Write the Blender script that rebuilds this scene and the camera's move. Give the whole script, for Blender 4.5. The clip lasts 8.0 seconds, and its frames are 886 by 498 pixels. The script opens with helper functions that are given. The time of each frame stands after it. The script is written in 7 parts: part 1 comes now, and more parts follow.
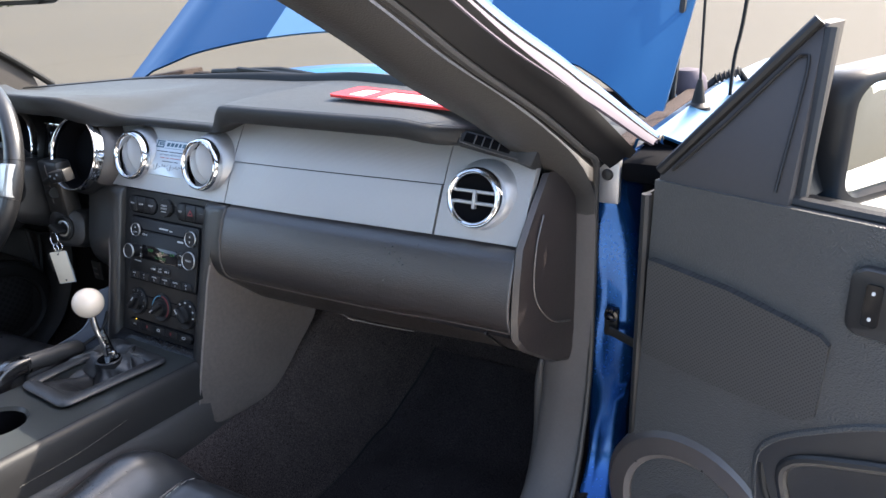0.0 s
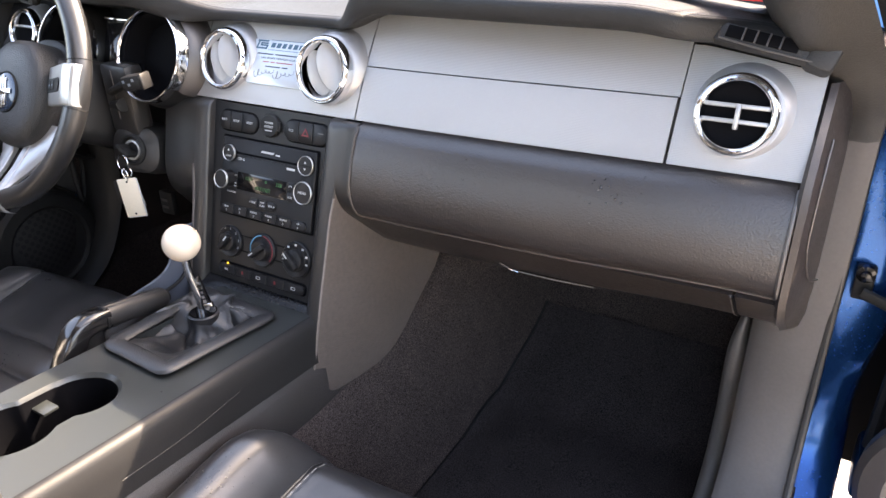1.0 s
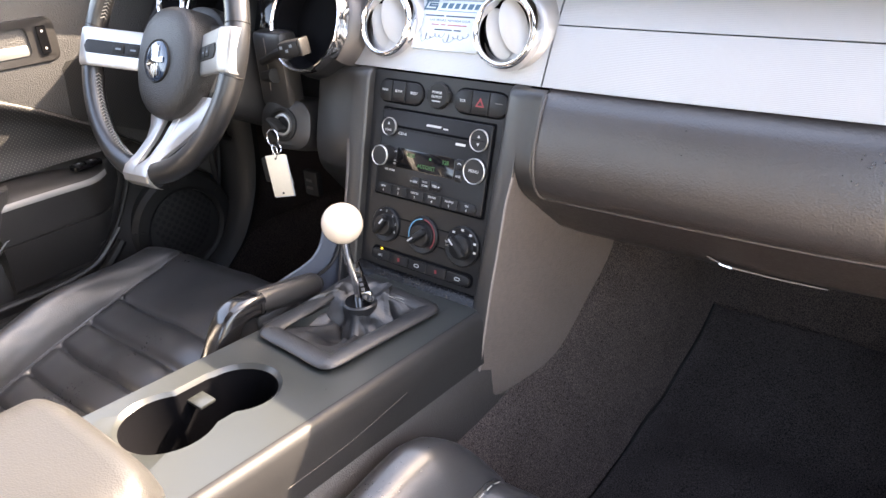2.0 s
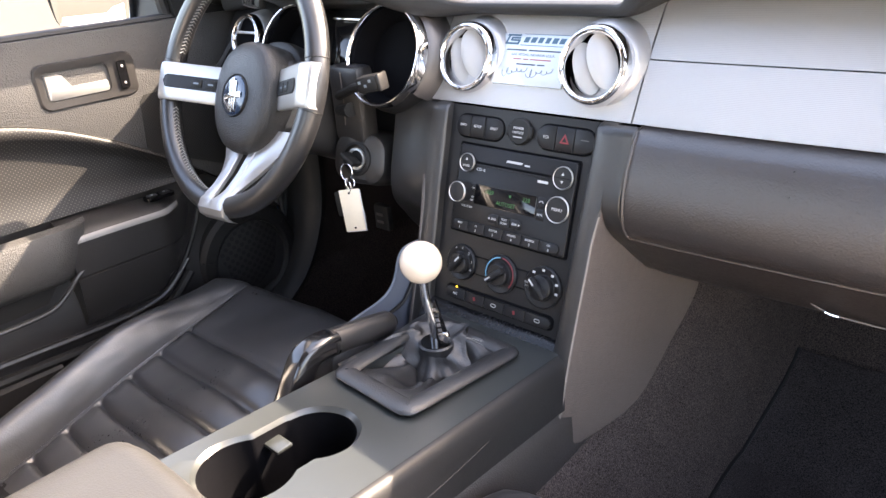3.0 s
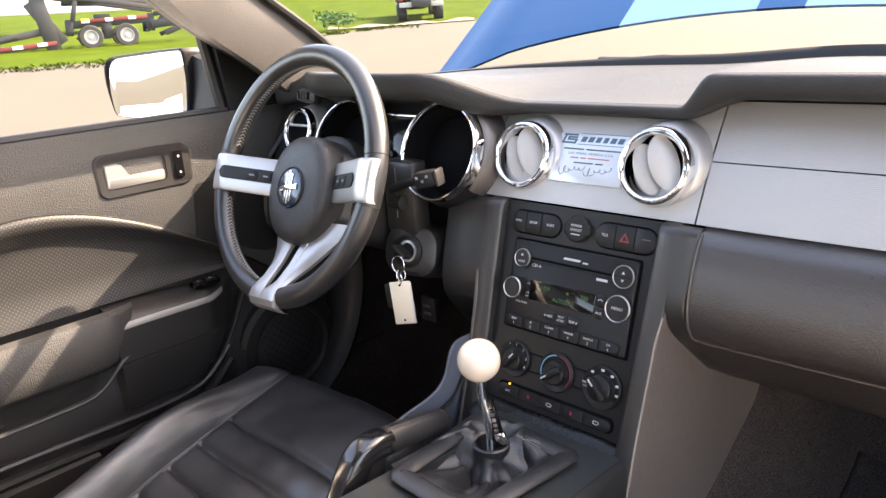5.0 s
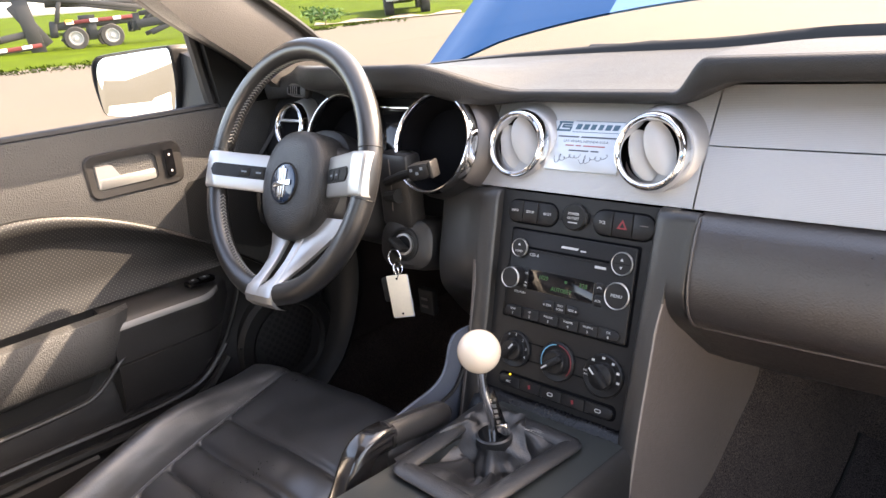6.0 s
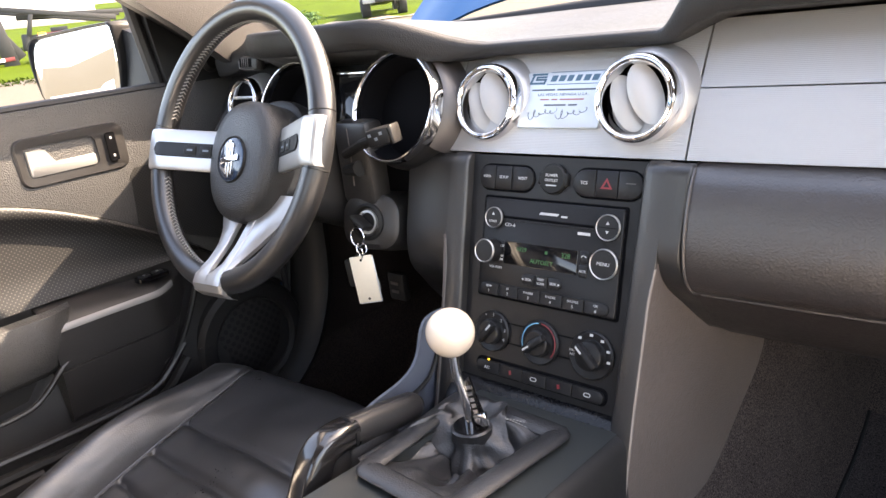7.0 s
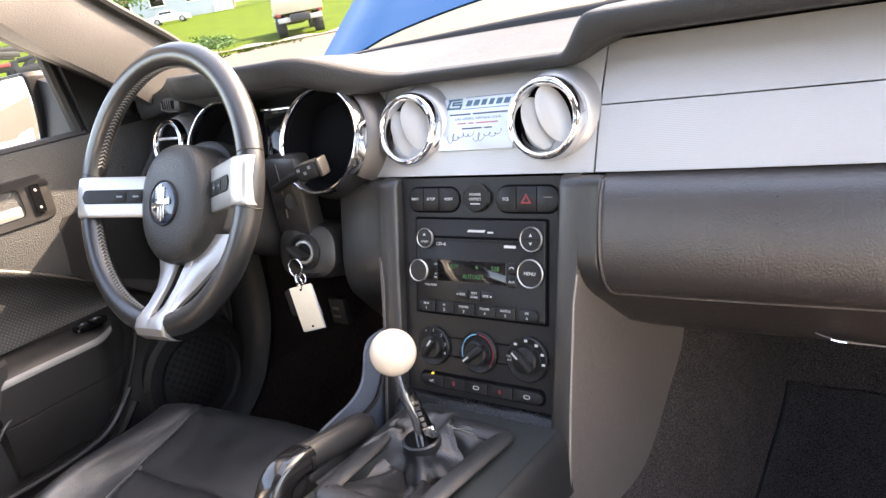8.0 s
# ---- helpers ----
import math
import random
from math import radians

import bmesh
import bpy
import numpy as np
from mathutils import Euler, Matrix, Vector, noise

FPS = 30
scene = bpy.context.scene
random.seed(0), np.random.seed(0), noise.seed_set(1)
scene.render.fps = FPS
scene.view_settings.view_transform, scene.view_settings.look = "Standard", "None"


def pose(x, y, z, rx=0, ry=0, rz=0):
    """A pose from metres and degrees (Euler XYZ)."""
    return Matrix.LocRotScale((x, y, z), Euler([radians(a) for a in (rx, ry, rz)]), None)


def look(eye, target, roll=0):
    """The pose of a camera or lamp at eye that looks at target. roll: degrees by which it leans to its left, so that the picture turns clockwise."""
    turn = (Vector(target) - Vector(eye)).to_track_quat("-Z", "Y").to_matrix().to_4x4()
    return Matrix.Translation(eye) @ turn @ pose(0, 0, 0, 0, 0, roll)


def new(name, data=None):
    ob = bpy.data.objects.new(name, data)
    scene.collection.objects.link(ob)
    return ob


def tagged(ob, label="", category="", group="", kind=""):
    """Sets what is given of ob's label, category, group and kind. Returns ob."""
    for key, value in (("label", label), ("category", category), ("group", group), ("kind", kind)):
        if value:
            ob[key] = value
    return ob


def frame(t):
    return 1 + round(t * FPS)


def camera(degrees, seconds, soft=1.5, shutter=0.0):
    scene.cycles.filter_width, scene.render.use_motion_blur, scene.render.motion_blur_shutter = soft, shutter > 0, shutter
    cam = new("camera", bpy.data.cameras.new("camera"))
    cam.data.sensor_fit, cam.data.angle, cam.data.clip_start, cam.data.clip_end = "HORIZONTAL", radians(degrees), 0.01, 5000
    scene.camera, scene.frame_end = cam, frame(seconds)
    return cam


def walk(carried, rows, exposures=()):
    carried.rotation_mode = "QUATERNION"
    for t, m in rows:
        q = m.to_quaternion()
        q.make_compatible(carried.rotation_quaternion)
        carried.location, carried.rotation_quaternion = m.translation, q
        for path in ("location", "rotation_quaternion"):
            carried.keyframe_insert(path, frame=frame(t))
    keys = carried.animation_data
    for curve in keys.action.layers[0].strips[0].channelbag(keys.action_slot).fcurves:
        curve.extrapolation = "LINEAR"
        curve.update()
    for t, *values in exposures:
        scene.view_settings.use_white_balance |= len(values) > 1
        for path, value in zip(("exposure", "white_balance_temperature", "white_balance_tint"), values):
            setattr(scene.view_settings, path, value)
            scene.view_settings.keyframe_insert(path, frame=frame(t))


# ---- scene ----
cam = camera(63.8, 8.0)
PATH = [
    (0, (0.992, -0.71, 1.2), (0.004, 0.858, 0.447), -3.2),
    (0.3, (0.843, -0.676, 1.177), (-0.111, 0.884, 0.367), -2.8),
    (0.5, (0.775, -0.664, 1.16), (-0.137, 0.903, 0.316), -2.0),
    (1, (0.677, -0.66, 1.114), (-0.263, 0.859, 0.215), -1.7),
    (1.5, (0.603, -0.645, 1.077), (-0.451, 0.788, 0.163), -2.7),
    (2, (0.533, -0.642, 1.057), (-0.611, 0.733, 0.162), -3.6),
    (3.5, (0.47, -0.643, 1.071), (-0.841, 0.681, 0.345), -3.9),
    (4, (0.448, -0.664, 1.081), (-0.9, 0.675, 0.458), -3.0),
    (5.5, (0.445, -0.66, 1.077), (-0.891, 0.7, 0.473), -4.5),
    (6, (0.44, -0.661, 1.075), (-0.889, 0.697, 0.45), -5.3),
    (6.5, (0.432, -0.634, 1.048), (-0.888, 0.732, 0.423), -5.9),
    (7, (0.401, -0.594, 1.015), (-0.901, 0.79, 0.39), -7.1),
    (7.5, (0.4, -0.609, 1.038), (-0.857, 0.819, 0.421), -8.6),
    (8, (0.428, -0.614, 1.037), (-0.743, 0.884, 0.414), -10.8),
]
EXPOSURES = [(0, 2.65, 6900, 12), (0.5, 3.1, 7800, 15), (1, 3.45, 8300, 18), (1.5, 3.8, 8800, 20), (2, 3.9, 8500, 18), (3.5, 3.7, 8200, 18), (5.5, 3.35, 8800, 19), (8, 3.72, 8700, 18)]
walk(cam, [(t, look(eye, target, roll)) for t, eye, target, roll in PATH], EXPOSURES)

# ---- light ----
SUN = Vector((math.sin(radians(30)) * math.cos(radians(41)), math.cos(radians(30)) * math.cos(radians(41)), math.sin(radians(41))))
world = bpy.data.worlds.new("sky")
scene.world = world
world.use_nodes = True
wn = world.node_tree.nodes
sky = wn.new("ShaderNodeTexSky")
sky.sky_type, sky.sun_disc = "NISHITA", False
sky.sun_elevation, sky.sun_rotation = math.asin(SUN.z), math.atan2(SUN.x, SUN.y)
sky.dust_density, sky.air_density = 2.5, 1.0
wn["Background"].inputs["Strength"].default_value = 0.15
world.node_tree.links.new(sky.outputs[0], wn["Background"].inputs["Color"])
lamp = bpy.data.lights.new("sun", "SUN")
lamp.energy, lamp.angle, lamp.color = 2.4, radians(0.5), (1.0, 0.95, 0.87)
sun_ob = new("sun", lamp)
sun_ob.matrix_world = look(SUN * 50, (0, 0, 0))


# ---- materials ----
def M(name, col, rough=0.5, metal=0.0, var=0.12, vscale=30.0, grain=None, bump=0.0, wave=None, coat=0.0,
      spec=0.5, rvar=0.08, trans=0.0, glow=0.0, sheen=0.0, cloud=1.0):
    """A material: base colour varied at two scales, roughness varied, and a fine relief (grain: kind and cells per metre)."""
    m = bpy.data.materials.new(name)
    m.use_nodes = True
    nt = m.node_tree
    N, L = nt.nodes, nt.links
    b = N["Principled BSDF"]
    col4 = (*col, 1.0)
    b.inputs["Base Color"].default_value = col4
    b.inputs["Roughness"].default_value = rough
    b.inputs["Metallic"].default_value = metal
    b.inputs["Specular IOR Level"].default_value = spec
    b.inputs["Coat Weight"].default_value = coat
    b.inputs["Coat Roughness"].default_value = 0.04
    b.inputs["Sheen Weight"].default_value = sheen
    b.inputs["Transmission Weight"].default_value = trans
    if glow:
        b.inputs["Emission Color"].default_value = col4
        b.inputs["Emission Strength"].default_value = glow
    tc = N.new("ShaderNodeTexCoord")
    if var or rvar:
        small, large = N.new("ShaderNodeTexNoise"), N.new("ShaderNodeTexNoise")
        small.inputs["Scale"].default_value, small.inputs["Detail"].default_value = vscale * 8, 4
        large.inputs["Scale"].default_value, large.inputs["Detail"].default_value = vscale * 0.25, 5
        add = N.new("ShaderNodeMath")
        add.operation = "ADD"
        for n_ in (small, large):
            L.new(tc.outputs["Object"], n_.inputs["Vector"])
        L.new(small.outputs["Fac"], add.inputs[0])
        soft = N.new("ShaderNodeMath")
        soft.operation = "MULTIPLY_ADD"
        soft.inputs[1].default_value, soft.inputs[2].default_value = cloud, 0.5 - 0.5 * cloud
        L.new(large.outputs["Fac"], soft.inputs[0])
        L.new(soft.outputs[0], add.inputs[1])
        if var:
            r = N.new("ShaderNodeMapRange")
            r.inputs[1].default_value, r.inputs[2].default_value = 0.6, 1.4
            r.inputs[3].default_value, r.inputs[4].default_value = 1 - var, 1 + var
            mul = N.new("ShaderNodeVectorMath")
            mul.operation = "SCALE"
            mul.inputs[0].default_value = col
            L.new(add.outputs[0], r.inputs[0])
            L.new(r.outputs[0], mul.inputs["Scale"])
            L.new(mul.outputs[0], b.inputs["Base Color"])
        if rvar:
            r2 = N.new("ShaderNodeMapRange")
            r2.inputs[1].default_value, r2.inputs[2].default_value = 0.6, 1.4
            r2.inputs[3].default_value, r2.inputs[4].default_value = max(rough - rvar, 0.02), min(rough + rvar, 1)
            L.new(add.outputs[0], r2.inputs[0])
            L.new(r2.outputs[0], b.inputs["Roughness"])
    if grain or wave:
        bp = N.new("ShaderNodeBump")
        bp.inputs["Strength"].default_value = bump
        if wave:
            w = N.new("ShaderNodeTexWave")
            w.bands_direction, w.wave_type = "Z", "BANDS"
            w.inputs["Scale"].default_value = wave
            w.inputs["Distortion"].default_value = 0.0
            L.new(tc.outputs["Object"], w.inputs["Vector"])
            L.new(w.outputs["Fac"], bp.inputs["Height"])
            bp.inputs["Distance"].default_value = 0.0006
        elif grain[0] == "cell":
            v = N.new("ShaderNodeTexVoronoi")
            v.feature = "SMOOTH_F1"
            v.inputs["Smoothness"].default_value = 0.25
            v.inputs["Scale"].default_value = grain[1]
            n3 = N.new("ShaderNodeTexNoise")
            n3.inputs["Scale"].default_value, n3.inputs["Detail"].default_value = grain[1] * 0.12, 2
            mx = N.new("ShaderNodeMath")
            mx.operation = "MULTIPLY_ADD"
            mx.inputs[1].default_value = 0.12
            L.new(tc.outputs["Object"], v.inputs["Vector"])
            L.new(tc.outputs["Object"], n3.inputs["Vector"])
            L.new(n3.outputs["Fac"], mx.inputs[0])
            L.new(v.outputs["Distance"], mx.inputs[2])
            L.new(mx.outputs[0], bp.inputs["Height"])
            bp.inputs["Distance"].default_value = 1.0 / grain[1]
        else:
            n3 = N.new("ShaderNodeTexNoise")
            n3.inputs["Scale"].default_value, n3.inputs["Detail"].default_value = grain[1], 2
            L.new(tc.outputs["Object"], n3.inputs["Vector"])
            L.new(n3.outputs["Fac"], bp.inputs["Height"])
            bp.inputs["Distance"].default_value = 1.5 / grain[1]
        L.new(bp.outputs[0], b.inputs["Normal"])
    return m


def creased(name, col, rough):
    """Soft leather with fine crossing creases over its grain."""
    m = M(name, col, rough, grain=("cell", 520), bump=0.10, rvar=0.05, spec=1.0)
    N, L = m.node_tree.nodes, m.node_tree.links
    last = next(n for n in N if n.bl_idname == "ShaderNodeBump").outputs[0]
    tc = next(n for n in N if n.bl_idname == "ShaderNodeTexCoord")
    for turn, scale, depth in ((0.75, 38, 0.0022), (-0.45, 70, 0.0012)):
        mp, v, b2 = N.new("ShaderNodeMapping"), N.new("ShaderNodeTexNoise"), N.new("ShaderNodeBump")
        mp.inputs["Scale"].default_value = (1.0, 0.38, 1.0)
        mp.inputs["Rotation"].default_value = (0, 0, turn)
        v.noise_type = "RIDGED_MULTIFRACTAL"
        v.inputs["Scale"].default_value, v.inputs["Detail"].default_value, v.inputs["Roughness"].default_value = scale, 3.0, 0.45
        b2.inputs["Strength"].default_value, b2.inputs["Distance"].default_value, b2.invert = 0.35, depth, True
        L.new(tc.outputs["Object"], mp.inputs["Vector"])
        L.new(mp.outputs[0], v.inputs["Vector"])
        L.new(v.outputs["Fac"], b2.inputs["Height"])
        L.new(last, b2.inputs["Normal"])
        last = b2.outputs[0]
    L.new(last, N["Principled BSDF"].inputs["Normal"])
    return m


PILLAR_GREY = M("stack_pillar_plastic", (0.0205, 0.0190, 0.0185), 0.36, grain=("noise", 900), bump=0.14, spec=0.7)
GLOVE = M("glove_box_vinyl", (0.030, 0.0240, 0.0225), 0.34, grain=("noise", 520), bump=0.22, spec=1.0)
VINYL = M("grained_vinyl", (0.030, 0.0265, 0.0255), 0.36, grain=("cell", 750), bump=0.40, spec=0.9)
HUB = M("airbag_vinyl", (0.019, 0.0185, 0.0185), 0.42, grain=("cell", 620), bump=0.40, spec=0.7)
# Darker copy of the pad vinyl: the roll's shade is in its colour.
LIP = M("shaded_pad_roll_vinyl", (0.022, 0.0215, 0.022), 0.55, grain=("cell", 700), bump=0.25, spec=0.35)
VINYL_PAD = M("dash_pad_vinyl", (0.039, 0.041, 0.041), 0.50, grain=("cell", 600), bump=0.25, spec=0.3)
DOOR_VINYL = M("door_vinyl", (0.048, 0.0475, 0.047), 0.46, grain=("cell", 520), bump=0.42)
PLASTIC = M("satin_black_plastic", (0.0140, 0.0140, 0.0150), 0.40, grain=("noise", 1500), bump=0.06, spec=0.26)
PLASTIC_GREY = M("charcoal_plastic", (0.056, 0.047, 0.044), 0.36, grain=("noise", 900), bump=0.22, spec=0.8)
ARMREST = M("armrest_vinyl", (0.038, 0.0372, 0.036), 0.45, grain=("cell", 700), bump=0.12)
CONSOLE = M("console_plastic", (0.030, 0.0335, 0.0330), 0.29, grain=("noise", 1400), bump=0.02, var=0.03, rvar=0.02, vscale=3, spec=0.75)
BLACK = M("matt_black", (0.011, 0.011, 0.011), 0.55, spec=0.3)
# Near-black: shade inside throats, slots and wells is put into this colour.
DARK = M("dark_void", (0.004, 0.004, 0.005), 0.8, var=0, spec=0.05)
DOOR_PLASTIC = M("door_plastic", (0.0205, 0.0192, 0.0190), 0.38, grain=("noise", 900), bump=0.15, spec=0.6)
GLOSS = M("gloss_black", (0.006, 0.006, 0.007), 0.08, var=0, rvar=0.02)
LEATHER = M("black_leather", (0.029, 0.0288, 0.0305), 0.32, grain=("cell", 700), bump=0.04, rvar=0.06, spec=1.0)
LEATHER_CREASED = creased("creased_leather", (0.036, 0.0355, 0.0362), 0.34)
RIM = M("wheel_leather", (0.017, 0.017, 0.018), 0.31, grain=("cell", 900), bump=0.05, rvar=0.03, var=0.06, spec=0.8)
BOOT = M("boot_leather", (0.017, 0.0168, 0.0178), 0.40, grain=("cell", 600), bump=0.18, var=0.10, spec=0.8)
THREAD = M("grey_thread", (0.30, 0.29, 0.27), 0.7)
SILVER = M("ribbed_silver_trim", (0.415, 0.40, 0.39), 0.40, metal=0.55, var=0.02, wave=215, bump=0.28, rvar=0.03)
SILVER_PLAIN = M("satin_silver", (0.43, 0.42, 0.42), 0.38, metal=0.6, var=0.03, rvar=0.05)
ALU = M("satin_aluminium", (0.50, 0.495, 0.485), 0.36, metal=0.75, var=0.02, rvar=0.02)
EDGE = M("satin_grey_edge", (0.24, 0.235, 0.23), 0.36, var=0.04)
CHROME = M("chrome", (0.74, 0.74, 0.75), 0.07, metal=1.0, var=0, rvar=0.03)
VANE = M("vent_vane", (0.43, 0.415, 0.405), 0.42, metal=0.2, var=0.02)
PLATE = M("etched_plate", (0.56, 0.59, 0.61), 0.32, metal=0.5, var=0, rvar=0)
# Pale colour paints the highlight along the stack pillar's sharp edge.
RIDGE = M("pillar_edge_highlight", (0.19, 0.165, 0.15), 0.38, var=0.2, vscale=12, spec=0.6)
# Darker copy of the console plastic: shade on its sides is painted in.
SKIRT = M("shaded_console_side_plastic", (0.019, 0.0185, 0.0185), 0.46, grain=("noise", 900), bump=0.10, spec=0.35)
KICK = M("tunnel_side", (0.10, 0.115, 0.145), 0.5, var=0.03, rvar=0.02, vscale=8)
# Paler than the pillar plastic: light from the doorway is in the colour.
SIDE = M("lit_footwell_panel_plastic", (0.104, 0.084, 0.074), 0.40, grain=("noise", 700), bump=0.45, var=0.28, vscale=22, spec=0.7)
BALL = M("white_ball", (0.80, 0.665, 0.53), 0.16, var=0.02, coat=0.5)
TAG = M("cream_tag", (0.75, 0.66, 0.52), 0.5, var=0.04)
CARPET = M("black_carpet", (0.064, 0.050, 0.046), 0.95, var=2.0, vscale=75, cloud=0.10, grain=("noise", 700), bump=1.0, spec=0.1, rvar=0)
MAT = M("black_floor_mat", (0.043, 0.036, 0.036), 0.95, var=1.8, vscale=75, cloud=0.15, grain=("noise", 700), bump=1.0, spec=0.1, rvar=0)
BLUE = M("blue_car_paint", (0.007, 0.074, 0.180), 0.34, metal=0.75, var=0.015, coat=0.12, rvar=0.01, spec=0.3)
BLUE_LIGHT = M("pale_stripe_paint", (0.13, 0.27, 0.42), 0.34, metal=0.3, var=0.015, coat=0.5, rvar=0.01)
CHANNEL = M("smooth_rubber_channel", (0.0085, 0.0075, 0.0075), 0.42, var=0.08, spec=0.35)
RUBBER = M("weather_seal", (0.013, 0.0125, 0.013), 0.55, grain=("noise", 500), bump=0.10)
TRIM = M("pillar_trim", (0.038, 0.0345, 0.032), 0.48, grain=("cell", 600), bump=0.22)
MIRROR = M("mirror_glass", (0.76, 0.79, 0.76), 0.02, metal=1.0, var=0, rvar=0)
RED = M("red_border", (0.65, 0.03, 0.03), 0.4, var=0.05)
PAPER = M("white_sheet", (0.85, 0.84, 0.82), 0.5, var=0.03)
PRINT = M("white_print", (0.52, 0.52, 0.52), 0.6, var=0, rvar=0)
PRINT_BLUE = M("blue_print", (0.050, 0.115, 0.165), 0.5, var=0, rvar=0)
PRINT_RED = M("red_print", (0.22, 0.022, 0.028), 0.5, var=0, rvar=0)
PRINT_MUTED = M("grey_print", (0.16, 0.19, 0.22), 0.5, var=0, rvar=0)
PRINT_DARK = M("dark_print", (0.05, 0.06, 0.08), 0.5, var=0, rvar=0)
PRINT_COOL = M("light_blue_print", (0.15, 0.45, 0.65), 0.5, var=0, rvar=0)
GREEN_LED = M("green_display", (0.02, 0.11, 0.03), 0.5, var=0, rvar=0, glow=0.008)
AMBER_LED = M("amber_lamp", (0.9, 0.6, 0.05), 0.5, var=0, rvar=0, glow=0.25)


def perforated(name, base, dot, pitch, along=(0, 1, 0), size=0.62):
    """A sheet with rows of small round pits, laid out along one level direction and the height."""
    m = M(name, base, 0.52)
    nt = m.node_tree
    N, L = nt.nodes, nt.links
    b = N["Principled BSDF"]
    tc = N.new("ShaderNodeTexCoord")
    s = []
    for axis in (along, (0, 0, 1)):
        d, k, si = N.new("ShaderNodeVectorMath"), N.new("ShaderNodeMath"), N.new("ShaderNodeMath")
        d.operation, k.operation, si.operation = "DOT_PRODUCT", "MULTIPLY", "SINE"
        d.inputs[1].default_value = axis
        k.inputs[1].default_value = 2 * math.pi / pitch
        L.new(tc.outputs["Object"], d.inputs[0])
        L.new(d.outputs["Value"], k.inputs[0])
        L.new(k.outputs[0], si.inputs[0])
        s.append(si)
    p, g = N.new("ShaderNodeMath"), N.new("ShaderNodeMath")
    p.operation, g.operation = "MULTIPLY", "GREATER_THAN"
    g.inputs[1].default_value = size
    L.new(s[0].outputs[0], p.inputs[0])
    L.new(s[1].outputs[0], p.inputs[1])
    L.new(p.outputs[0], g.inputs[0])
    mix = N.new("ShaderNodeMix")
    mix.data_type = "RGBA"
    mix.inputs[6].default_value, mix.inputs[7].default_value = (*base, 1), (*dot, 1)
    L.new(g.outputs[0], mix.inputs[0])
    L.new(mix.outputs[2], b.inputs["Base Color"])
    return m


PERF = perforated("perforated_vinyl", (0.0150, 0.0145, 0.0145), (0.085, 0.080, 0.073), 0.0066, size=0.74)



def clear_glass():
    m = bpy.data.materials.new("clear_glass")
    m.use_nodes = True
    N, L = m.node_tree.nodes, m.node_tree.links
    N.remove(N["Principled BSDF"])
    out = N["Material Output"]
    t, g, mx = (N.new("ShaderNode" + k) for k in ("BsdfTransparent", "BsdfGlossy", "MixShader"))
    t.inputs[0].default_value = (0.95, 0.97, 0.96, 1)
    g.inputs["Roughness"].default_value = 0.01
    mx.inputs[0].default_value = 0.03
    L.new(t.outputs[0], mx.inputs[1])
    L.new(g.outputs[0], mx.inputs[2])
    L.new(mx.outputs[0], out.inputs[0])
    return m


GLASS = clear_glass()


# ---- building helpers: every shape is a pair (vertices, faces) in world metres ----
def lerp(a, b, t):
    return a + (b - a) * t


def smooth(a, b, x):
    t = min(max((x - a) / (b - a), 0), 1)
    return t * t * (3 - 2 * t)


def join(*shapes):
    vs, fs = [], []
    for v, f_ in shapes:
        n = len(vs)
        vs += list(v)
        fs += [tuple(i + n for i in q) for q in f_]
    return vs, fs


def mirrored(shape):
    return [Vector((-v[0], v[1], v[2])) for v in shape[0]], [tuple(reversed(q)) for q in shape[1]]


def grid(rows, close_u=False, close_v=False, cap=False):
    """A sheet through rows of points; u runs along a row, v from row to row."""
    nu, nv = len(rows[0]), len(rows)
    vs = [Vector(p) for r in rows for p in r]
    fs = []
    for j in range(nv if close_v else nv - 1):
        for i in range(nu if close_u else nu - 1):
            a, b = j * nu, ((j + 1) % nv) * nu
            fs.append((a + i, a + (i + 1) % nu, b + (i + 1) % nu, b + i))
    if cap:
        fs.append(tuple(range(nu - 1, -1, -1)))
        fs.append(tuple(range((nv - 1) * nu, nv * nu)))
    return vs, fs


def thick(rows, t, off=None):
    """A closed slab: the sheet through rows, and its copy moved by t along its normals (or by the vector off)."""
    P = np.array([[list(p) for p in r] for r in rows], float)
    if off is None:
        du, dv = np.gradient(P, axis=1), np.gradient(P, axis=0)
        n = np.cross(du, dv)
        n /= np.linalg.norm(n, axis=-1, keepdims=True) + 1e-12
        Q = P + n * t
    else:
        Q = P + np.array(off)
    nv, nu = P.shape[:2]
    vs = [Vector(p) for p in P.reshape(-1, 3)] + [Vector(p) for p in Q.reshape(-1, 3)]
    k, fs = nu * nv, []
    for j in range(nv - 1):
        for i in range(nu - 1):
            a = j * nu + i
            fs.append((a, a + 1, a + nu + 1, a + nu))
            fs.append((k + a, k + a + nu, k + a + nu + 1, k + a + 1))
    edge = [i for i in range(nu)] + [j * nu + nu - 1 for j in range(1, nv)]
    edge += [(nv - 1) * nu + i for i in range(nu - 2, -1, -1)] + [j * nu for j in range(nv - 2, 0, -1)]
    for a, b in zip(edge, edge[1:] + edge[:1]):
        fs.append((b, a, k + a, k + b))
    return vs, fs


def spline(pts, n=24, closed=False):
    """A smooth line through the points."""
    P = [np.array(p, float) for p in pts]
    m, out = len(P), []
    segs = m if closed else m - 1
    for s in range(segs):
        g = lambda i: P[i % m] if closed else P[min(max(i, 0), m - 1)]
        a, b, c, d = g(s - 1), g(s), g(s + 1), g(s + 2)
        for k in range(n):
            t = k / n
            out.append(0.5 * (2 * b + (c - a) * t + (2 * a - 5 * b + 4 * c - d) * t * t + (3 * b - a - 3 * c + d) * t ** 3))
    if not closed:
        out.append(P[-1])
    return [Vector(p) for p in out]


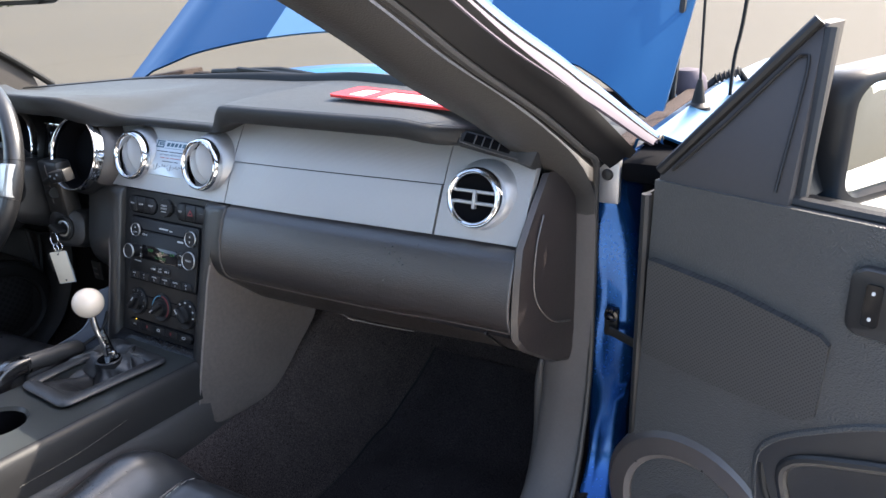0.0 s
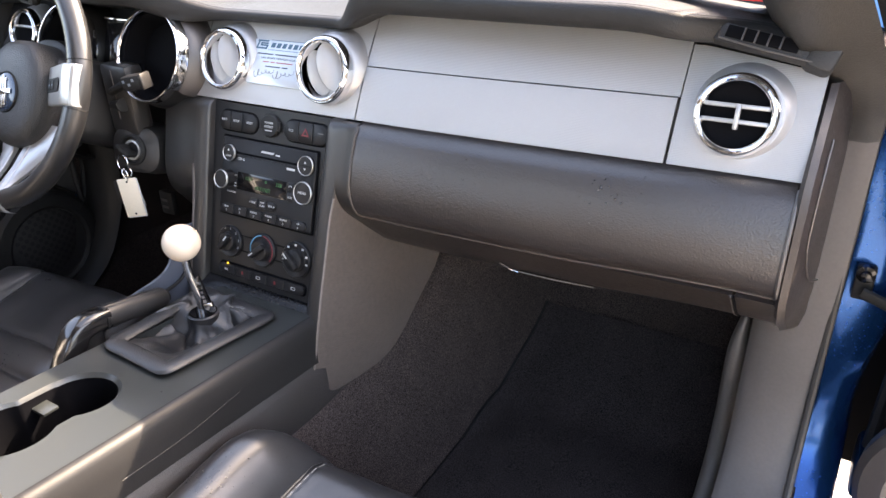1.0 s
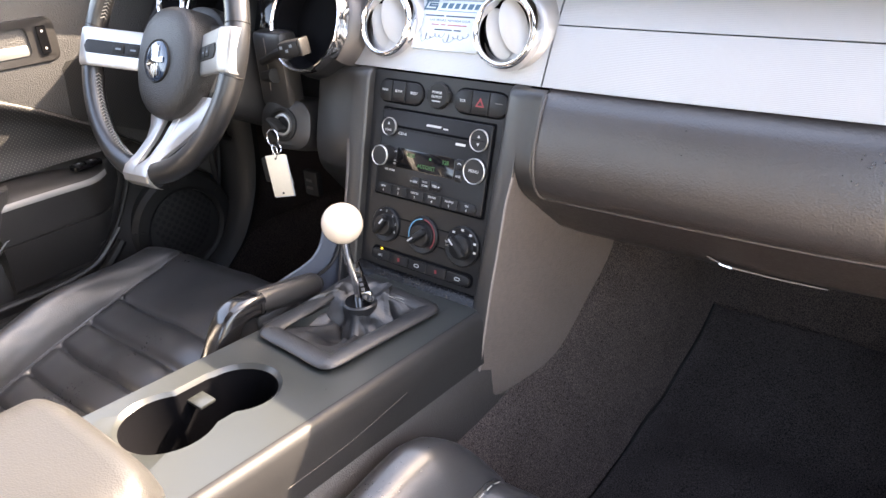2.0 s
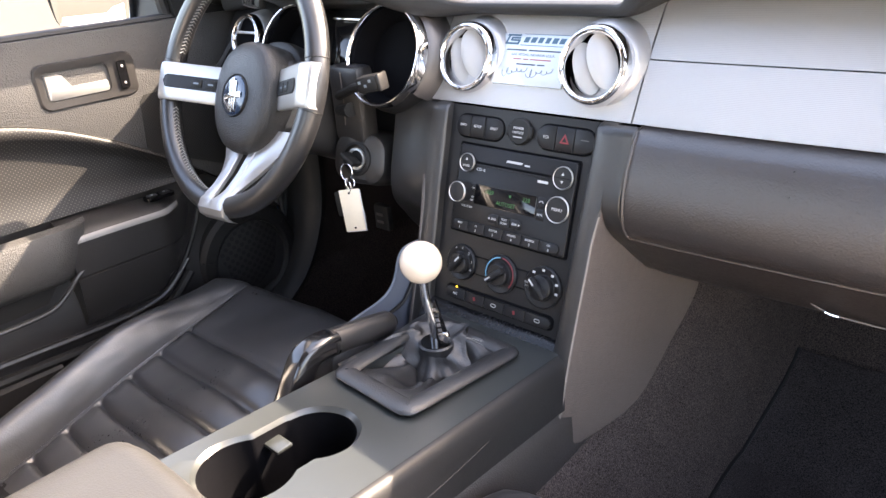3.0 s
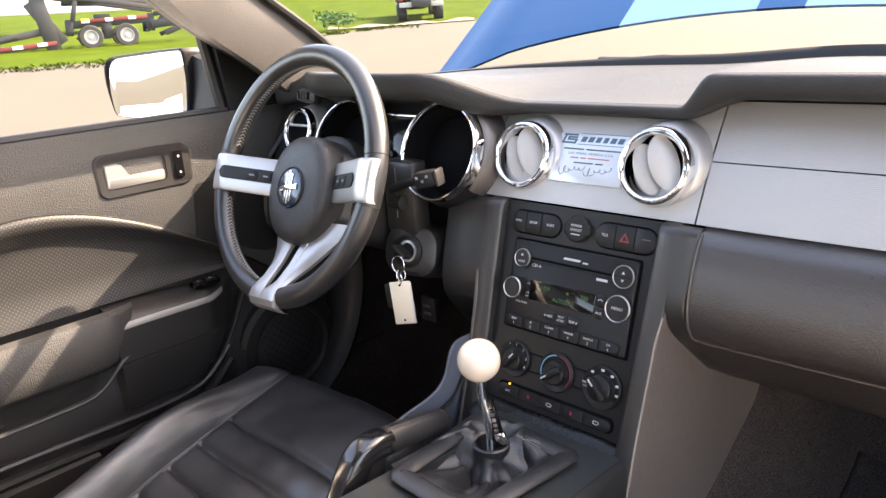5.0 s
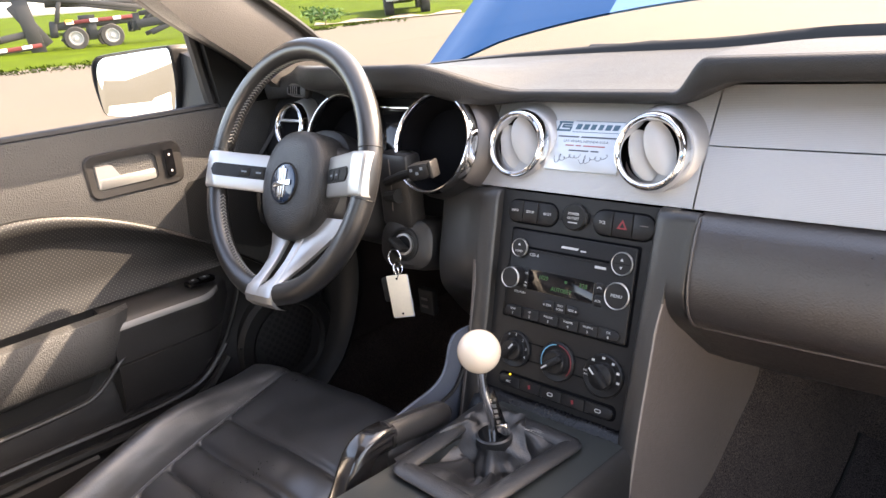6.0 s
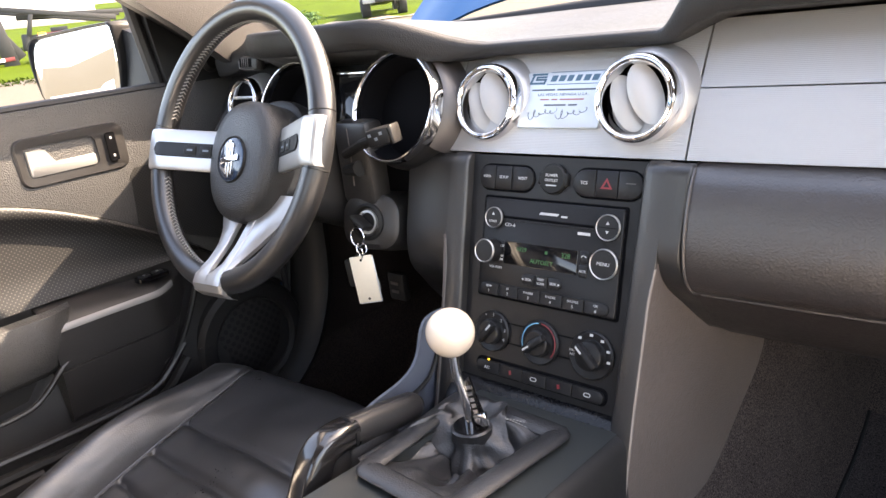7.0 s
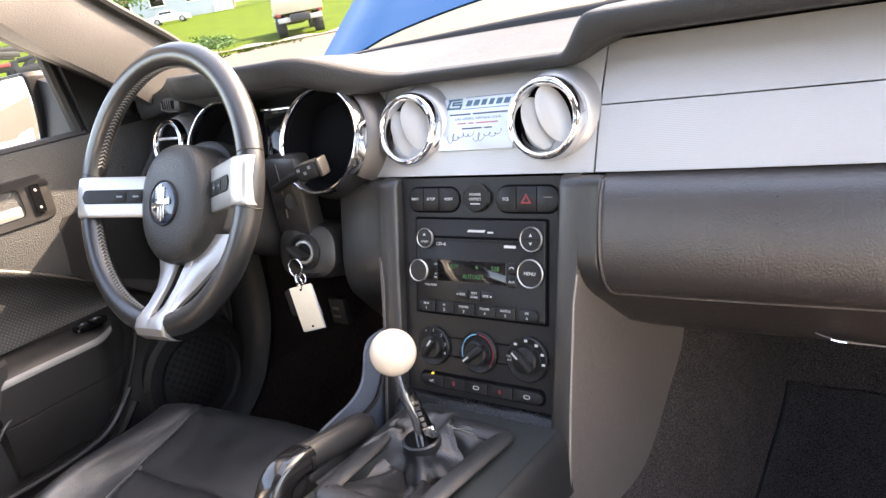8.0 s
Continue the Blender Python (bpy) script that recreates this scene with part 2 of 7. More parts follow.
def tube(path, r, n=10, closed=False, flat=1.0, up=None):
    """A round or flattened bar along a path; r is a number or one for each point."""
    path = [Vector(p) for p in path]
    rows, last = [], None
    for i, p in enumerate(path):
        a = path[i - 1] if (i or closed) else p
        b = path[(i + 1) % len(path)] if (i < len(path) - 1 or closed) else p
        t = (b - a).normalized()
        if up is not None:
            s = t.cross(Vector(up)).normalized()
        else:
            ref = last if last is not None else (Vector((0, 0, 1)) if abs(t.z) < 0.9 else Vector((1, 0, 0)))
            s = (ref - t * ref.dot(t)).normalized()
            last = s
        q = t.cross(s)
        rr = r[i] if isinstance(r, (list, tuple)) else r
        rows.append([p + rr * (math.cos(k) * s + flat * math.sin(k) * q) for k in (2 * math.pi * j / n for j in range(n))])
    return grid(rows, close_u=True, close_v=closed, cap=not closed)


def revolve(profile, m, n=40, closed=False):
    """A turned shape: (radius, height) pairs about the z axis of the pose m."""
    rows = [[m @ Vector((r * math.cos(a), r * math.sin(a), h)) for a in (2 * math.pi * k / n for k in range(n))] for r, h in profile]
    return grid(rows, close_u=True, close_v=closed, cap=not closed)


def rrect(w, h, r, n=5, cx=0.0, cy=0.0):
    """The outline of a rectangle with round corners."""
    r = min(r, w / 2 - 1e-5, h / 2 - 1e-5)
    out = []
    for sx, sy, a0 in ((1, 1, 0), (-1, 1, 90), (-1, -1, 180), (1, -1, 270)):
        for k in range(n + 1):
            a = radians(a0 + 90 * k / n)
            out.append((cx + sx * (w / 2 - r) + r * math.cos(a), cy + sy * (h / 2 - r) + r * math.sin(a)))
    return out


def prism(outline, z0, z1, m=Matrix(), edge=0.0):
    """An outline raised from z0 to z1 along the z axis of the pose m, with a small chamfer at its top."""
    c = np.mean(np.array(outline), axis=0)
    def inset(d):
        out = []
        for p in outline:
            v = np.array(p) - c
            l = np.linalg.norm(v)
            out.append(c + v * max(l - d, 0) / max(l, 1e-9))
        return out
    levels = [(outline, z0), (outline, z1)]
    if edge:
        levels = [(outline, z0), (outline, z1 - edge if z1 > z0 else z1 + edge), (inset(edge * 0.4), z1 - edge * 0.3 if z1 > z0 else z1 + edge * 0.3), (inset(edge), z1)]
    rows = [[m @ Vector((p[0], p[1], z)) for p in o] for o, z in levels]
    return grid(rows, close_u=True, cap=True)


def frame_ring(outer, inner, z0, z1, m=Matrix()):
    """A flat frame between two outlines of equal count."""
    rows = [[m @ Vector((p[0], p[1], z)) for p in o] for o, z in ((outer, z0), (outer, z1), (inner, z1), (inner, z0))]
    return grid(rows, close_u=True, close_v=True)


def box(c, s, m=Matrix(), r=0.003):
    """A box with chamfered edges, of size s about c, in the pose m."""
    bm = bmesh.new()
    bmesh.ops.create_cube(bm, size=1)
    bmesh.ops.scale(bm, vec=s, verts=bm.verts)
    if r:
        bmesh.ops.bevel(bm, geom=bm.edges[:], offset=min(r, min(s) * 0.45), segments=2, affect="EDGES", profile=0.5)
    bm.verts.index_update()
    vs = [m @ (v.co + Vector(c)) for v in bm.verts]
    fs = [tuple(v.index for v in q.verts) for q in bm.faces]
    bm.free()
    return vs, fs


def where(ob):
    p = Vector((0, 0, 0))
    while ob is not None:
        p, ob = p + ob.location, ob.parent
    return p


def part(name, shape, material, parent=None, label="", angle=35):
    """Links a shape as one mesh object under a thing or a part."""
    o = where(parent)
    me = bpy.data.meshes.new(name)
    me.from_pydata([Vector(v) - o for v in shape[0]], [], shape[1])
    bm = bmesh.new()
    bm.from_mesh(me)
    bmesh.ops.recalc_face_normals(bm, faces=bm.faces)
    bm.to_mesh(me)
    bm.free()
    me.materials.append(material)
    me.shade_smooth()
    me.set_sharp_from_angle(angle=radians(angle))
    ob = new(name, me)
    ob.parent = parent
    if label:
        tagged(ob, label)
    return ob


def thing(name, at, label, category, group="", kind=""):
    ob = new(name)
    ob.location, ob.empty_display_size = at, 0.02
    return tagged(ob, label, category, group, kind)


def solo(name, shape, material, label, category, group="", kind="", angle=35):
    """A thing of one mesh, its origin at the middle of its base."""
    P = np.array([list(v) for v in shape[0]])
    lo, hi = P.min(0), P.max(0)
    c = Vector(((lo[0] + hi[0]) / 2, (lo[1] + hi[1]) / 2, lo[2]))
    ob = part(name, ([Vector(v) - c for v in shape[0]], shape[1]), material, None, "", angle)
    ob.location = c
    return tagged(ob, label, category, group, kind)


def lettering(text, size, m, material, parent, name="lettering", spread=1.0):
    """Raised letters in the built-in font, centred on the pose m."""
    cu = bpy.data.curves.new("letters", "FONT")
    cu.body, cu.size, cu.align_x, cu.align_y, cu.extrude, cu.resolution_u = text, size, "CENTER", "CENTER", 0.00015, 2
    tmp = bpy.data.objects.new("letters", cu)
    scene.collection.objects.link(tmp)
    me = bpy.data.meshes.new_from_object(tmp.evaluated_get(bpy.context.evaluated_depsgraph_get()))
    vs = [m @ Vector((v.co.x * spread, v.co.y, v.co.z)) for v in me.vertices]
    fs = [tuple(p.vertices) for p in me.polygons]
    bpy.data.objects.remove(tmp)
    bpy.data.curves.remove(cu)
    bpy.data.meshes.remove(me)
    return part(name, (vs, fs), material, parent)


def plane_pose(o, tilt, turn=0.0):
    """A pose whose z axis points back towards the seats and up by tilt degrees, x to the car's right."""
    return Matrix.Translation(o) @ Matrix.Rotation(radians(turn), 4, "Z") @ Matrix.Rotation(radians(90 - tilt), 4, "X")


# ---- the car's shell ----
def bow(x):
    """How far the dashboard's face runs forward towards its ends."""
    return 0.018 * smooth(0.15, 0.66, abs(x))


def carpet_height(x, y):
    a = abs(x)
    z = 0.27 + 0.62 * max(0, y - 0.28) + 0.5 * max(0, y - 0.5)
    wide = 0.120 + 0.03 * smooth(-0.1, 0.4, y)
    top = 0.512 + 0.13 * smooth(0.0, 0.4, y)
    z = max(z, lerp(top, z, smooth(wide, wide + 0.075, a)) if top > z else z)
    return max(z, 0.27 + 0.16 * smooth(0.60, 0.68, a))


xs = [-0.70 + 1.40 * i / 112 for i in range(113)]
ys = [-1.35 + 2.05 * j / 90 for j in range(91)]
floor_rows = [[(x, y, carpet_height(x, y) + 0.002 * noise.noise((x * 30, y * 30, 0))) for x in xs] for y in ys]
solo("floor", thick(floor_rows, 0, off=(0, 0, -0.03)), CARPET, "black carpet over the car floor and tunnel", "carpet", kind="structure", angle=80)

# firewall and body sides close the cabin
solo("wall_front", box((0, 0.70, 0.62), (1.44, 0.03, 0.64)), MAT, "dark carpeted firewall behind the dashboard", "wall", kind="structure")
solo("wall_upper_front", box((0, 0.555, 0.90), (1.40, 0.30, 0.02)), BLACK, "black plenum panel under the cowl", "wall", kind="structure")
for s in (-1, 1):
    solo("wall_kick", box((s * (0.690 if s > 0 else 0.705), 0.460 if s > 0 else 0.42, 0.60), (0.03, 0.50 if s > 0 else 0.60, 0.70)), CARPET, "dark carpeted kick panel beside the footwell", "wall", kind="structure")
solo("wall_rear", box((0, -1.45, 0.70), (1.44, 0.04, 0.62)), VINYL, "black rear bulkhead of the cabin", "wall", kind="structure")
roof_rows = [[(x, y, 1.335 - 0.12 * (x / 0.6) ** 4 * 0.35 - 0.05 * ((y + 0.85) / 0.5) ** 2 * 0.3) for x in (-0.56, -0.5, -0.35, -0.15, 0.15, 0.35, 0.5, 0.56)]
             for y in (-0.42, -0.55, -0.8, -1.1, -1.35, -1.45)]
solo("ceiling", thick(roof_rows, 0, off=(0, 0, 0.03)), PLASTIC_GREY, "car roof with grey headliner", "roof", kind="structure")
for s in (-1, 1):
    # rear quarter panel behind the door opening
    q = [[(s * 0.70, y, z) for y in (-0.98, -1.2, -1.47)] for z in (0.25, 0.6, 0.96)]
    solo("wall_side", thick(q, 0.04), BLUE, "blue body side behind the door", "body panel", kind="structure")
    b = [[(s * lerp(0.70, 0.56, t), lerp(-0.98, -1.08, t), lerp(0.96, 1.30, t)), (s * lerp(0.70, 0.56, t), lerp(-1.16, -1.22, t), lerp(0.96, 1.30, t))] for t in (0, 0.33, 0.66, 1)]
    solo("pillar", thick(b, 0.03), BLUE, "blue body pillar behind the door opening", "pillar", kind="structure")


# Lighter copy of the pillar trim: doorway light is in its colour.
LIT_LOWER_TRIM = M("lit_lower_pillar_plastic", (0.112, 0.097, 0.089), 0.44, grain=("noise", 900), bump=0.2, spec=0.5)
JAMB = M("glossy_jamb_paint", (0.006, 0.058, 0.200), 0.26, metal=0.75, var=0.03, coat=0.2, rvar=0.03, spec=0.4)
MOULD = M("pale_moulding", (0.105, 0.090, 0.108), 0.65, var=0.05, spec=0.1)
PILLAR_PAINT = M("pillar_paint", (0.012, 0.085, 0.26), 0.40, var=0.05, metal=0.2, coat=0.1, spec=0.25)


def pillar_line(s, off=(0, 0, 0)):
    pts = [(0.69, 0.12, 0.950), (0.66, 0.005, 1.037), (0.635, -0.12, 1.112), (0.61, -0.22, 1.182), (0.585, -0.36, 1.262), (0.565, -0.46, 1.305)]
    return [Vector((s * (p[0] + off[0]), p[1] + off[1], p[2] + off[2])) for p in spline(pts, 5)]


for s in (-1, 1):
    name = "driver" if s < 0 else "passenger"
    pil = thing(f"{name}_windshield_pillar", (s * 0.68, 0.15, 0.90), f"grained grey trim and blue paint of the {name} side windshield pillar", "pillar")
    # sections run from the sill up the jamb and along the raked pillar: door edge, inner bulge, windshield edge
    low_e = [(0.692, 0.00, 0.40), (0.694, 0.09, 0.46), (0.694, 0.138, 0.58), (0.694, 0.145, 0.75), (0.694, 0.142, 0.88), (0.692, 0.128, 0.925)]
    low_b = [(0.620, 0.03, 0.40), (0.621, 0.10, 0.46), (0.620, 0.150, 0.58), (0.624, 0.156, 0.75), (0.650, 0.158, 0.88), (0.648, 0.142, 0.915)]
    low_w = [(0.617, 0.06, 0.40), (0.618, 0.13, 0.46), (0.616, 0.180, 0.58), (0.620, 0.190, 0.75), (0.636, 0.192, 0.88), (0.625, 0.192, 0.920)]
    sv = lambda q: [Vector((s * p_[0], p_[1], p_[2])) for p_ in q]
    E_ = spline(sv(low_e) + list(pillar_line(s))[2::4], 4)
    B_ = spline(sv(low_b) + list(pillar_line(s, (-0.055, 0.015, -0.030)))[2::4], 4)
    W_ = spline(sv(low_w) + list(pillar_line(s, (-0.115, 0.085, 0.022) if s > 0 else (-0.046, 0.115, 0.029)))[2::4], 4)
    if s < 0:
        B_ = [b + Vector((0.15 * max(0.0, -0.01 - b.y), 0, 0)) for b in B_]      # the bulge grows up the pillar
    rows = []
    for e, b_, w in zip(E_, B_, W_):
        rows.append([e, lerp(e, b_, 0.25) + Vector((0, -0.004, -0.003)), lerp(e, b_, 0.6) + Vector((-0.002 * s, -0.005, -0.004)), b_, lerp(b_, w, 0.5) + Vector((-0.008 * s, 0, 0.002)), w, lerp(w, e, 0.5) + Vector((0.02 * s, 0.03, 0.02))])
    if s > 0:
        part("trim", grid(rows[16:], close_u=True, cap=True), TRIM, pil, "grained grey pillar trim", angle=50)
        part("lower_trim", grid(rows[:17], close_u=True, cap=True), LIT_LOWER_TRIM, pil, "broad lower pillar trim, doorway light painted in", angle=50)
        kick = spline([(0.602, 0.212, 0.632), (0.5985, 0.200, 0.600), (0.5965, 0.196, 0.540), (0.5970, 0.190, 0.470), (0.597, 0.160, 0.400), (0.595, 0.100, 0.345), (0.594, 0.030, 0.310)], 5)
        part("kick_trim", grid([[q + Vector((0.0125 * math.cos(w) * (0.35 + 0.65 * smooth(0.64, 0.56, q.z)), 0.020 * math.sin(w), 0.004 * math.sin(w))) for w in (2 * math.pi * c / 14 for c in range(14))] for q in kick], close_u=True, cap=True), LIT_LOWER_TRIM, pil, "rounded grey kick trim beside the footwell", angle=60)
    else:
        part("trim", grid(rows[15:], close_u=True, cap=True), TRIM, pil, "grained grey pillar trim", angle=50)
        # Shade of the driver footwell is put into this trim's black.
        part("lower_trim", grid(rows[:16], close_u=True, cap=True), BLACK, pil, "lower pillar trim, footwell shade painted black", angle=50)
    seal = pillar_line(s, (0.016, 0.012, -0.004))
    seal = [Vector((s * 0.692, -0.02, 0.38)), Vector((s * 0.692, 0.09, 0.47)), Vector((s * 0.692, 0.142, 0.62)), Vector((s * 0.692, 0.150, 0.80)), Vector((s * 0.692, 0.148, 0.90))] + list(seal)[1:]
    # On the passenger side the lighter trim colour paints the edge's sheen.
    part("door_seal", tube(spline(seal, 3), 0.0045 if s > 0 else 0.0065, 8), TRIM if s > 0 else RUBBER, pil, "thin door seal along the trim")
    out1, out2 = list(pillar_line(s, (0.045, 0.055, 0.010))), list(pillar_line(s, (0.02, 0.10, 0.034)))
    if s > 0:                 # the painted strips spread at their foot
        for i in range(len(out1)):
            f, u = max(0.0, 1 - i / 5), smooth(4, 14, i)
            out1[i] = out1[i] + Vector((0.021 * f, 0, 0.010 * f - 0.012 * u))
            out2[i] = out2[i] + Vector((0.045 * f, 0, -0.015 * f - 0.011 * u))
    chan = [(0.002, 0.004, 0.000), (0.010, 0.007, -0.006), (0.018, 0.012, 0.002), (0.023, 0.018, -0.005), (0.030, 0.026, 0.000), (0.036, 0.036, 0.006), (0.040, 0.044, 0.003), (0.045, 0.055, 0.010)]
    part("outer_channel", thick([list(pillar_line(s, o_)) for o_ in chan], 0.004), CHANNEL, pil, "ribbed dark rubber channel", angle=70)
    across = lambda t, lift=0.0: [a + (b_ - a) * t + Vector((0, 0, lift)) for a, b_ in zip(out1, out2)]
    part("edge_moulding", thick([across(0.0), across(0.12, 0.003), across(0.44, 0.003), across(0.53)], 0.004), MOULD, pil, "pale edge moulding")
    part("gap_line", tube(across(0.55, 0.001), 0.0022, 6), BLACK, pil, "thin black line between moulding and paint")
    part("painted_pillar", thick([across(0.575), across(0.66, 0.004), across(0.85, 0.005), across(0.97, 0.001), across(1.02, -0.008)], 0.004), PILLAR_PAINT, pil, "blue painted pillar", angle=60)
    part("gap_line", tube([across(0.575)[0], across(0.66, 0.004)[0], across(0.85, 0.005)[0], across(1.0, -0.002)[0]], 0.0025, 6), BLACK, pil, "dark line at the foot of the painted pillar")
    if s < 0:
        part("glass_border", tube(list(pillar_line(s, (-0.052, 0.120, 0.031))), 0.0075, 8), BLACK, pil, "black windshield border along the pillar")
    # door jamb
    jam_rows = []
    for z in [0.30 + 0.65 * k / 26 for k in range(27)]:
        w = 0.040 + 0.010 * math.sin((z - 0.60) * 15) * smooth(0.45, 0.6, z) - 0.012 * smooth(0.80, 0.93, z)
        yy = 0.15 - 0.16 * smooth(0.5, 0.28, z)
        jam_rows.append([Vector((s * 0.686, yy + 0.018, z)), Vector((s * 0.692, yy + 0.024, z)), Vector((s * (0.692 + w * 0.25), yy + 0.026 + 0.004 * math.sin(z * 36), z)), Vector((s * (0.692 + w * 0.7), yy + 0.030 - 0.005 * math.sin(z * 27 + 1), z)), Vector((s * (0.694 + w), yy + 0.034, z)), Vector((s * (0.698 + w), yy + 0.042, z)), Vector((s * (0.700 + w), yy + 0.10, z))])
    part("jamb", thick(jam_rows, 0.004), JAMB, pil, "glossy blue painted door jamb", angle=60)
    part("primer_patch", box((s * 0.702, 0.172, 0.918), (0.030, 0.012, 0.060), r=0.002), SILVER_PLAIN, pil, "grey sealer patch on the jamb")
    bolt = Matrix.Translation((s * 0.701, 0.165, 0.928)) @ Matrix.Rotation(radians(90), 4, "X")
    part("plug", revolve([(0.0, 0.004), (0.006, 0.003), (0.008, 0.0), (0.008, -0.004)], bolt, 14), RUBBER, pil, "round rubber plug")
    sill = [[Vector((s * x, y, z)) for x, z in ((0.655, 0.27), (0.665, 0.385), (0.69, 0.40), (0.735, 0.395), (0.775, 0.36), (0.785, 0.24))] for y in (0.16, 0.05, -0.2, -0.5, -0.8, -1.1)]
    part("sill", thick(sill, 0.004), BLUE, pil, "blue painted door sill")

# check strap of the passenger door
strap = thing("door_check_strap", (0.715, 0.17, 0.70), "black steel door check strap bolted to the blue jamb", "door strap")
cm = Matrix.Translation((0.714, 0.168, 0.724)) @ Matrix.Rotation(radians(90), 4, "X")
part("bolt", revolve([(0.0, 0.012), (0.005, 0.011), (0.006, 0.006), (0.010, 0.005), (0.010, -0.002)], cm, 12), GLOSS, strap, "black bolt head")
part("bracket", box((0.714, 0.170, 0.712), (0.020, 0.012, 0.042), r=0.003), BLACK, strap)
part("arm", tube([(0.714, 0.158, 0.704), (0.76, 0.152, 0.692), (0.83, 0.14, 0.685)], 0.007, 8, flat=0.5), BLACK, strap)
wire = thing("door_wiring_boot", (0.78, 0.15, 0.76), "ribbed black rubber wiring boot between jamb and door", "cable boot")
wp = spline([(0.752, 0.20, 0.795), (0.768, 0.17, 0.800), (0.785, 0.15, 0.785), (0.80, 0.13, 0.75)], 14)
part("ribbed_hose", tube(wp, [0.008 + 0.0025 * (k % 2) for k in range(len(wp))], 10), RUBBER, wire)

# hinge pillar between jamb and open passenger door, its shade painted black
hp = thing("hinge_pillar", (0.78, 0.24, 0.32), "hinge pillar with blue hinges, its shade painted black", "hinge", kind="structure")
sec_ = ((0.705, 0.40), (0.705, 0.900), (0.718, 0.948), (0.735, 0.957), (0.797, 0.937), (0.864, 0.893), (0.912, 0.797), (0.926, 0.62), (0.912, 0.40))
part("backing", grid([[Vector((x, y, z)) for x, z in sec_] for y in (0.253, 0.275)], close_u=True, cap=True), DARK, hp, "fender return panel, its shade painted black")
part("upper_filler", box((0.760, 0.215, 0.932), (0.09, 0.09, 0.03), r=0.01), DARK, hp, "added corner filler, gap shade painted black")
for z in (0.845, 0.455):
    h_ = part("hinge", box((0.772, 0.185, z), (0.034, 0.07, 0.062), r=0.008), BLUE, hp, "blue painted door hinge")
    part("pin", tube([(0.790, 0.150, z - 0.042), (0.790, 0.150, z + 0.042)], 0.007, 10), BLACK, h_)
part("inner_seal", tube(spline([(0.776, 0.175, 0.79), (0.768, 0.165, 0.74), (0.766, 0.165, 0.60), (0.764, 0.165, 0.50)], 5), 0.008, 8), RUBBER, hp, "grey rubber strip")

# windshield
ws_rows = []
for k in range(13):
    t = k / 12
    ws_rows.append([(x * lerp(0.60, 0.52, t), lerp(0.43, -0.36, t) - (0.20 - 0.06 * t) * x * x, lerp(0.985, 1.315, t) + 0.02 * math.sin(t * math.pi)) for x in [-1 + i / 8 for i in range(17)]])
wsh = solo("windshield", grid(ws_rows), GLASS, "clear raked windshield glass", "windshield", kind="structure")
wsh.visible_shadow = False
fr = thing("windshield_seal", (0, 0.40, 0.97), "black ceramic border along the windshield's lower edge", "windshield border", kind="structure")
base = [Vector((x * 0.70, 0.43 - 0.225 * x * x, 0.985 - 0.012 * x * x)) for x in [-1 + i / 12 for i in range(25)]]
cowl_rows = [[p + Vector((0, 0.02 + 0.14 * k / 4, -0.025 - 0.02 * k / 4)) for p in base] for k in range(5)]
solo("cowl_panel", thick(cowl_rows, 0.006), BLACK, "black plastic cowl panel below the windshield", "cowl")
for x0, x1 in ((-0.35, 0.10), (0.12, 0.52)):
    w_ = thing("wiper", (x0, 0.44, 0.96), "black wiper arm resting on the windshield base", "wiper", group="windshield wipers")
    part("arm", tube([(x0, 0.46, 0.985), ((x0 + x1) / 2, 0.445, 0.998), (x1, 0.39, 0.99)], 0.007, 8), BLACK, w_)
    part("blade", tube([(x0 + 0.12, 0.425, 1.0), (x1 + 0.03, 0.375, 0.995)], 0.005, 6), RUBBER, w_)

# hood, raised, hinged at its rear edge
HOOD_U = [-1 + i / 16 for i in range(33)]
for i_, u_ in ((10, -0.41), (15, -0.055), (17, 0.055), (22, 0.41)):
    HOOD_U[i_] = u_          # edges of the stripes
hood_rows = []
for j in range(15):
    v = j / 14
    row = []
    for i in range(33):
        u = HOOD_U[i]
        x = u * lerp(0.69, 0.66, v)
        d = lerp(0.0, 1.18, v) + (0.16 * (1 - 0.893 * u * u) - 0.055 * smooth(0.72, 1.0, abs(u))) * (1 - v) - 0.14 * u * u * v
        crown = 0.014 * (1 - u ** 4) + 0.009 * math.exp(-((abs(u) - 0.86) / 0.035) ** 2)
        row.append((x, 0.48 + d * 0.785 - crown * 0.62, 0.955 + d * 0.62 + crown * 0.785))
    hood_rows.append(row)
hood = thing("hood", (0, 0.5, 0.95), "open blue car hood with paler twin stripes", "car hood")


def hood_strip(i0, i1):
    return thick([r[i0:i1 + 1] for r in hood_rows], 0.02, off=(0, 0.003, -0.004))


part("panel", hood_strip(0, 10), BLUE, hood)
part("stripe", hood_strip(10, 15), BLUE_LIGHT, hood, "pale blue racing stripe")
part("panel", hood_strip(15, 17), BLUE, hood)
part("stripe", hood_strip(17, 22), BLUE_LIGHT, hood, "pale blue racing stripe")
part("panel", hood_strip(22, 32), BLUE, hood)
# fenders, engine bay and far body
for s in (-1, 1):
    fr_ = []
    for j in range(13):
        y = 0.25 + 1.66 * j / 12
        dz = -0.02 * (j / 12) - 0.12 * (j / 12) ** 3 - (0.05 if s < 0 else 0.0) * min(1, j / 2)
        fr_.append([(s * x, y, z + dz) for x, z in ((0.70, 0.90), (0.715, 0.955), (0.735, 0.965), (0.80, 0.945), (0.87, 0.90), (0.92, 0.80), (0.935, 0.62), (0.92, 0.40))])
    solo("fender", thick(fr_, 0.004), BLUE, "glossy blue front fender beside the open hood", "car fender")
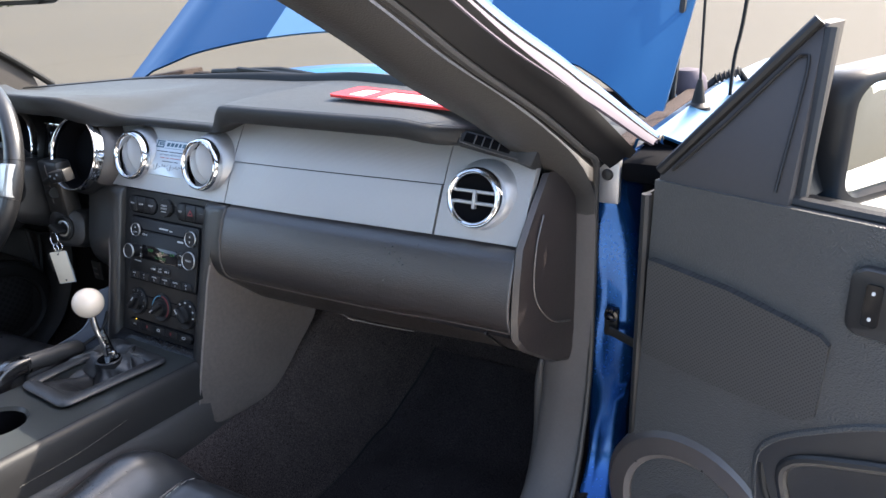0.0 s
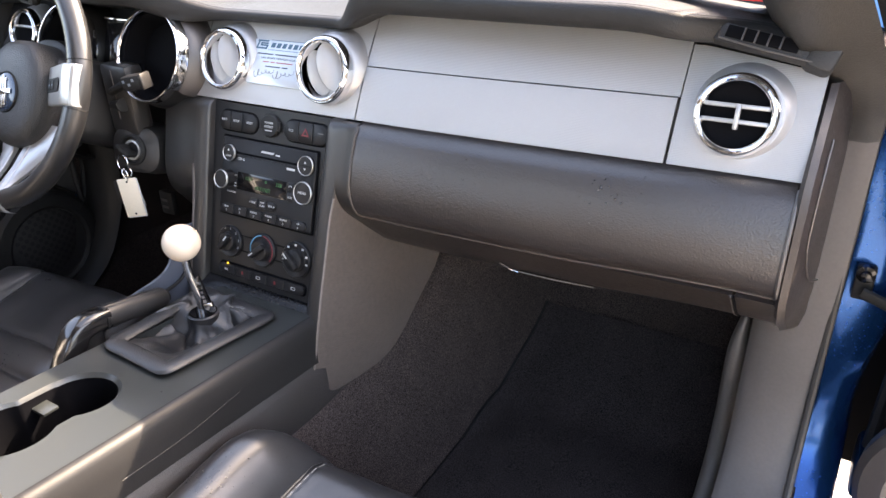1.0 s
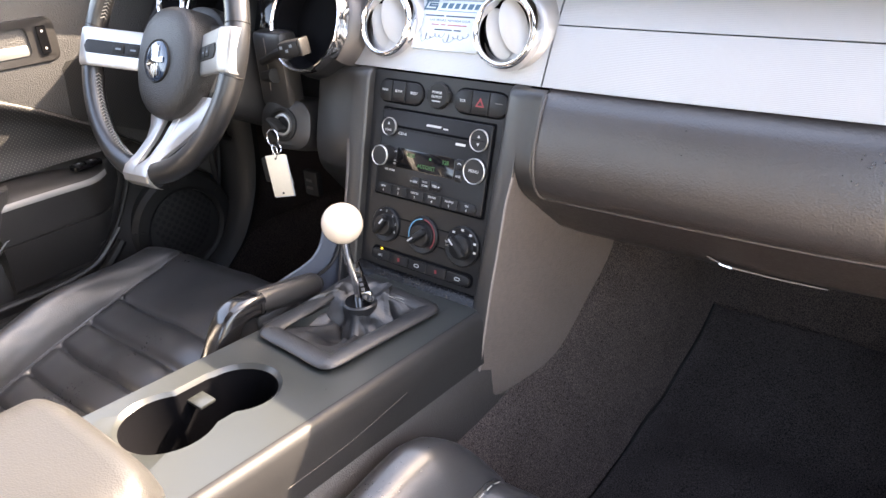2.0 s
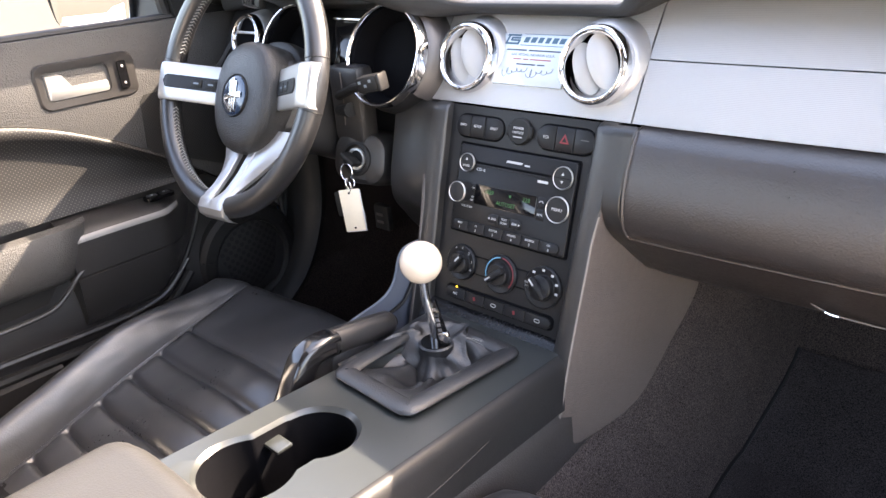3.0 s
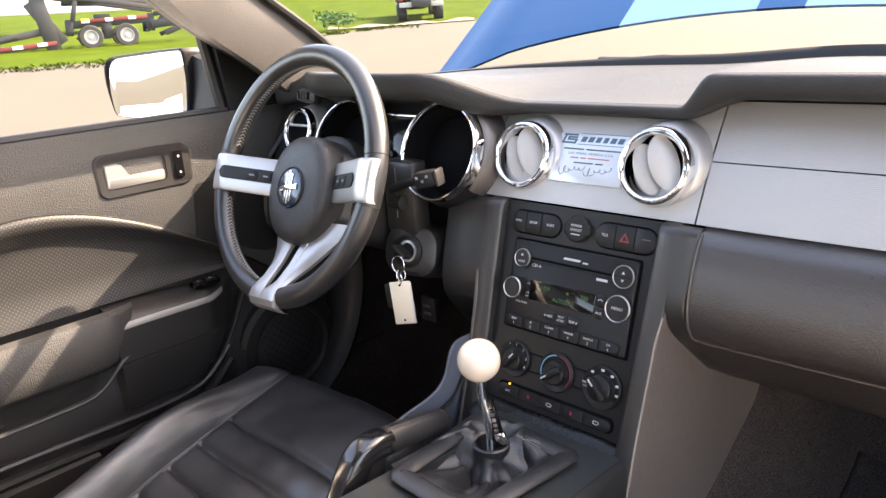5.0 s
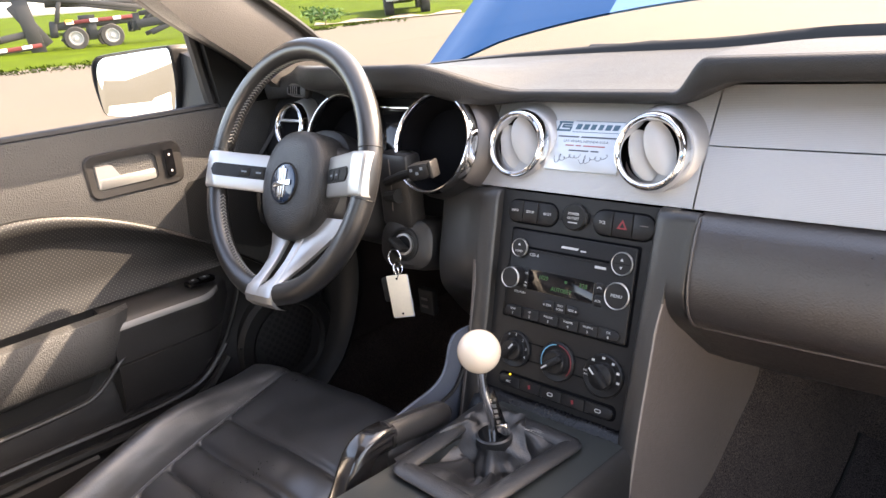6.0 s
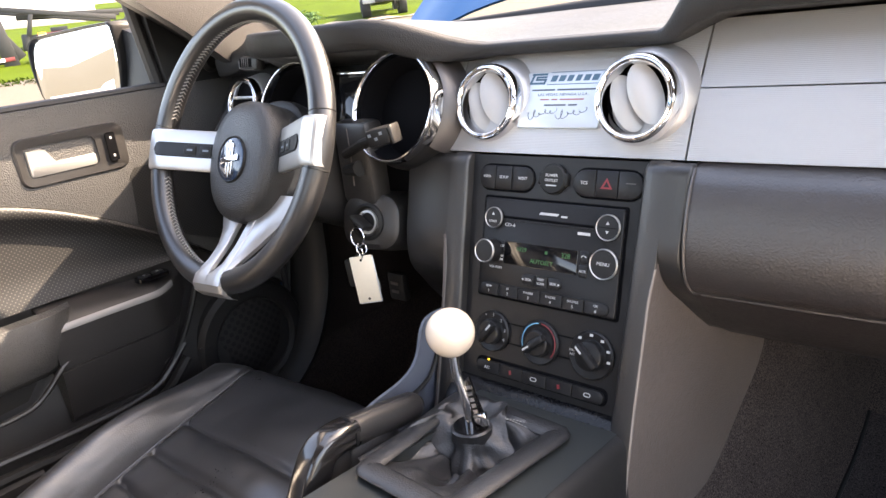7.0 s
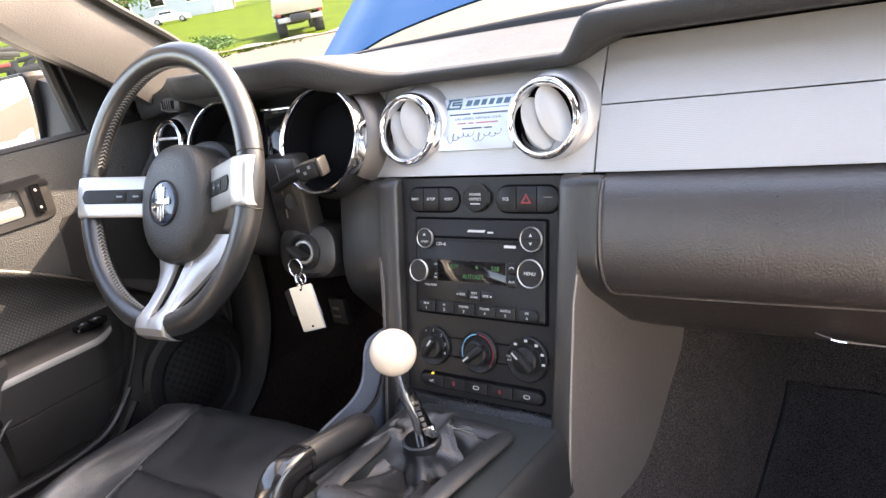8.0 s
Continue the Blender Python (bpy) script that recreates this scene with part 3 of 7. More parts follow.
bay = thing("engine_bay", (0, 1.1, 0.5), "dark engine bay with plastic covers under the open hood", "engine")
part("tray", box((0, 1.15, 0.62), (1.38, 1.25, 0.08), r=0.01), BLACK, bay)
for x, y, sx, sy, sz in ((0.0, 1.0, 0.5, 0.6, 0.16), (0.55, 0.75, 0.2, 0.25, 0.22), (-0.52, 0.8, 0.25, 0.3, 0.2), (0.5, 1.3, 0.3, 0.35, 0.18), (-0.5, 1.35, 0.25, 0.3, 0.16)):
    part("cover", box((x, y, 0.66 + sz / 2), (sx, sy, sz), r=0.03), PLASTIC, bay)
part("strut_tower_cap", revolve([(0.0, 0.035), (0.03, 0.032), (0.045, 0.0), (0.05, -0.03)], Matrix.Translation((0.64, 0.72, 0.93)), 24), PLATE, bay, "pale metal cap")
part("reservoir_cap", revolve([(0.0, 0.060), (0.022, 0.056), (0.034, 0.042), (0.038, 0.020), (0.038, -0.03)], Matrix.Translation((0.668, 0.720, 0.925)), 24), MOULD, bay, "lavender grey rounded reservoir")
for k in range(6):
    part("duct_rib", revolve([(0.007, -0.002), (0.010, -0.0012), (0.010, 0.0012), (0.007, 0.002)], Matrix.Translation((0.715 + 0.007 * k, 0.755 + 0.006 * k, 0.960 + 0.002 * k)) @ Matrix.Rotation(radians(72), 4, "Y"), 16, closed=True), BLACK, bay, "black ribbed hose")
part("duct", tube([(0.700, 0.742, 0.945), (0.715, 0.755, 0.960), (0.750, 0.785, 0.970), (0.765, 0.80, 0.945)], 0.007, 10), BLACK, bay, "black air hose")
part("hood_latch", box((0.62, 0.62, 0.955), (0.03, 0.10, 0.012)), BLACK, bay)
prop = thing("hood_strut", (0.66, 0.60, 0.93), "thin dark strut holding the hood open", "strut")
part("rod", tube([(0.665, 0.62, 0.93), (0.665, 0.66, 1.12), (0.668, 0.80, 1.25)], 0.006, 8), BLACK, prop)
ant = thing("antenna", (0.745, 0.467, 0.95), "black whip antenna on the blue fender", "antenna")
part("base", revolve([(0.020, 0.0), (0.019, 0.008), (0.011, 0.014), (0.006, 0.040), (0.0035, 0.050), (0.0, 0.050)], Matrix.Translation((0.745, 0.467, 0.955)), 20), BLACK, ant)
part("mast", tube([(0.745, 0.467, 1.0), (0.745, 0.44, 1.30), (0.745, 0.41, 1.6)], 0.0022, 6), BLACK, ant)
cab = thing("cable", (0.84, 0.55, 0.95), "thin black cable hanging over the fender", "cable")
part("lead", tube(spline([(0.765, 0.62, 0.955), (0.770, 0.60, 1.02), (0.784, 0.57, 1.10), (0.796, 0.55, 1.3), (0.796, 0.55, 1.6)], 8), 0.0032, 6), BLACK, cab)

# ---- the dashboard ----
dash = thing("dashboard", (0, 0.12, 0.66), "black vinyl dashboard with ribbed silver trim panels", "dashboard")


def pad_height(x):
    side = 1.013 - 0.030 * smooth(0.45, 0.66, x) if x > 0 else 1.019 - 0.028 * smooth(0.50, 0.66, -x)
    dip = 0.9785
    if x > 0:
        return lerp(dip, side, smooth(0.100, 0.140, x))
    return lerp(dip, side, smooth(0.095, 0.22, -x))


def pad_front(x):
    if x > 0:
        return lerp(0.045, 0.030, smooth(0.09, 0.14, x)) + 0.060 * smooth(0.50, 0.585, x)
    return lerp(0.045, -0.030, smooth(0.08, 0.24, -x)) + 0.085 * smooth(0.40, 0.60, -x)


def pad_rear(x):
    """Where the pad ends under the windshield: how far forward and how high."""
    return 0.325 - 0.42 * x * x, 0.9985 + 0.009 * smooth(0.0, 0.20, x) - 0.014 * smooth(0.30, 0.66, abs(x))


pad_x = sorted({round(-0.66 + 1.32 * i / 66, 4) for i in range(67)} | {0.09, 0.095, 0.1, 0.105, 0.11, 0.115, 0.125, 0.13, 0.135})
def lip_base(x):
    """The height of the lip's lower edge."""
    if x > 0:
        return lerp(0.9635, 0.988, smooth(0.098, 0.165, x)) - 0.028 * smooth(0.45, 0.66, x)
    return lerp(0.9635, pad_height(x) - 0.033, smooth(0.10, 0.22, -x))


pad_rows, lip_rows = [], []
for x in pad_x:
    h, f0 = pad_height(x), pad_front(x)
    y1, zr = pad_rear(x)
    drv = smooth(0.12, 0.24, -x)
    b0 = lip_base(x)
    lip_rows.append([(x, max(y, -0.1), z) for y, z in ((0.12, b0 - 0.008), (f0 + 0.040, b0 - 0.003), (f0 + 0.013, b0), (f0 + 0.006, b0 + 0.0006), (f0 + 0.0025, b0 + 0.003), (f0 + 0.0006, lerp(b0, h, 0.40)), (f0, lerp(b0, h, 0.68)), (f0 + 0.0008, lerp(b0, h, 0.86)), (f0 + 0.0035, h - 0.0008), (f0 + 0.0075, h + 0.0002), (f0 + 0.020, h - 0.004))])
    pad_rows.append([(x, max(y, -0.1), z) for y, z in ((0.12, h - 0.030), (f0 + 0.012, h - 0.006), (f0 + 0.0075, h - 0.0012), (f0 + 0.0085, h + 0.0003), (f0 + 0.012, h + lerp(0.0006, -0.0012, drv)),
            (f0 + 0.05, h + 0.002 - 0.007 * drv), (lerp(f0, y1, 0.35), lerp(h, zr, 0.25) + 0.003 - 0.014 * drv), (lerp(f0, y1, 0.7), lerp(h, zr, 0.7) + 0.002 - 0.014 * drv), (y1, zr), (y1 + 0.02, 0.93))])
part("top_pad", grid(pad_rows, close_u=True, cap=True), VINYL_PAD, dash, "soft grained black top pad", angle=60)
part("pad_lip", grid(lip_rows, close_u=True, cap=True), LIP, dash, "matt padded roll along the dashboard edge, shade painted in", angle=60)

border = []
for x in pad_x:
    y1, zr = pad_rear(x)
    up = 0.003 + 0.010 * smooth(-0.45, 0.0, x)
    border.append([(x, y1 - 0.001, zr - 0.012), (x, y1 + 0.004, zr + up * 0.55), (x, y1 + 0.010, zr + up), (x, y1 + 0.020, zr + up - 0.001), (x, y1 + 0.10, 0.955)])
part("lower_border", thick(border, 0.002), BLACK, fr, "black lower border of the windshield", angle=50)

SIL = plane_pose((0, 0.010, 0.866), 31)


def silver_face(x0, x1, v0, v1, n=14, top=None):
    """A panel on the silver band between heights v0 and v1 (metres up its slope), gently rounded."""
    rows = []
    for i in range(n + 1):
        x = lerp(x0, x1, i / n)
        t1 = v1 if top is None else top(x)
        r = []
        for k in range(9):
            v = lerp(v0, t1, k / 8)
            r.append(SIL @ Vector((x, v, 0.003 * math.sin(math.pi * v / 0.136))) + Vector((0, bow(x), 0)))
        rows.append(r)
    return thick(rows, 0, off=(0, 0.012, -0.004))


part("silver_panel", silver_face(0.1415, 0.5130, 0.000, 0.066), SILVER, dash, "ribbed silver trim panel")
part("silver_panel", silver_face(0.1415, 0.5150, 0.0675, 0.134), SILVER, dash, "ribbed silver trim panel")
part("silver_panel", silver_face(0.5165, 0.640, 0.000, 0.13, top=lambda x: 0.122 - 0.18 * max(0, x - 0.53)), SILVER, dash, "ribbed silver end panel")
part("silver_panel", silver_face(-0.1395, 0.1395, 0.0, 0.122, 20, top=lambda x: 0.118 + 0.016 * smooth(0.09, 0.13, abs(x))), SILVER, dash, "ribbed silver centre panel")
part("silver_panel", silver_face(-0.272, -0.1415, -0.002, 0.130, 12), SILVER, dash, "silver surround of the instruments")
part("cluster_fascia", silver_face(-0.66, -0.2735, -0.012, 0.132, 24), PLASTIC, dash, "black fascia around the instruments")


def vent(x, y, z, r, tilt, parent, vanes, base=0.030, turn=0.0, deep=0.022):
    m = plane_pose((x, y, z), tilt, turn)
    k = r / 0.043
    v = part("vent", revolve([(r + 0.013, -base - 0.012), (r + 0.0105, -base), (r + 0.0035, -0.015), (r + 0.0005, -0.012), (r - 0.002, -0.012), (r - 0.003, -base)], m @ Matrix.Translation((0.003, 0.001, 0)), 64), SILVER_PLAIN, parent, "silver vent barrel")
    part("bezel", revolve([(r + 0.0020, -0.017), (r + 0.0018, -0.012), (r + 0.0006, -0.006), (r - 0.0012, -0.0014), (r - 0.0022, -0.0004), (r - 0.0028, -0.0012), (r - 0.0034, 0.0008), (r - 0.0048, 0.0014), (r - 0.0064, 0.0006), (r - 0.0077, -0.0016), (r - 0.0088, -0.005), (r - 0.0096, -0.012), (r - 0.0040, -0.016)], m, 84, closed=True), CHROME, v, "chrome ring")
    part("throat", revolve([(0.0, -deep), (r - 0.0095, 0.001 - deep), (r - 0.0084, -0.008), (r - 0.0078, -deep), (0.0, -0.002 - deep)], m, 32), DARK, v, "vent throat, its shade painted near-black")
    inner = r - 0.0084
    if vanes == "disc":
        # two curved blades turned almost shut
        for cx_, cy_, w_, h_, dep in ((-0.0120, 0.0015, 0.0135, 0.0300, -0.0130), (0.0105, 0.0010, 0.0145, 0.0315, -0.0085)):
            tm = m @ Matrix.Rotation(radians(24), 4, "Z")
            rows = []
            for j in range(7):
                f_ = j / 6
                rows.append([tm @ Vector(((cx_ + w_ * f_ * math.cos(a)) * k, (cy_ + h_ * f_ * math.sin(a)) * k, dep + 0.0050 * (1 - f_ * f_) - 0.46 * w_ * f_ * math.cos(a))) for a in (2 * math.pi * i / 28 for i in range(28))])
            blade = grid(rows[::-1], close_u=True)
            part("vane", blade, VANE, v, "pale grey vane")
    else:
        for h in (0.28, -0.20) if vanes == "louvre" else (0.30,):
            part("vane", box((0, h * inner, -0.007), (2 * inner * math.sqrt(1 - h * h), 0.0042, 0.007), m, r=0.001), SILVER_PLAIN, v, "satin louvre")
        if vanes == "louvre":
            part("thumb_tab", box((0.002, -0.05 * inner, -0.004), (0.0042, 0.80 * inner, 0.008), m, r=0.001), SILVER_PLAIN, v)
    return v


vent(-0.089, 0.019, 0.919, 0.0412, 17, dash, "disc")
vent(0.089, 0.014, 0.921, 0.0412, 15, dash, "disc")
vent(0.572, 0.031, 0.921, 0.0385, 17, dash, "louvre", deep=0.0125)
vent(-0.572, 0.031, 0.921, 0.0385, 17, dash, "single", deep=0.0125)

# defroster outlets at both ends of the pad
for s, at, tilt, wide in ((1, (0.584, 0.066, 0.9795), 55, 0.098), (-1, (-0.528, 0.034, 0.978), 82, 0.080)):
    dm = Matrix.Translation(at) @ Matrix.Rotation(radians(s * 10 if s > 0 else -16), 4, "Z" if s < 0 else "Y") @ Matrix.Rotation(radians(tilt), 4, "X")
    dv = part("defroster", box((0, 0, 0), (wide, 0.022, 0.016), dm, r=0.0075), LIP, dash, "side window defroster outlet")
    part("slot", box((-0.004, 0.001, 0.0082), (wide * 0.66, 0.012, 0.002), dm, r=0.001), DARK, dv)
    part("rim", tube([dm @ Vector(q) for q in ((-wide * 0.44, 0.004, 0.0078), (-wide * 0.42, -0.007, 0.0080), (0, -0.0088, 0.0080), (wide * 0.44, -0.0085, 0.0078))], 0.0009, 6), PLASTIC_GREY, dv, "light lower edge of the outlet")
    for k in range(4):
        part("rib", box((wide * (-0.21 + 0.115 * k), 0.001, 0.0092), (0.0016, 0.0125, 0.002), dm, r=0.0005), PLASTIC_GREY, dv)

part("pad_end", box((0, 0, 0), (0.026, 0.074, 0.042), Matrix.Translation((0.6320, 0.094, 0.9685)) @ Matrix.Rotation(radians(18), 4, "Y") @ Matrix.Rotation(radians(-24), 4, "X"), r=0.006), LIP, dash, "rounded black end of the pad")
# glove box and lower dashboard
lower_prof = [(0.008, 0.8625), (0.000, 0.8615), (-0.010, 0.848), (-0.020, 0.826), (-0.027, 0.802), (-0.029, 0.782), (-0.0262, 0.766), (-0.0205, 0.7555), (-0.0140, 0.7505), (-0.007, 0.7495)]
under_prof = [(-0.0125, 0.7478), (0.004, 0.7315), (0.024, 0.711), (0.046, 0.691), (0.066, 0.678), (0.10, 0.667), (0.16, 0.662)]


def x_loft(prof, x0, x1, n=24, tuck=0.0, lift=0.0):
    """A profile (y, z) drawn out across the car; its left end may tuck inwards, its right end rise."""
    last, rows = len(prof) - 1, []
    for i in range(n + 1):
        rows.append([])
        for k, (y, z) in enumerate(prof):
            x = lerp(x0 + tuck * (k / last) ** 4, x1, i / n)
            rows[-1].append((x, y + bow(x), z + lift * smooth(0.40, 0.60, x) * min(1, 2 * min(k, last) / last)))
    return thick(rows, 0, off=(0, 0.02, 0.01))


LOWER = M("lower_dash_plastic", (0.026, 0.0205, 0.0195), 0.40, grain=("cell", 600), bump=0.15, spec=0.6)
part("glove_box", x_loft(lower_prof, 0.153, 0.640, 60, 0.008, 0.005), GLOVE, dash, "grained black glove box door", angle=60)
part("lower_panel", x_loft(under_prof, 0.158, 0.600, 60, 0.004, 0.005), LOWER, dash, "dark panel under the glove box", angle=60)
part("lower_corner", x_loft(under_prof, 0.6030, 0.6420, 8, 0.0, 0.005), LOWER, dash, "dark corner piece under the glove box", angle=60)
part("latch", tube(spline([(0.325, 0.0390, 0.7010), (0.336, 0.0400, 0.6965), (0.350, 0.0430, 0.6925), (0.395, 0.0600, 0.6832), (0.437, 0.0745, 0.6775)], 5), [0.0005, 0.0008, 0.0011] + [0.0010] * 18, 8), SIDE, dash, "thin satin edge of the glove box pull")
part("latch_tip", tube([(0.338, 0.0395, 0.6955), (0.343, 0.0405, 0.6938), (0.350, 0.0425, 0.6922)], 0.0016, 8), CHROME, dash, "bright latch tip")


def edge_rim(prof, x, lift, tuck=0.0):
    """The rounded edge at the end of a drawn-out profile."""
    last = len(prof) - 1
    return [(x + tuck * (k / last) ** 4, y + bow(x) - 0.0006, z + lift * min(1, 2 * k / last)) for k, (y, z) in enumerate(prof)]


# Paler tubes paint the highlights along the glove box and corner edges.
part("glove_box_rim", tube(spline(edge_rim(lower_prof, 0.1538, 0.0, 0.008)[1:], 3), 0.0014, 8), PLASTIC_GREY, dash, "rounded glove box rim, its highlight painted paler")
part("glove_box_rim", tube(spline(edge_rim(lower_prof, 0.6400, 0.005)[1:], 3), 0.0022, 8), PLASTIC_GREY, dash, "rounded glove box rim, its highlight painted paler")
part("corner_rim", tube(spline(edge_rim(under_prof, 0.6415, 0.005)[:-1], 3), 0.0020, 8), PLASTIC_GREY, dash, "rounded lower corner rim, its highlight painted paler")
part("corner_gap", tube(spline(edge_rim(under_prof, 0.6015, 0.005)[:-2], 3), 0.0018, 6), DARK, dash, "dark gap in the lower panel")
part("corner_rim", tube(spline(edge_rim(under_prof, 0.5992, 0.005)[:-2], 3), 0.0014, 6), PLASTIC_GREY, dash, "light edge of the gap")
end_prof = [(0.020, 0.870), (0.010, 0.83), (0.002, 0.78), (0.004, 0.755), (0.03, 0.725), (0.08, 0.690), (0.13, 0.655), (0.155, 0.645)]
cap_rows = [[(0.6435, y - 0.012, z), (0.650, y - 0.006, z), (0.660, 0.5 * (y + 0.15), z), (0.670, 0.172, z)] for y, z in [(0.10, 0.945), (0.06, 0.91)] + end_prof]
part("end_cap", thick(cap_rows, 0.006), LOWER, dash, "dark end cap of the dashboard")
part("end_cap", mirrored(thick(cap_rows, 0.006)), PLASTIC, dash, "dark end cap of the dashboard")
part("end_cap_seam", tube(spline([(0.6560, 0.062, 0.90), (0.6555, 0.040, 0.86), (0.6555, 0.036, 0.80), (0.6615, 0.072, 0.75), (0.669, 0.125, 0.725)], 8), 0.0012, 5), PLASTIC_GREY, dash, "seam line")
# The seam's highlight is painted as a thin pale tube.
seam = [(x, -0.0118 + bow(x), 0.7487 + 0.005 * smooth(0.40, 0.60, x)) for x in [0.163 + 0.477 * i / 40 for i in range(41)]]
part("glove_box_seam", tube(seam, 0.0008, 6), SIDE, dash, "thin seam under the glove box, its highlight painted pale")
# driver side lower dashboard
part("knee_panel", x_loft([(0.03, 0.862), (0.03, 0.80), (0.06, 0.74), (0.12, 0.70), (0.2, 0.68)], -0.655, -0.155, 16), PLASTIC, dash, "dark knee panel under the steering column")
part("core", box((0, 0.24, 0.83), (1.24, 0.20, 0.24), r=0.02), DARK, dash)

# instrument cluster
clus = thing("instrument_cluster", (-0.30, 0.02, 0.85), "black instrument cluster with two chrome ringed gauges", "instrument cluster")


def gauge(x, y, z, r):
    m = plane_pose((x, y, z), 20)
    g = part("gauge", revolve([(r + 0.006, -0.075), (r + 0.005, -0.03), (r + 0.001, -0.012), (r - 0.001, -0.010), (r - 0.001, -0.06)], m, 44, closed=True), PLASTIC, clus, "black gauge barrel")
    part("bezel", revolve([(r + 0.001, -0.014), (r + 0.0012, -0.003), (r - 0.0002, 0.0002), (r - 0.0016, 0.0004), (r - 0.0030, -0.0008), (r - 0.0040, -0.004), (r - 0.0046, -0.014), (r - 0.002, -0.014)], m, 84, closed=True), CHROME, g, "chrome gauge ring")
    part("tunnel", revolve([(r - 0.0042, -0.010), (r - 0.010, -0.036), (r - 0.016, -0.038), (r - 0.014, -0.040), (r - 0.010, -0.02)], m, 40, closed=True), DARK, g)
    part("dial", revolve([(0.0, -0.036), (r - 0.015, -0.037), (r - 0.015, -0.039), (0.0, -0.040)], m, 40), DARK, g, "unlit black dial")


gm = plane_pose((-0.202, -0.012, 0.920), 20)
gang = [radians(-38 + 104 * i / 24) for i in range(25)]
part("barrel_flank", thick([[gm @ Vector((q * math.cos(a), q * math.sin(a), z)) for a in gang] for q, z in ((0.0658, -0.005), (0.0672, -0.010), (0.0684, -0.015))], 0.001), CHROME, clus, "chrome flank of the gauge barrel")
part("barrel_collar", thick([[gm @ Vector((q * math.cos(a), q * math.sin(a), z)) for a in gang] for q, z in ((0.0686, -0.0155), (0.0735, -0.0200), (0.0780, -0.042), (0.0795, -0.064))], 0.001), PLASTIC_GREY, clus, "grey collar round the gauge barrel", angle=40)
gauge(-0.202, -0.012, 0.920, 0.0645)
gauge(-0.402, -0.008, 0.914, 0.067)
cmx = plane_pose((-0.300, 0.018, 0.922), 20)
part("centre_panel", prism(rrect(0.066, 0.074, 0.004), -0.03, 0.0, cmx, 0.002), GLOSS, clus, "black message display")
for yy in (0.036, -0.040):
    part("chrome_strip", box((0, yy, 0.002), (0.066, 0.0035, 0.004), cmx, r=0.001), CHROME, clus, "thin chrome strip")
hoodr = []
for i in range(25):
    x = lerp(-0.50, -0.150, i / 24)
    d = smooth(-0.50, -0.45, x) * (1 - smooth(-0.21, -0.15, x))
    hoodr.append([(x, 0.10, 0.955 - 0.02 * (1 - d)), (x, lerp(0.06, -0.012, d), lerp(0.975, 0.988, d)), (x, lerp(0.06, -0.015, d), lerp(0.978, 0.993, d)), (x, 0.11, 0.990)])
part("brow", grid(hoodr, close_u=True, cap=True), VINYL, clus, "black brow over the gauges", angle=60)


# ---- centre stack ----
FACE = plane_pose((0.001, 0.011, 0.865), 16.8)      # recessed black face
stack = thing("center_stack", (0, 0.0, 0.62), "black centre stack with grey side pillars below the dashboard", "centre stack")
part("face_panel", prism([(-0.106, -0.002), (0.106, -0.002), (0.100, -0.250), (-0.100, -0.250)], -0.02, 0.0, FACE), PLASTIC, stack, "satin black fascia")


def ridge_u(v):
    """Where the pillar's sharp outer edge runs at the height v."""
    return 0.1278 - 0.0042 * smooth(0.09, 0.135, -v) - 0.0024 * smooth(0.13, 0.25, -v)


def stack_pillar(s):
    d = 0.004 if s < 0 else 0.0
    rows = []
    for v in [-0.385 * k / 60 for k in range(61)]:
        xi = lerp(0.106, 0.098, min(-v / 0.257, 1)) - d
        xo = ridge_u(v) - d
        k, top = smooth(0.088, 0.104, -v), 0.007 * (1 - min(1, -v / 0.010)) ** 2
        P = lambda x, n: FACE @ Vector((s * x, v - 0.002, n - top))
        rows.append([P(xi, -0.02), P(xi, 0.0085), P(xi + 0.0012, 0.0112), P(xi + 0.004, 0.0125), P(lerp(xi, xo, 0.5), 0.0138), P(xo - 0.0018, 0.0138), P(xo - 0.0005, 0.0138 - 0.0004 * k), P(xo, 0.0138 - 0.0018 * k), P(xo + 0.0004, 0.004), P(xo + 0.001, -0.012)])
    return thick(rows, 0, off=(0, 0.02, 0.0))


def stack_elbow(s):
    """The pillar's wide shoulder beside the glove box, rolling back under the dashboard."""
    d = 0.004 if s < 0 else 0.0
    path = [(-0.002, 0.0068, 0.1278, 0.1520), (-0.006, 0.0117, 0.1278, 0.1519), (-0.012, 0.0138, 0.1278, 0.1517), (-0.022, 0.0138, 0.1278, 0.1513), (-0.034, 0.0138, 0.1278, 0.1508), (-0.060, 0.0138, 0.1278, 0.1497), (-0.078, 0.0134, 0.1278, 0.1493), (-0.090, 0.0114, 0.1280, 0.1495), (-0.100, 0.0070, 0.1284, 0.1508),
            (-0.109, 0.0005, 0.1296, 0.1530), (-0.116, -0.0080, 0.1308, 0.1555), (-0.122, -0.0180, 0.1318, 0.1580), (-0.130, -0.0340, 0.1325, 0.1610), (-0.142, -0.0560, 0.1330, 0.1640), (-0.158, -0.0880, 0.1340, 0.1660)]
    rows = []
    for v, n, a, b in path:
        if s < 0:             # towards the driver the shoulder is a broad flush panel that reaches lower
            v, n, b = v * 1.22, n - 0.004, b + 0.046
        P = lambda x, q: FACE @ Vector((s * (x - d), v, n + q))
        k = smooth(0.085, 0.115, -v)
        rows.append([P(a, -0.012), P(a, -0.0012 * k), P(a + 0.0012, 0.0), P(lerp(a, b, 0.4), 0.0), P(b - 0.003, 0.0), P(b - 0.0008, -0.0010), P(b, -0.0030), P(b + 0.0005, -0.014)])
    smooth_rows = [spline([r[c] for r in rows], 4) for c in range(8)]
    return grid([list(r) for r in zip(*smooth_rows)], close_u=True, cap=True)


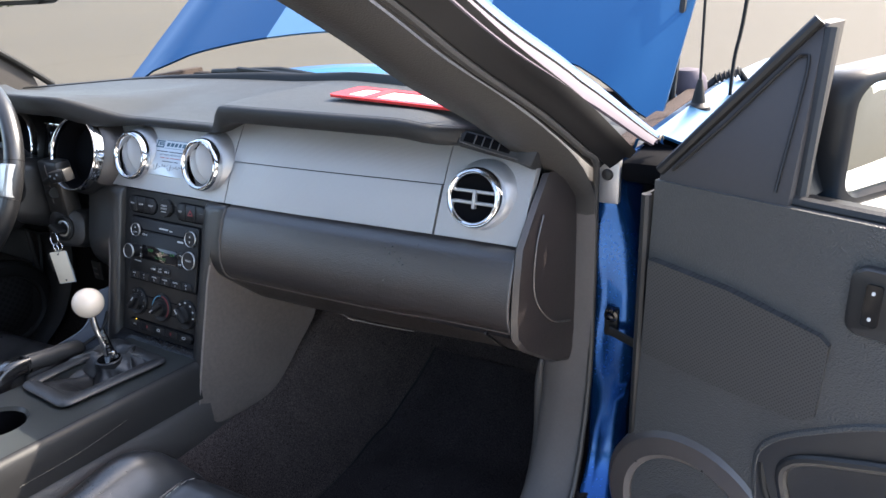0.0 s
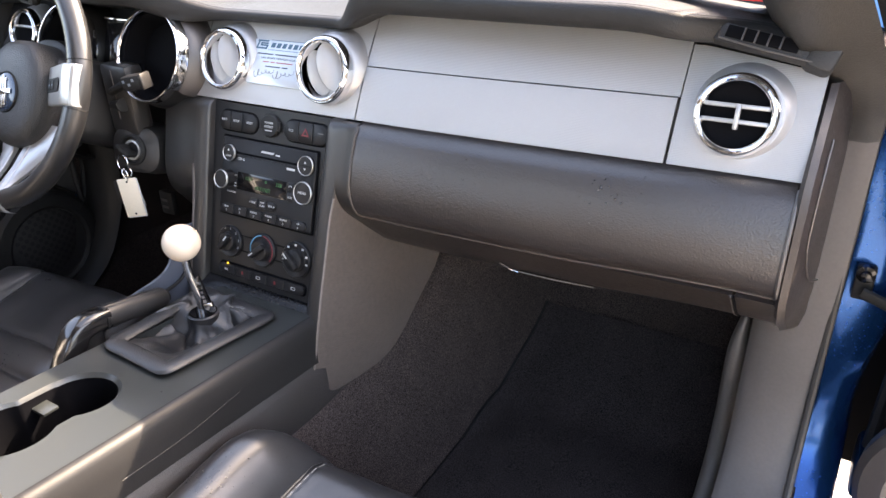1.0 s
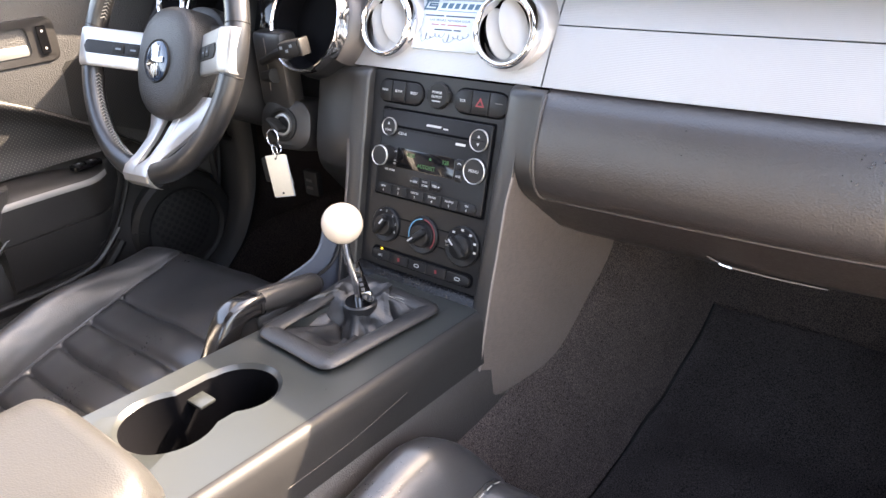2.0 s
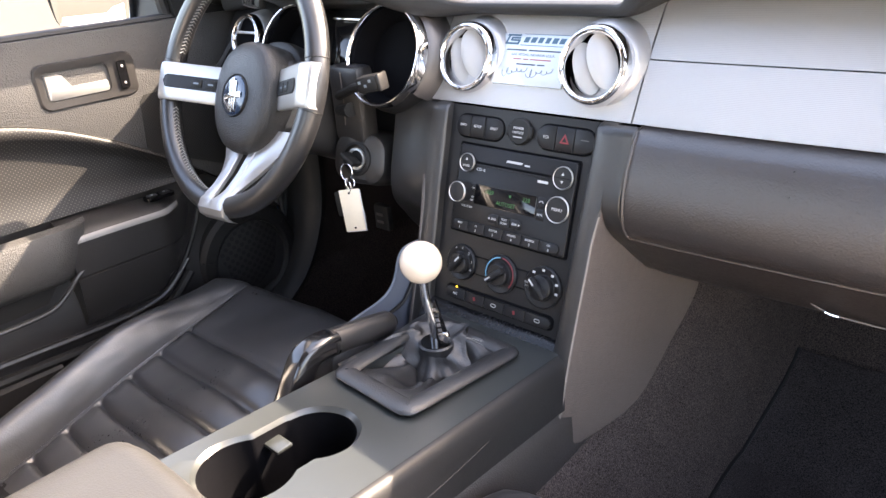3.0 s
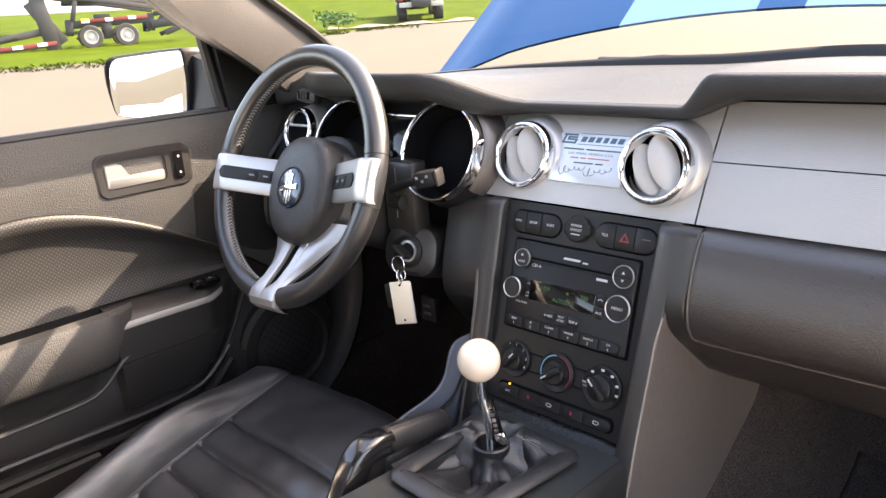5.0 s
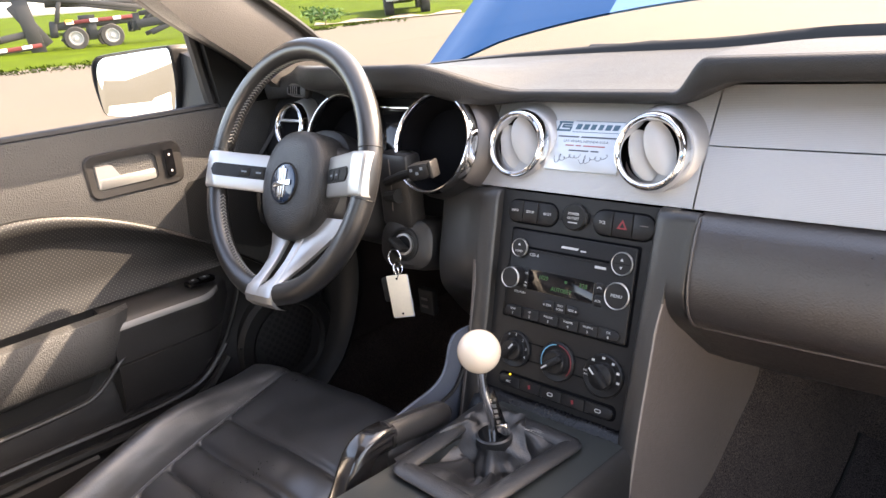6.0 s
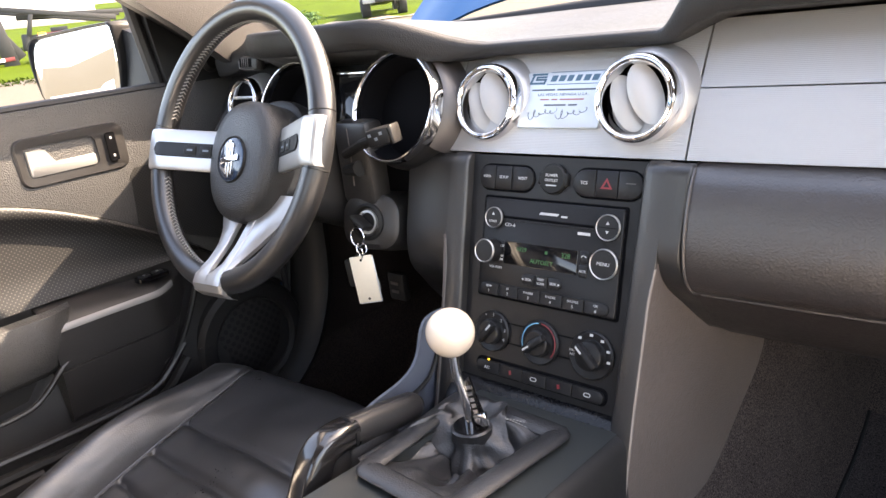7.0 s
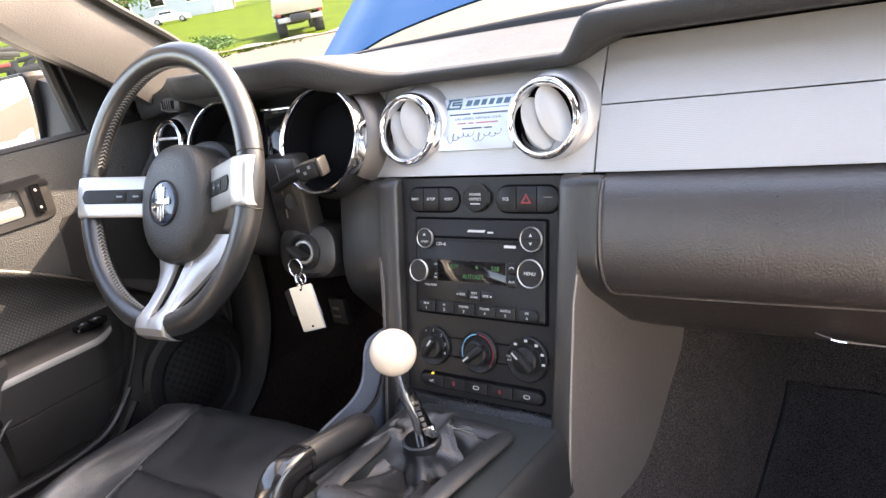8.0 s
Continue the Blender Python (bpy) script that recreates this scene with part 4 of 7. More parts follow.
for s in (-1, 1):
    part("side_pillar", stack_pillar(s), PILLAR_GREY, stack, "charcoal plastic side pillar", angle=50)
    part("pillar_shoulder", stack_elbow(s), PILLAR_GREY if s > 0 else DOOR_PLASTIC, stack, "rounded charcoal shoulder beside the pillar", angle=60)
    d = 0.004 if s < 0 else 0.0
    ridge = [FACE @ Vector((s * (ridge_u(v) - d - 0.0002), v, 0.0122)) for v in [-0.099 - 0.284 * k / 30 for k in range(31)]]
    part("pillar_edge", tube(ridge, 0.0016, 8), RIDGE, stack, "rounded pillar edge with its highlight painted pale")
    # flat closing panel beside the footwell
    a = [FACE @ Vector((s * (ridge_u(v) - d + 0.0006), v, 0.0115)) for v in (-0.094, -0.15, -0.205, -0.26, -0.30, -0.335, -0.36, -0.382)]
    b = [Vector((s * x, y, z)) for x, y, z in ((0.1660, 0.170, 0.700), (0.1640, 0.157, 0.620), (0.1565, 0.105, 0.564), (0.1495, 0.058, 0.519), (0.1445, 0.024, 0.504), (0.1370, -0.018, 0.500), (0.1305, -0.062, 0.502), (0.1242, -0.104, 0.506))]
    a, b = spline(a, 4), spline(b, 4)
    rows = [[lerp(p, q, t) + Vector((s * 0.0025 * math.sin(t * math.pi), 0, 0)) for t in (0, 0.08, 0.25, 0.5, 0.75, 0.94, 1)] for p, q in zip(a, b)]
    part("side_panel", thick(rows, 0.004), SIDE, stack, "charcoal side panel by the footwell, doorway light painted in", angle=70)


FACE_C = FACE @ Matrix.Translation((0.0045, 0, 0))      # the controls sit a little right of the middle


def F(u, v, n=0.0):
    return FACE_C @ Matrix.Translation((u, v, n))


def pill(name, u0, u1, v0, v1, h, parent, material=PLASTIC, r=0.5, label=""):
    w, t = u1 - u0, v1 - v0
    return part(name, prism(rrect(w, t, min(w, t) * r), -0.004, h, F((u0 + u1) / 2, (v0 + v1) / 2), 0.0015), material, parent, label)


def seg(name, u0, u1, v0, v1, h, parent, left=False, right=False, material=PLASTIC):
    """One key of a row of keys; the row's ends are round."""
    r, n = (v1 - v0) / 2, 7
    vm, out = (v0 + v1) / 2, []
    if right:
        out += [(u1 - r + r * math.cos(a), vm + r * math.sin(a)) for a in (radians(-90 + 180 * k / n) for k in range(n + 1))]
    else:
        out += [(u1, v0), (u1, v1)]
    if left:
        out += [(u0 + r + r * math.cos(a), vm + r * math.sin(a)) for a in (radians(90 + 180 * k / n) for k in range(n + 1))]
    else:
        out += [(u0, v1), (u0, v0)]
    return part(name, prism(out, -0.004, h, FACE_C, 0.0007), material, parent)


# upper switch row
sw = thing("switch_bank", FACE @ Vector((0, -0.04, 0)), "row of black switches with white lettering above the radio", "switch panel")
pill("pod_recess", -0.097, -0.022, -0.041, -0.011, 0.0008, sw, DARK)
for (a, b_), word in zip(((-0.0955, -0.073), (-0.0725, -0.0515), (-0.051, -0.0235)), ("INFO", "SETUP", "RESET")):
    k = seg("button", a + 0.0002, b_ - 0.0002, -0.0385, -0.0135, 0.003, sw, word == "INFO", word == "RESET")
    lettering(word, 0.0042, F((a + b_) / 2, -0.0255, 0.0032), PRINT, k)
ou = part("power_outlet", revolve([(0.0155, -0.004), (0.0155, 0.0035), (0.014, 0.0055), (0.0, 0.006)], F(0.0, -0.024), 30), BLACK, sw, "round black power outlet cover")
for s in (-1, 1):
    part("tab", box((s * 0.0148, 0, 0.002), (0.006, 0.013, 0.005), F(0.0, -0.024), r=0.002), BLACK, ou)
lettering("POWER", 0.0042, F(0.0, -0.0205, 0.0062), PRINT, ou)
lettering("OUTLET", 0.0042, F(0.0, -0.0255, 0.0062), PRINT, ou)
part("small_print", box((0, 0, 0), (0.012, 0.0012, 0.0004), F(0.0, -0.0305, 0.0062), r=0), PRINT, ou)
pill("pod_recess", 0.022, 0.100, -0.041, -0.010, 0.0008, sw, DARK)
for (a, b_), word in zip(((0.0235, 0.0485), (0.049, 0.0725), (0.073, 0.099)), ("TCS", "", "")):
    k = seg("button", a + 0.0002, b_ - 0.0002, -0.0385, -0.0125, 0.003, sw, word == "TCS", a > 0.07)
    if word:
        lettering(word, 0.0045, F((a + b_) / 2, -0.0255, 0.0032), PRINT, k)
    elif a < 0.06:
        tri_o = [(0.0, 0.006), (-0.0062, -0.0045), (0.0062, -0.0045)]
        tri_i = [(0.0, 0.0028), (-0.0034, -0.0029), (0.0034, -0.0029)]
        part("hazard_mark", frame_ring(tri_o, tri_i, 0.0, 0.0004, F((a + b_) / 2, -0.0255, 0.0031)), PRINT_RED, k, "red hazard triangle")
    else:
        part("small_print", box((0, 0.002, 0), (0.010, 0.001, 0.0003), F((a + b_) / 2, -0.0255, 0.0031), r=0), PLASTIC_GREY, k)

# radio
radio = thing("car_radio", FACE @ Vector((0, -0.155, 0)), "black car radio with chrome ringed knobs and green display", "car radio")
part("bezel_gap", prism(rrect(0.172, 0.111, 0.003), -0.004, 0.0006, F(0, -0.101)), DARK, radio)
part("faceplate", prism(rrect(0.167, 0.106, 0.003), -0.004, 0.004, F(0, -0.101), 0.0015), PLASTIC, radio, "satin black faceplate")
part("disc_slot", box((0, 0, 0), (0.112, 0.0028, 0.002), F(-0.004, -0.0675, 0.0035), r=0.0006), DARK, radio)
part("slot_lip", box((0, 0, 0), (0.112, 0.0012, 0.0016), F(-0.004, -0.0702, 0.0042), r=0.0004), PLASTIC, radio)


def ring_knob(u, v, r, h, words, parent, base=0.004):
    k = part("knob", revolve([(r, base), (r * 0.99, base + h), (r * 0.9, base + h + 0.001), (0.0, base + h + 0.0012)], F(u, v), 32), PLASTIC, parent)
    part("bezel", revolve([(r * 1.0, base + h - 0.001), (r * 1.01, base + h + 0.0008), (r * 0.96, base + h + 0.0018), (r * 0.915, base + h + 0.001)], F(u, v), 40, closed=True), ALU, k, "bright knob ring")
    for dv, word, size in words:
        lettering(word, size, F(u, v + dv, base + h + 0.0015), PRINT, k)
    return k


def arrow(u, v, s, up, parent, base):
    t = 1 if up else -1
    part("arrow", prism([(-s, -s * 0.7 * t), (s, -s * 0.7 * t), (0, s * t)], 0, 0.0004, F(u, v, base)), PRINT, parent)


k1 = ring_knob(-0.0675, -0.0692, 0.0112, 0.003, ((-0.004, "LOAD", 0.0038),), radio)
arrow(-0.0675, -0.0652, 0.0018, True, k1, 0.0085)
k2 = ring_knob(0.0690, -0.0665, 0.0128, 0.003, (), radio)
arrow(0.0690, -0.0625, 0.0018, True, k2, 0.0085)
arrow(0.0690, -0.0710, 0.0018, False, k2, 0.0085)
part("groove", box((0, 0, 0), (0.019, 0.0006, 0.0004), F(0.0690, -0.0667, 0.0083), r=0), DARK, k2)
ring_knob(-0.0675, -0.1050, 0.0125, 0.015, (), radio)
ring_knob(0.0685, -0.1020, 0.0150, 0.004, ((0.0, "MENU", 0.0050),), radio)
part("brand_mark", prism([(-0.012, -0.0013), (0.010, -0.0013), (0.012, 0.0013), (-0.010, 0.0013)], 0, 0.0004, F(0.0, -0.0600, 0.0041)), PRINT, radio, "slanted white maker's mark")
part("brand_mark", box((0.018, -0.0012, 0), (0.007, 0.0018, 0.0004), F(0, -0.0600, 0.0042), r=0), PRINT, radio)
lettering("CD-6", 0.0050, F(-0.0475, -0.0755, 0.0042), PRINT, radio, spread=1.2)
part("disc_mark", box((0, 0, 0), (0.014, 0.0028, 0.0004), F(0.042, -0.0755, 0.0042), r=0), PRINT, radio)
disp = part("display", prism(rrect(0.090, 0.0245, 0.0015), 0.001, 0.0048, F(-0.007, -0.1050), 0.0005), GLOSS, radio, "glossy dark display")
lettering("AUTOSET", 0.0068, F(-0.004, -0.1105, 0.0050), GREEN_LED, disp, spread=0.95)
lettering("328", 0.0072, F(0.024, -0.1000, 0.0050), GREEN_LED, disp)
lettering("1029", 0.0068, F(-0.030, -0.1000, 0.0050), GREEN_LED, disp)
part("display_dot", box((0, 0, 0), (0.003, 0.003, 0.0004), F(0.001, -0.0995, 0.0050), r=0), GREEN_LED, disp)
for v, word in ((-0.0985, "CD"), (-0.1115, "AM FM")):
    k = pill("button", -0.0565, -0.0525 + 0.0005, v - 0.006, v + 0.006, 0.0052, radio, PLASTIC, 0.2)
    lettering(word.split()[0], 0.0032, F(-0.0545, v + (0.002 if " " in word else 0), 0.0054), PRINT, k)
    if " " in word:
        lettering("FM", 0.0032, F(-0.0545, v - 0.002, 0.0054), PRINT, k)
for v, word in ((-0.0985, ""), (-0.1125, "AUX")):
    k = pill("button", 0.0395, 0.0500, v - 0.0065, v + 0.0065, 0.0052, radio, PLASTIC, 0.2)
    if word:
        lettering(word, 0.0038, F(0.0448, v, 0.0054), PRINT, k)
    else:
        part("phone_mark", tube([F(0.0448 + 0.0028 * math.cos(a), v - 0.001 + 0.0028 * math.sin(a), 0.0054) @ Vector((0, 0, 0)) for a in (0.3, 0.9, 1.57, 2.2, 2.85)], 0.0005, 5), PRINT, k)
lettering("VOL-PUSH", 0.0036, F(-0.062, -0.1225, 0.0042), PRINT, radio)
for (a, b_), word in zip(((-0.0265, -0.0105), (-0.0100, 0.0060), (0.0065, 0.0225)), ("SEEK", "TEXT", "SEEK")):
    k = seg("button", a + 0.0002, b_ - 0.0002, -0.1355, -0.1245, 0.0062, radio, a < -0.02, a > 0.0)
    if word == "TEXT":
        lettering("TEXT", 0.0035, F((a + b_) / 2, -0.1278, 0.0064), PRINT, k)
        lettering("SCAN", 0.0035, F((a + b_) / 2, -0.1320, 0.0064), PRINT, k)
    else:
        sg = -1 if a < -0.02 else 1
        lettering(word, 0.0038, F((a + b_) / 2 - 0.0012 * sg, -0.1300, 0.0064), PRINT, k)
        part("arrow", prism([(0, 0.0013), (0, -0.0013), (0.0022 * sg, 0)], 0, 0.0004, F((a + b_) / 2 + 0.0046 * sg, -0.1300, 0.0064)), PRINT, k)
edges = [-0.0790, -0.0545, -0.0290, -0.0015, 0.0255, 0.0505, 0.0775]
for n_, (a, b_) in enumerate(zip(edges, edges[1:])):
    k = seg("preset_button", a + 0.0003, b_ - 0.0003, -0.1525, -0.1400, 0.0068, radio, n_ == 0, n_ == 5)
    lettering(str(n_ + 1), 0.0044, F((a + b_) / 2, -0.1490, 0.0070), PRINT, k)
    word = ("REW", "FF", "FOLDER", "FOLDER", "SHUFFLE", "OK")[n_]
    lettering(word, 0.0034, F((a + b_) / 2, -0.1438, 0.0070), PRINT, k)

# climate controls
clim = thing("climate_control", FACE @ Vector((0, -0.24, 0)), "black climate panel with three rotary knobs and heater buttons", "climate control")
for v in (-0.1815, -0.2030):
    part("panel_line", box((0, 0, 0), (0.15, 0.0012, 0.0012), F(0.0, v, 0.0003), r=0), DARK, clim)


def climate_knob(u, r, turn):
    k = part("knob", revolve([(r * 1.02, -0.004), (r * 1.0, 0.003), (r * 0.94, 0.0045), (r * 0.66, 0.0030), (r * 0.64, 0.0035), (0.0, 0.0035)], F(u, -0.1935), 40), PLASTIC, clim, "round black rotary knob")
    m = F(u, -0.1935) @ Matrix.Rotation(radians(turn), 4, "Z")
    part("hub", revolve([(r * 0.62, 0.002), (r * 0.58, 0.010), (r * 0.52, 0.011), (0.0, 0.011)], m, 32), PLASTIC, k)
    part("grip", box((0, 0, 0.013), (r * 0.36, r * 1.22, 0.010), m, r=0.003), PLASTIC, k)
    part("pointer", box((0, r * 0.36, 0.0182), (0.0018, r * 0.36, 0.0008), m, r=0), PRINT, k, "white pointer line")
    return k, r


k, r = climate_knob(-0.0605, 0.0225, -38)
for a, word in ((118, "*"), (85, "1"), (48, "2"), (12, "3"), (-20, "4")):
    lettering(word, 0.0050, F(-0.0605 + r * 0.82 * math.cos(radians(a)), -0.1935 + r * 0.82 * math.sin(radians(a)), 0.0046), PRINT, k)
k, r = climate_knob(0.0010, 0.0235, 128)
for a0, a1, mt in ((95, 215, PRINT_COOL), (85, -38, PRINT_RED)):
    arc = [F(0.0010 + r * 0.86 * math.cos(radians(lerp(a0, a1, j / 14))), -0.1935 + r * 0.86 * math.sin(radians(lerp(a0, a1, j / 14))), 0.0043) @ Vector((0, 0, 0)) for j in range(15)]
    part("scale_arc", tube(arc, 0.0007, 5), mt, k, "coloured temperature arc")
k, r = climate_knob(0.0620, 0.0245, 48)
for a in (130, 92, 55, 22, -8):
    part("mode_mark", box((0, 0, 0), (0.0036, 0.0026, 0.0004), F(0.0620 + r * 0.83 * math.cos(radians(a)), -0.1935 + r * 0.83 * math.sin(radians(a)), 0.0046), r=0), PRINT, k)
lettering("MAX", 0.0036, F(0.0620 - r * 0.82, -0.1920, 0.0046), PRINT, k)
lettering("A/C", 0.0036, F(0.0620 - r * 0.82, -0.1960, 0.0046), PRINT, k)
pill("row_recess", -0.0800, 0.0830, -0.2415, -0.2235, 0.0010, clim, DARK, 0.4)
edges = [-0.0780, -0.0460, -0.0160, 0.0140, 0.0450, 0.0805]
for n_, (a, b_) in enumerate(zip(edges, edges[1:])):
    k = seg("heater_button", a + 0.0003, b_ - 0.0003, -0.2395, -0.2265, 0.0045, clim, n_ == 0, n_ == 4)
    c = (a + b_) / 2
    if n_ == 0:
        lettering("A/C", 0.0046, F(c, -0.2340, 0.0047), PRINT, k)
        part("lamp", revolve([(0.0012, 0), (0.0012, 0.0012), (0.0, 0.0014)], F(c, -0.2255, 0.002), 10), AMBER_LED, k, "small amber lamp")
    elif n_ in (1, 3):
        part("seat_mark", box((0, 0, 0), (0.0030, 0.0045, 0.0004), F(c, -0.2330, 0.0047) @ Matrix.Rotation(0.25, 4, "Z"), r=0), PRINT_RED, k, "red seat heater mark")
    else:
        part("mark", frame_ring(rrect(0.0078, 0.0042, 0.002), rrect(0.0062, 0.0028, 0.0013), 0, 0.0004, F(c, -0.2330, 0.0047)), PRINT, k)
SHELF = M("gloss_black_tray", (0.0055, 0.0055, 0.0065), 0.24, grain=("noise", 1200), bump=0.03, spec=0.30)
shelf_rows = [[FACE @ Vector((u, v, n)) for v, n in ((-0.250, -0.004), (-0.2515, 0.0015), (-0.256, 0.0062), (-0.263, 0.0110), (-0.271, 0.0160), (-0.280, 0.0200), (-0.292, 0.0225), (-0.305, 0.010))] for u in [-0.1005 + 0.201 * k / 12 for k in range(13)]]
part("lower_shelf", thick(shelf_rows, 0.003), SHELF, stack, "satin black roll below the heater controls", angle=60)

PRINT_RUST = M("rust_print", (0.42, 0.12, 0.12), 0.5, var=0, rvar=0)
# etched plate between the vents
plate = thing("dash_plaque", SIL @ Vector((0, 0.02, 0)), "brushed metal plaque with blue print between the centre vents", "plaque")
PL = SIL @ Matrix.Translation((0.0, 0.057, 0.0052))
part("sheet", prism(rrect(0.096, 0.060, 0.001), -0.004, 0.0, PL, 0.0003), PLATE, plate)
PLT = lambda x, y: PL @ Matrix.Translation((x, y, 0)) @ Matrix(((1, 0.30, 0, 0), (0, 1, 0, 0), (0, 0, 1, 0), (0, 0, 0, 1)))      # slanted print


def print_bar(x, y, w, h, material, slant=True):
    m_ = PLT(x, y) if slant else PL @ Matrix.Translation((x, y, 0))
    part("print_bar", prism([(-w / 2, -h / 2), (w / 2, -h / 2), (w / 2, h / 2), (-w / 2, h / 2)], 0.0, 0.0003, m_), material, plate)


# interlocked emblem: two slanted hooks
for x, y, w, h in ((-0.0330, 0.0282, 0.0190, 0.0022), (-0.0410, 0.0232, 0.0026, 0.0122), (-0.0340, 0.0182, 0.0150, 0.0022), (-0.0300, 0.0250, 0.0130, 0.0020), (-0.0355, 0.0236, 0.0024, 0.0046), (-0.0300, 0.0222, 0.0110, 0.0020), (-0.0250, 0.0200, 0.0024, 0.0062)):
    print_bar(x, y, w, h, PRINT_BLUE)
# maker's name as six plain slanted blocks between two thin rules
for j, w in enumerate((0.0076, 0.0078, 0.0070, 0.0064, 0.0078, 0.0080)):
    print_bar(-0.0140 + 0.0097 * j, 0.0232, w * 0.9, 0.0064, PRINT_BLUE)
print_bar(0.0125, 0.0300, 0.064, 0.0006, PRINT_BLUE)
print_bar(0.0105, 0.0168, 0.064, 0.0006, PRINT_BLUE)
for yy, hgt, mt, words in ((0.0108, 0.0026, PRINT_DARK, (0.028, 0.046)), (0.0002, 0.0021, PRINT_RUST, (0.011, 0.007, 0.028)), (-0.0058, 0.0023, PRINT_DARK, (0.026, 0.010))):
    x = -(sum(words) + 0.003 * (len(words) - 1)) / 2
    for w in words:
        print_bar(x + w / 2, yy, w, hgt * 0.6, mt)
        x += w + 0.003
lettering("LAS VEGAS, NEVADA U.S.A.", 0.0040, PL @ Matrix.Translation((0, 0.0055, 0.0002)), PRINT_MUTED, plate, spread=1.25)
for x0, w, k0 in ((-0.036, 0.032, 0.0), (-0.001, 0.034, 1.7)):
    pts = [PL @ Vector((x0 + w * t - 0.0022 * math.sin(t * 31 + k0), -0.0175 + 0.006 * t + (0.0048 * math.exp(-((t - 0.12) / 0.10) ** 2) + 0.0019) * math.cos(t * 31 + k0) + 0.0014 * math.sin(t * 13 + k0), 0.0004)) for t in [j / 90 for j in range(91)]]
    part("scrawl", tube(pts, 0.00024, 4), PRINT_DARK, plate, "dark scribbled pen line")

# red-bordered sheet on the dash
sheet = thing("document_folder", (0.45, 0.10, 1.016), "white sheet in a red border lying on the dashboard", "document")
SH = Matrix.Translation((0.462, 0.130, 1.0180)) @ Matrix.Rotation(radians(-5), 4, "Z") @ Matrix.Rotation(radians(1.2), 4, "Y")
part("page", box((0, 0, 0), (0.33, 0.062, 0.002), SH, r=0.0005), PAPER, sheet)
part("border", frame_ring(rrect(0.34, 0.070, 0.006), rrect(0.29, 0.046, 0.006), -0.0015, 0.0025, SH), RED, sheet, "red plastic border")
part("diagonal_band", box((-0.10, 0, 0.002), (0.02, 0.060, 0.002), SH @ Matrix.Rotation(0.0, 4, "Z"), r=0.0005), RED, sheet)

# ---- centre console ----
con = thing("center_console", (0, -0.35, 0.45), "satin charcoal centre console with cup holders", "console")


def con_z(y):
    return 0.622 - 0.075 * (y + 0.09) * (1 if y < 0 else 1)


HOLE = []
for j in range(96):
    a = 2 * math.pi * j / 96
    best = 0
    for qx, qy, qr in ((0.006, 0.037, 0.0385), (-0.001, -0.033, 0.0435)):      # two round wells that run into each other
        along_ = qx * math.cos(a) + qy * math.sin(a)
        best = max(best, along_ + math.sqrt(max(qr * qr - qx * qx - qy * qy + along_ * along_, 0)))
    best = max(best, min(0.0345 / max(abs(math.cos(a)), 1e-6), 0.034 / max(abs(math.sin(a)), 1e-6)))
    HOLE.append((0.009 + best * math.cos(a), -0.380 + best * math.sin(a)))


def rect_at(a, x0, x1, y0, y1, cx, cy):
    c, s_ = math.cos(a), math.sin(a)
    k = min(((x1 - cx) / c if c > 1e-9 else (x0 - cx) / c if c < -1e-9 else 9), ((y1 - cy) / s_ if s_ > 1e-9 else (y0 - cy) / s_ if s_ < -1e-9 else 9))
    return cx + k * c, cy + k * s_


def cornered(pts, x0, x1, y0, y1):
    """The outline with its nearest points moved onto the rectangle's corners."""
    pts = list(pts)
    for c in ((x0, y0), (x1, y0), (x1, y1), (x0, y1)):
        i = min(range(len(pts)), key=lambda k: (pts[k][0] - c[0]) ** 2 + (pts[k][1] - c[1]) ** 2)
        pts[i] = c
    return pts


cx, cy = 0.009, -0.380
rect = cornered([rect_at(2 * math.pi * j / 96, -0.058, 0.108, -0.52, -0.285, cx, cy) for j in range(96)], -0.058, 0.108, -0.52, -0.285)
rows = [[Vector((x, y, con_z(y))) for x, y in rect], [Vector((lerp(x, hx, 0.5), lerp(y, hy, 0.5), con_z(lerp(y, hy, 0.5)))) for (x, y), (hx, hy) in zip(rect, HOLE)],
        [Vector((cx + (hx - cx) * 1.09, cy + (hy - cy) * 1.06, con_z(hy) + 0.0006)) for hx, hy in HOLE], [Vector((cx + (hx - cx) * 1.05, cy + (hy - cy) * 1.035, con_z(hy) - 0.0012)) for hx, hy in HOLE],
        [Vector((hx, hy, con_z(hy) - 0.004)) for hx, hy in HOLE], [Vector((hx, hy, con_z(hy) - 0.012)) for hx, hy in HOLE], [Vector((cx + (hx - cx) * 0.90, cy + (hy - cy) * 0.92, con_z(hy) - 0.100)) for hx, hy in HOLE]]
part("cup_holder_top", grid(rows[:5], close_u=True), CONSOLE, con, "console top with a double cup holder", angle=40)
shape = grid(rows[4:], close_u=True)
shape[1].append(tuple(range(2 * 96, 3 * 96)))
part("cup_well", shape, DARK, con, "deep cup wells, their shade painted near-black", angle=40)
part("cup_divider", box((-0.019, -0.366, con_z(-0.366) - 0.016), (0.030, 0.018, 0.004), Matrix.Rotation(0, 4, "Z"), r=0.0015), CONSOLE, con, "small grey divider tab")
bo = [2 * math.pi * (j + 0.5) / 64 for j in range(64)]
front = [[Vector((q[0], q[1], con_z(q[1]))) for q in cornered((rect_at(t, -0.058, 0.108, -0.285, -0.045, 0.0, -0.182) for t in bo), -0.058, 0.108, -0.285, -0.045)],
         [Vector((q[0], q[1], con_z(q[1]))) for q in (rect_at(t, -0.038, 0.060, -0.248, -0.112, 0.0, -0.182) for t in bo)],
         [Vector((q[0], q[1], con_z(q[1]) - 0.05)) for q in (rect_at(t, -0.038, 0.060, -0.248, -0.112, 0.0, -0.182) for t in bo)]]
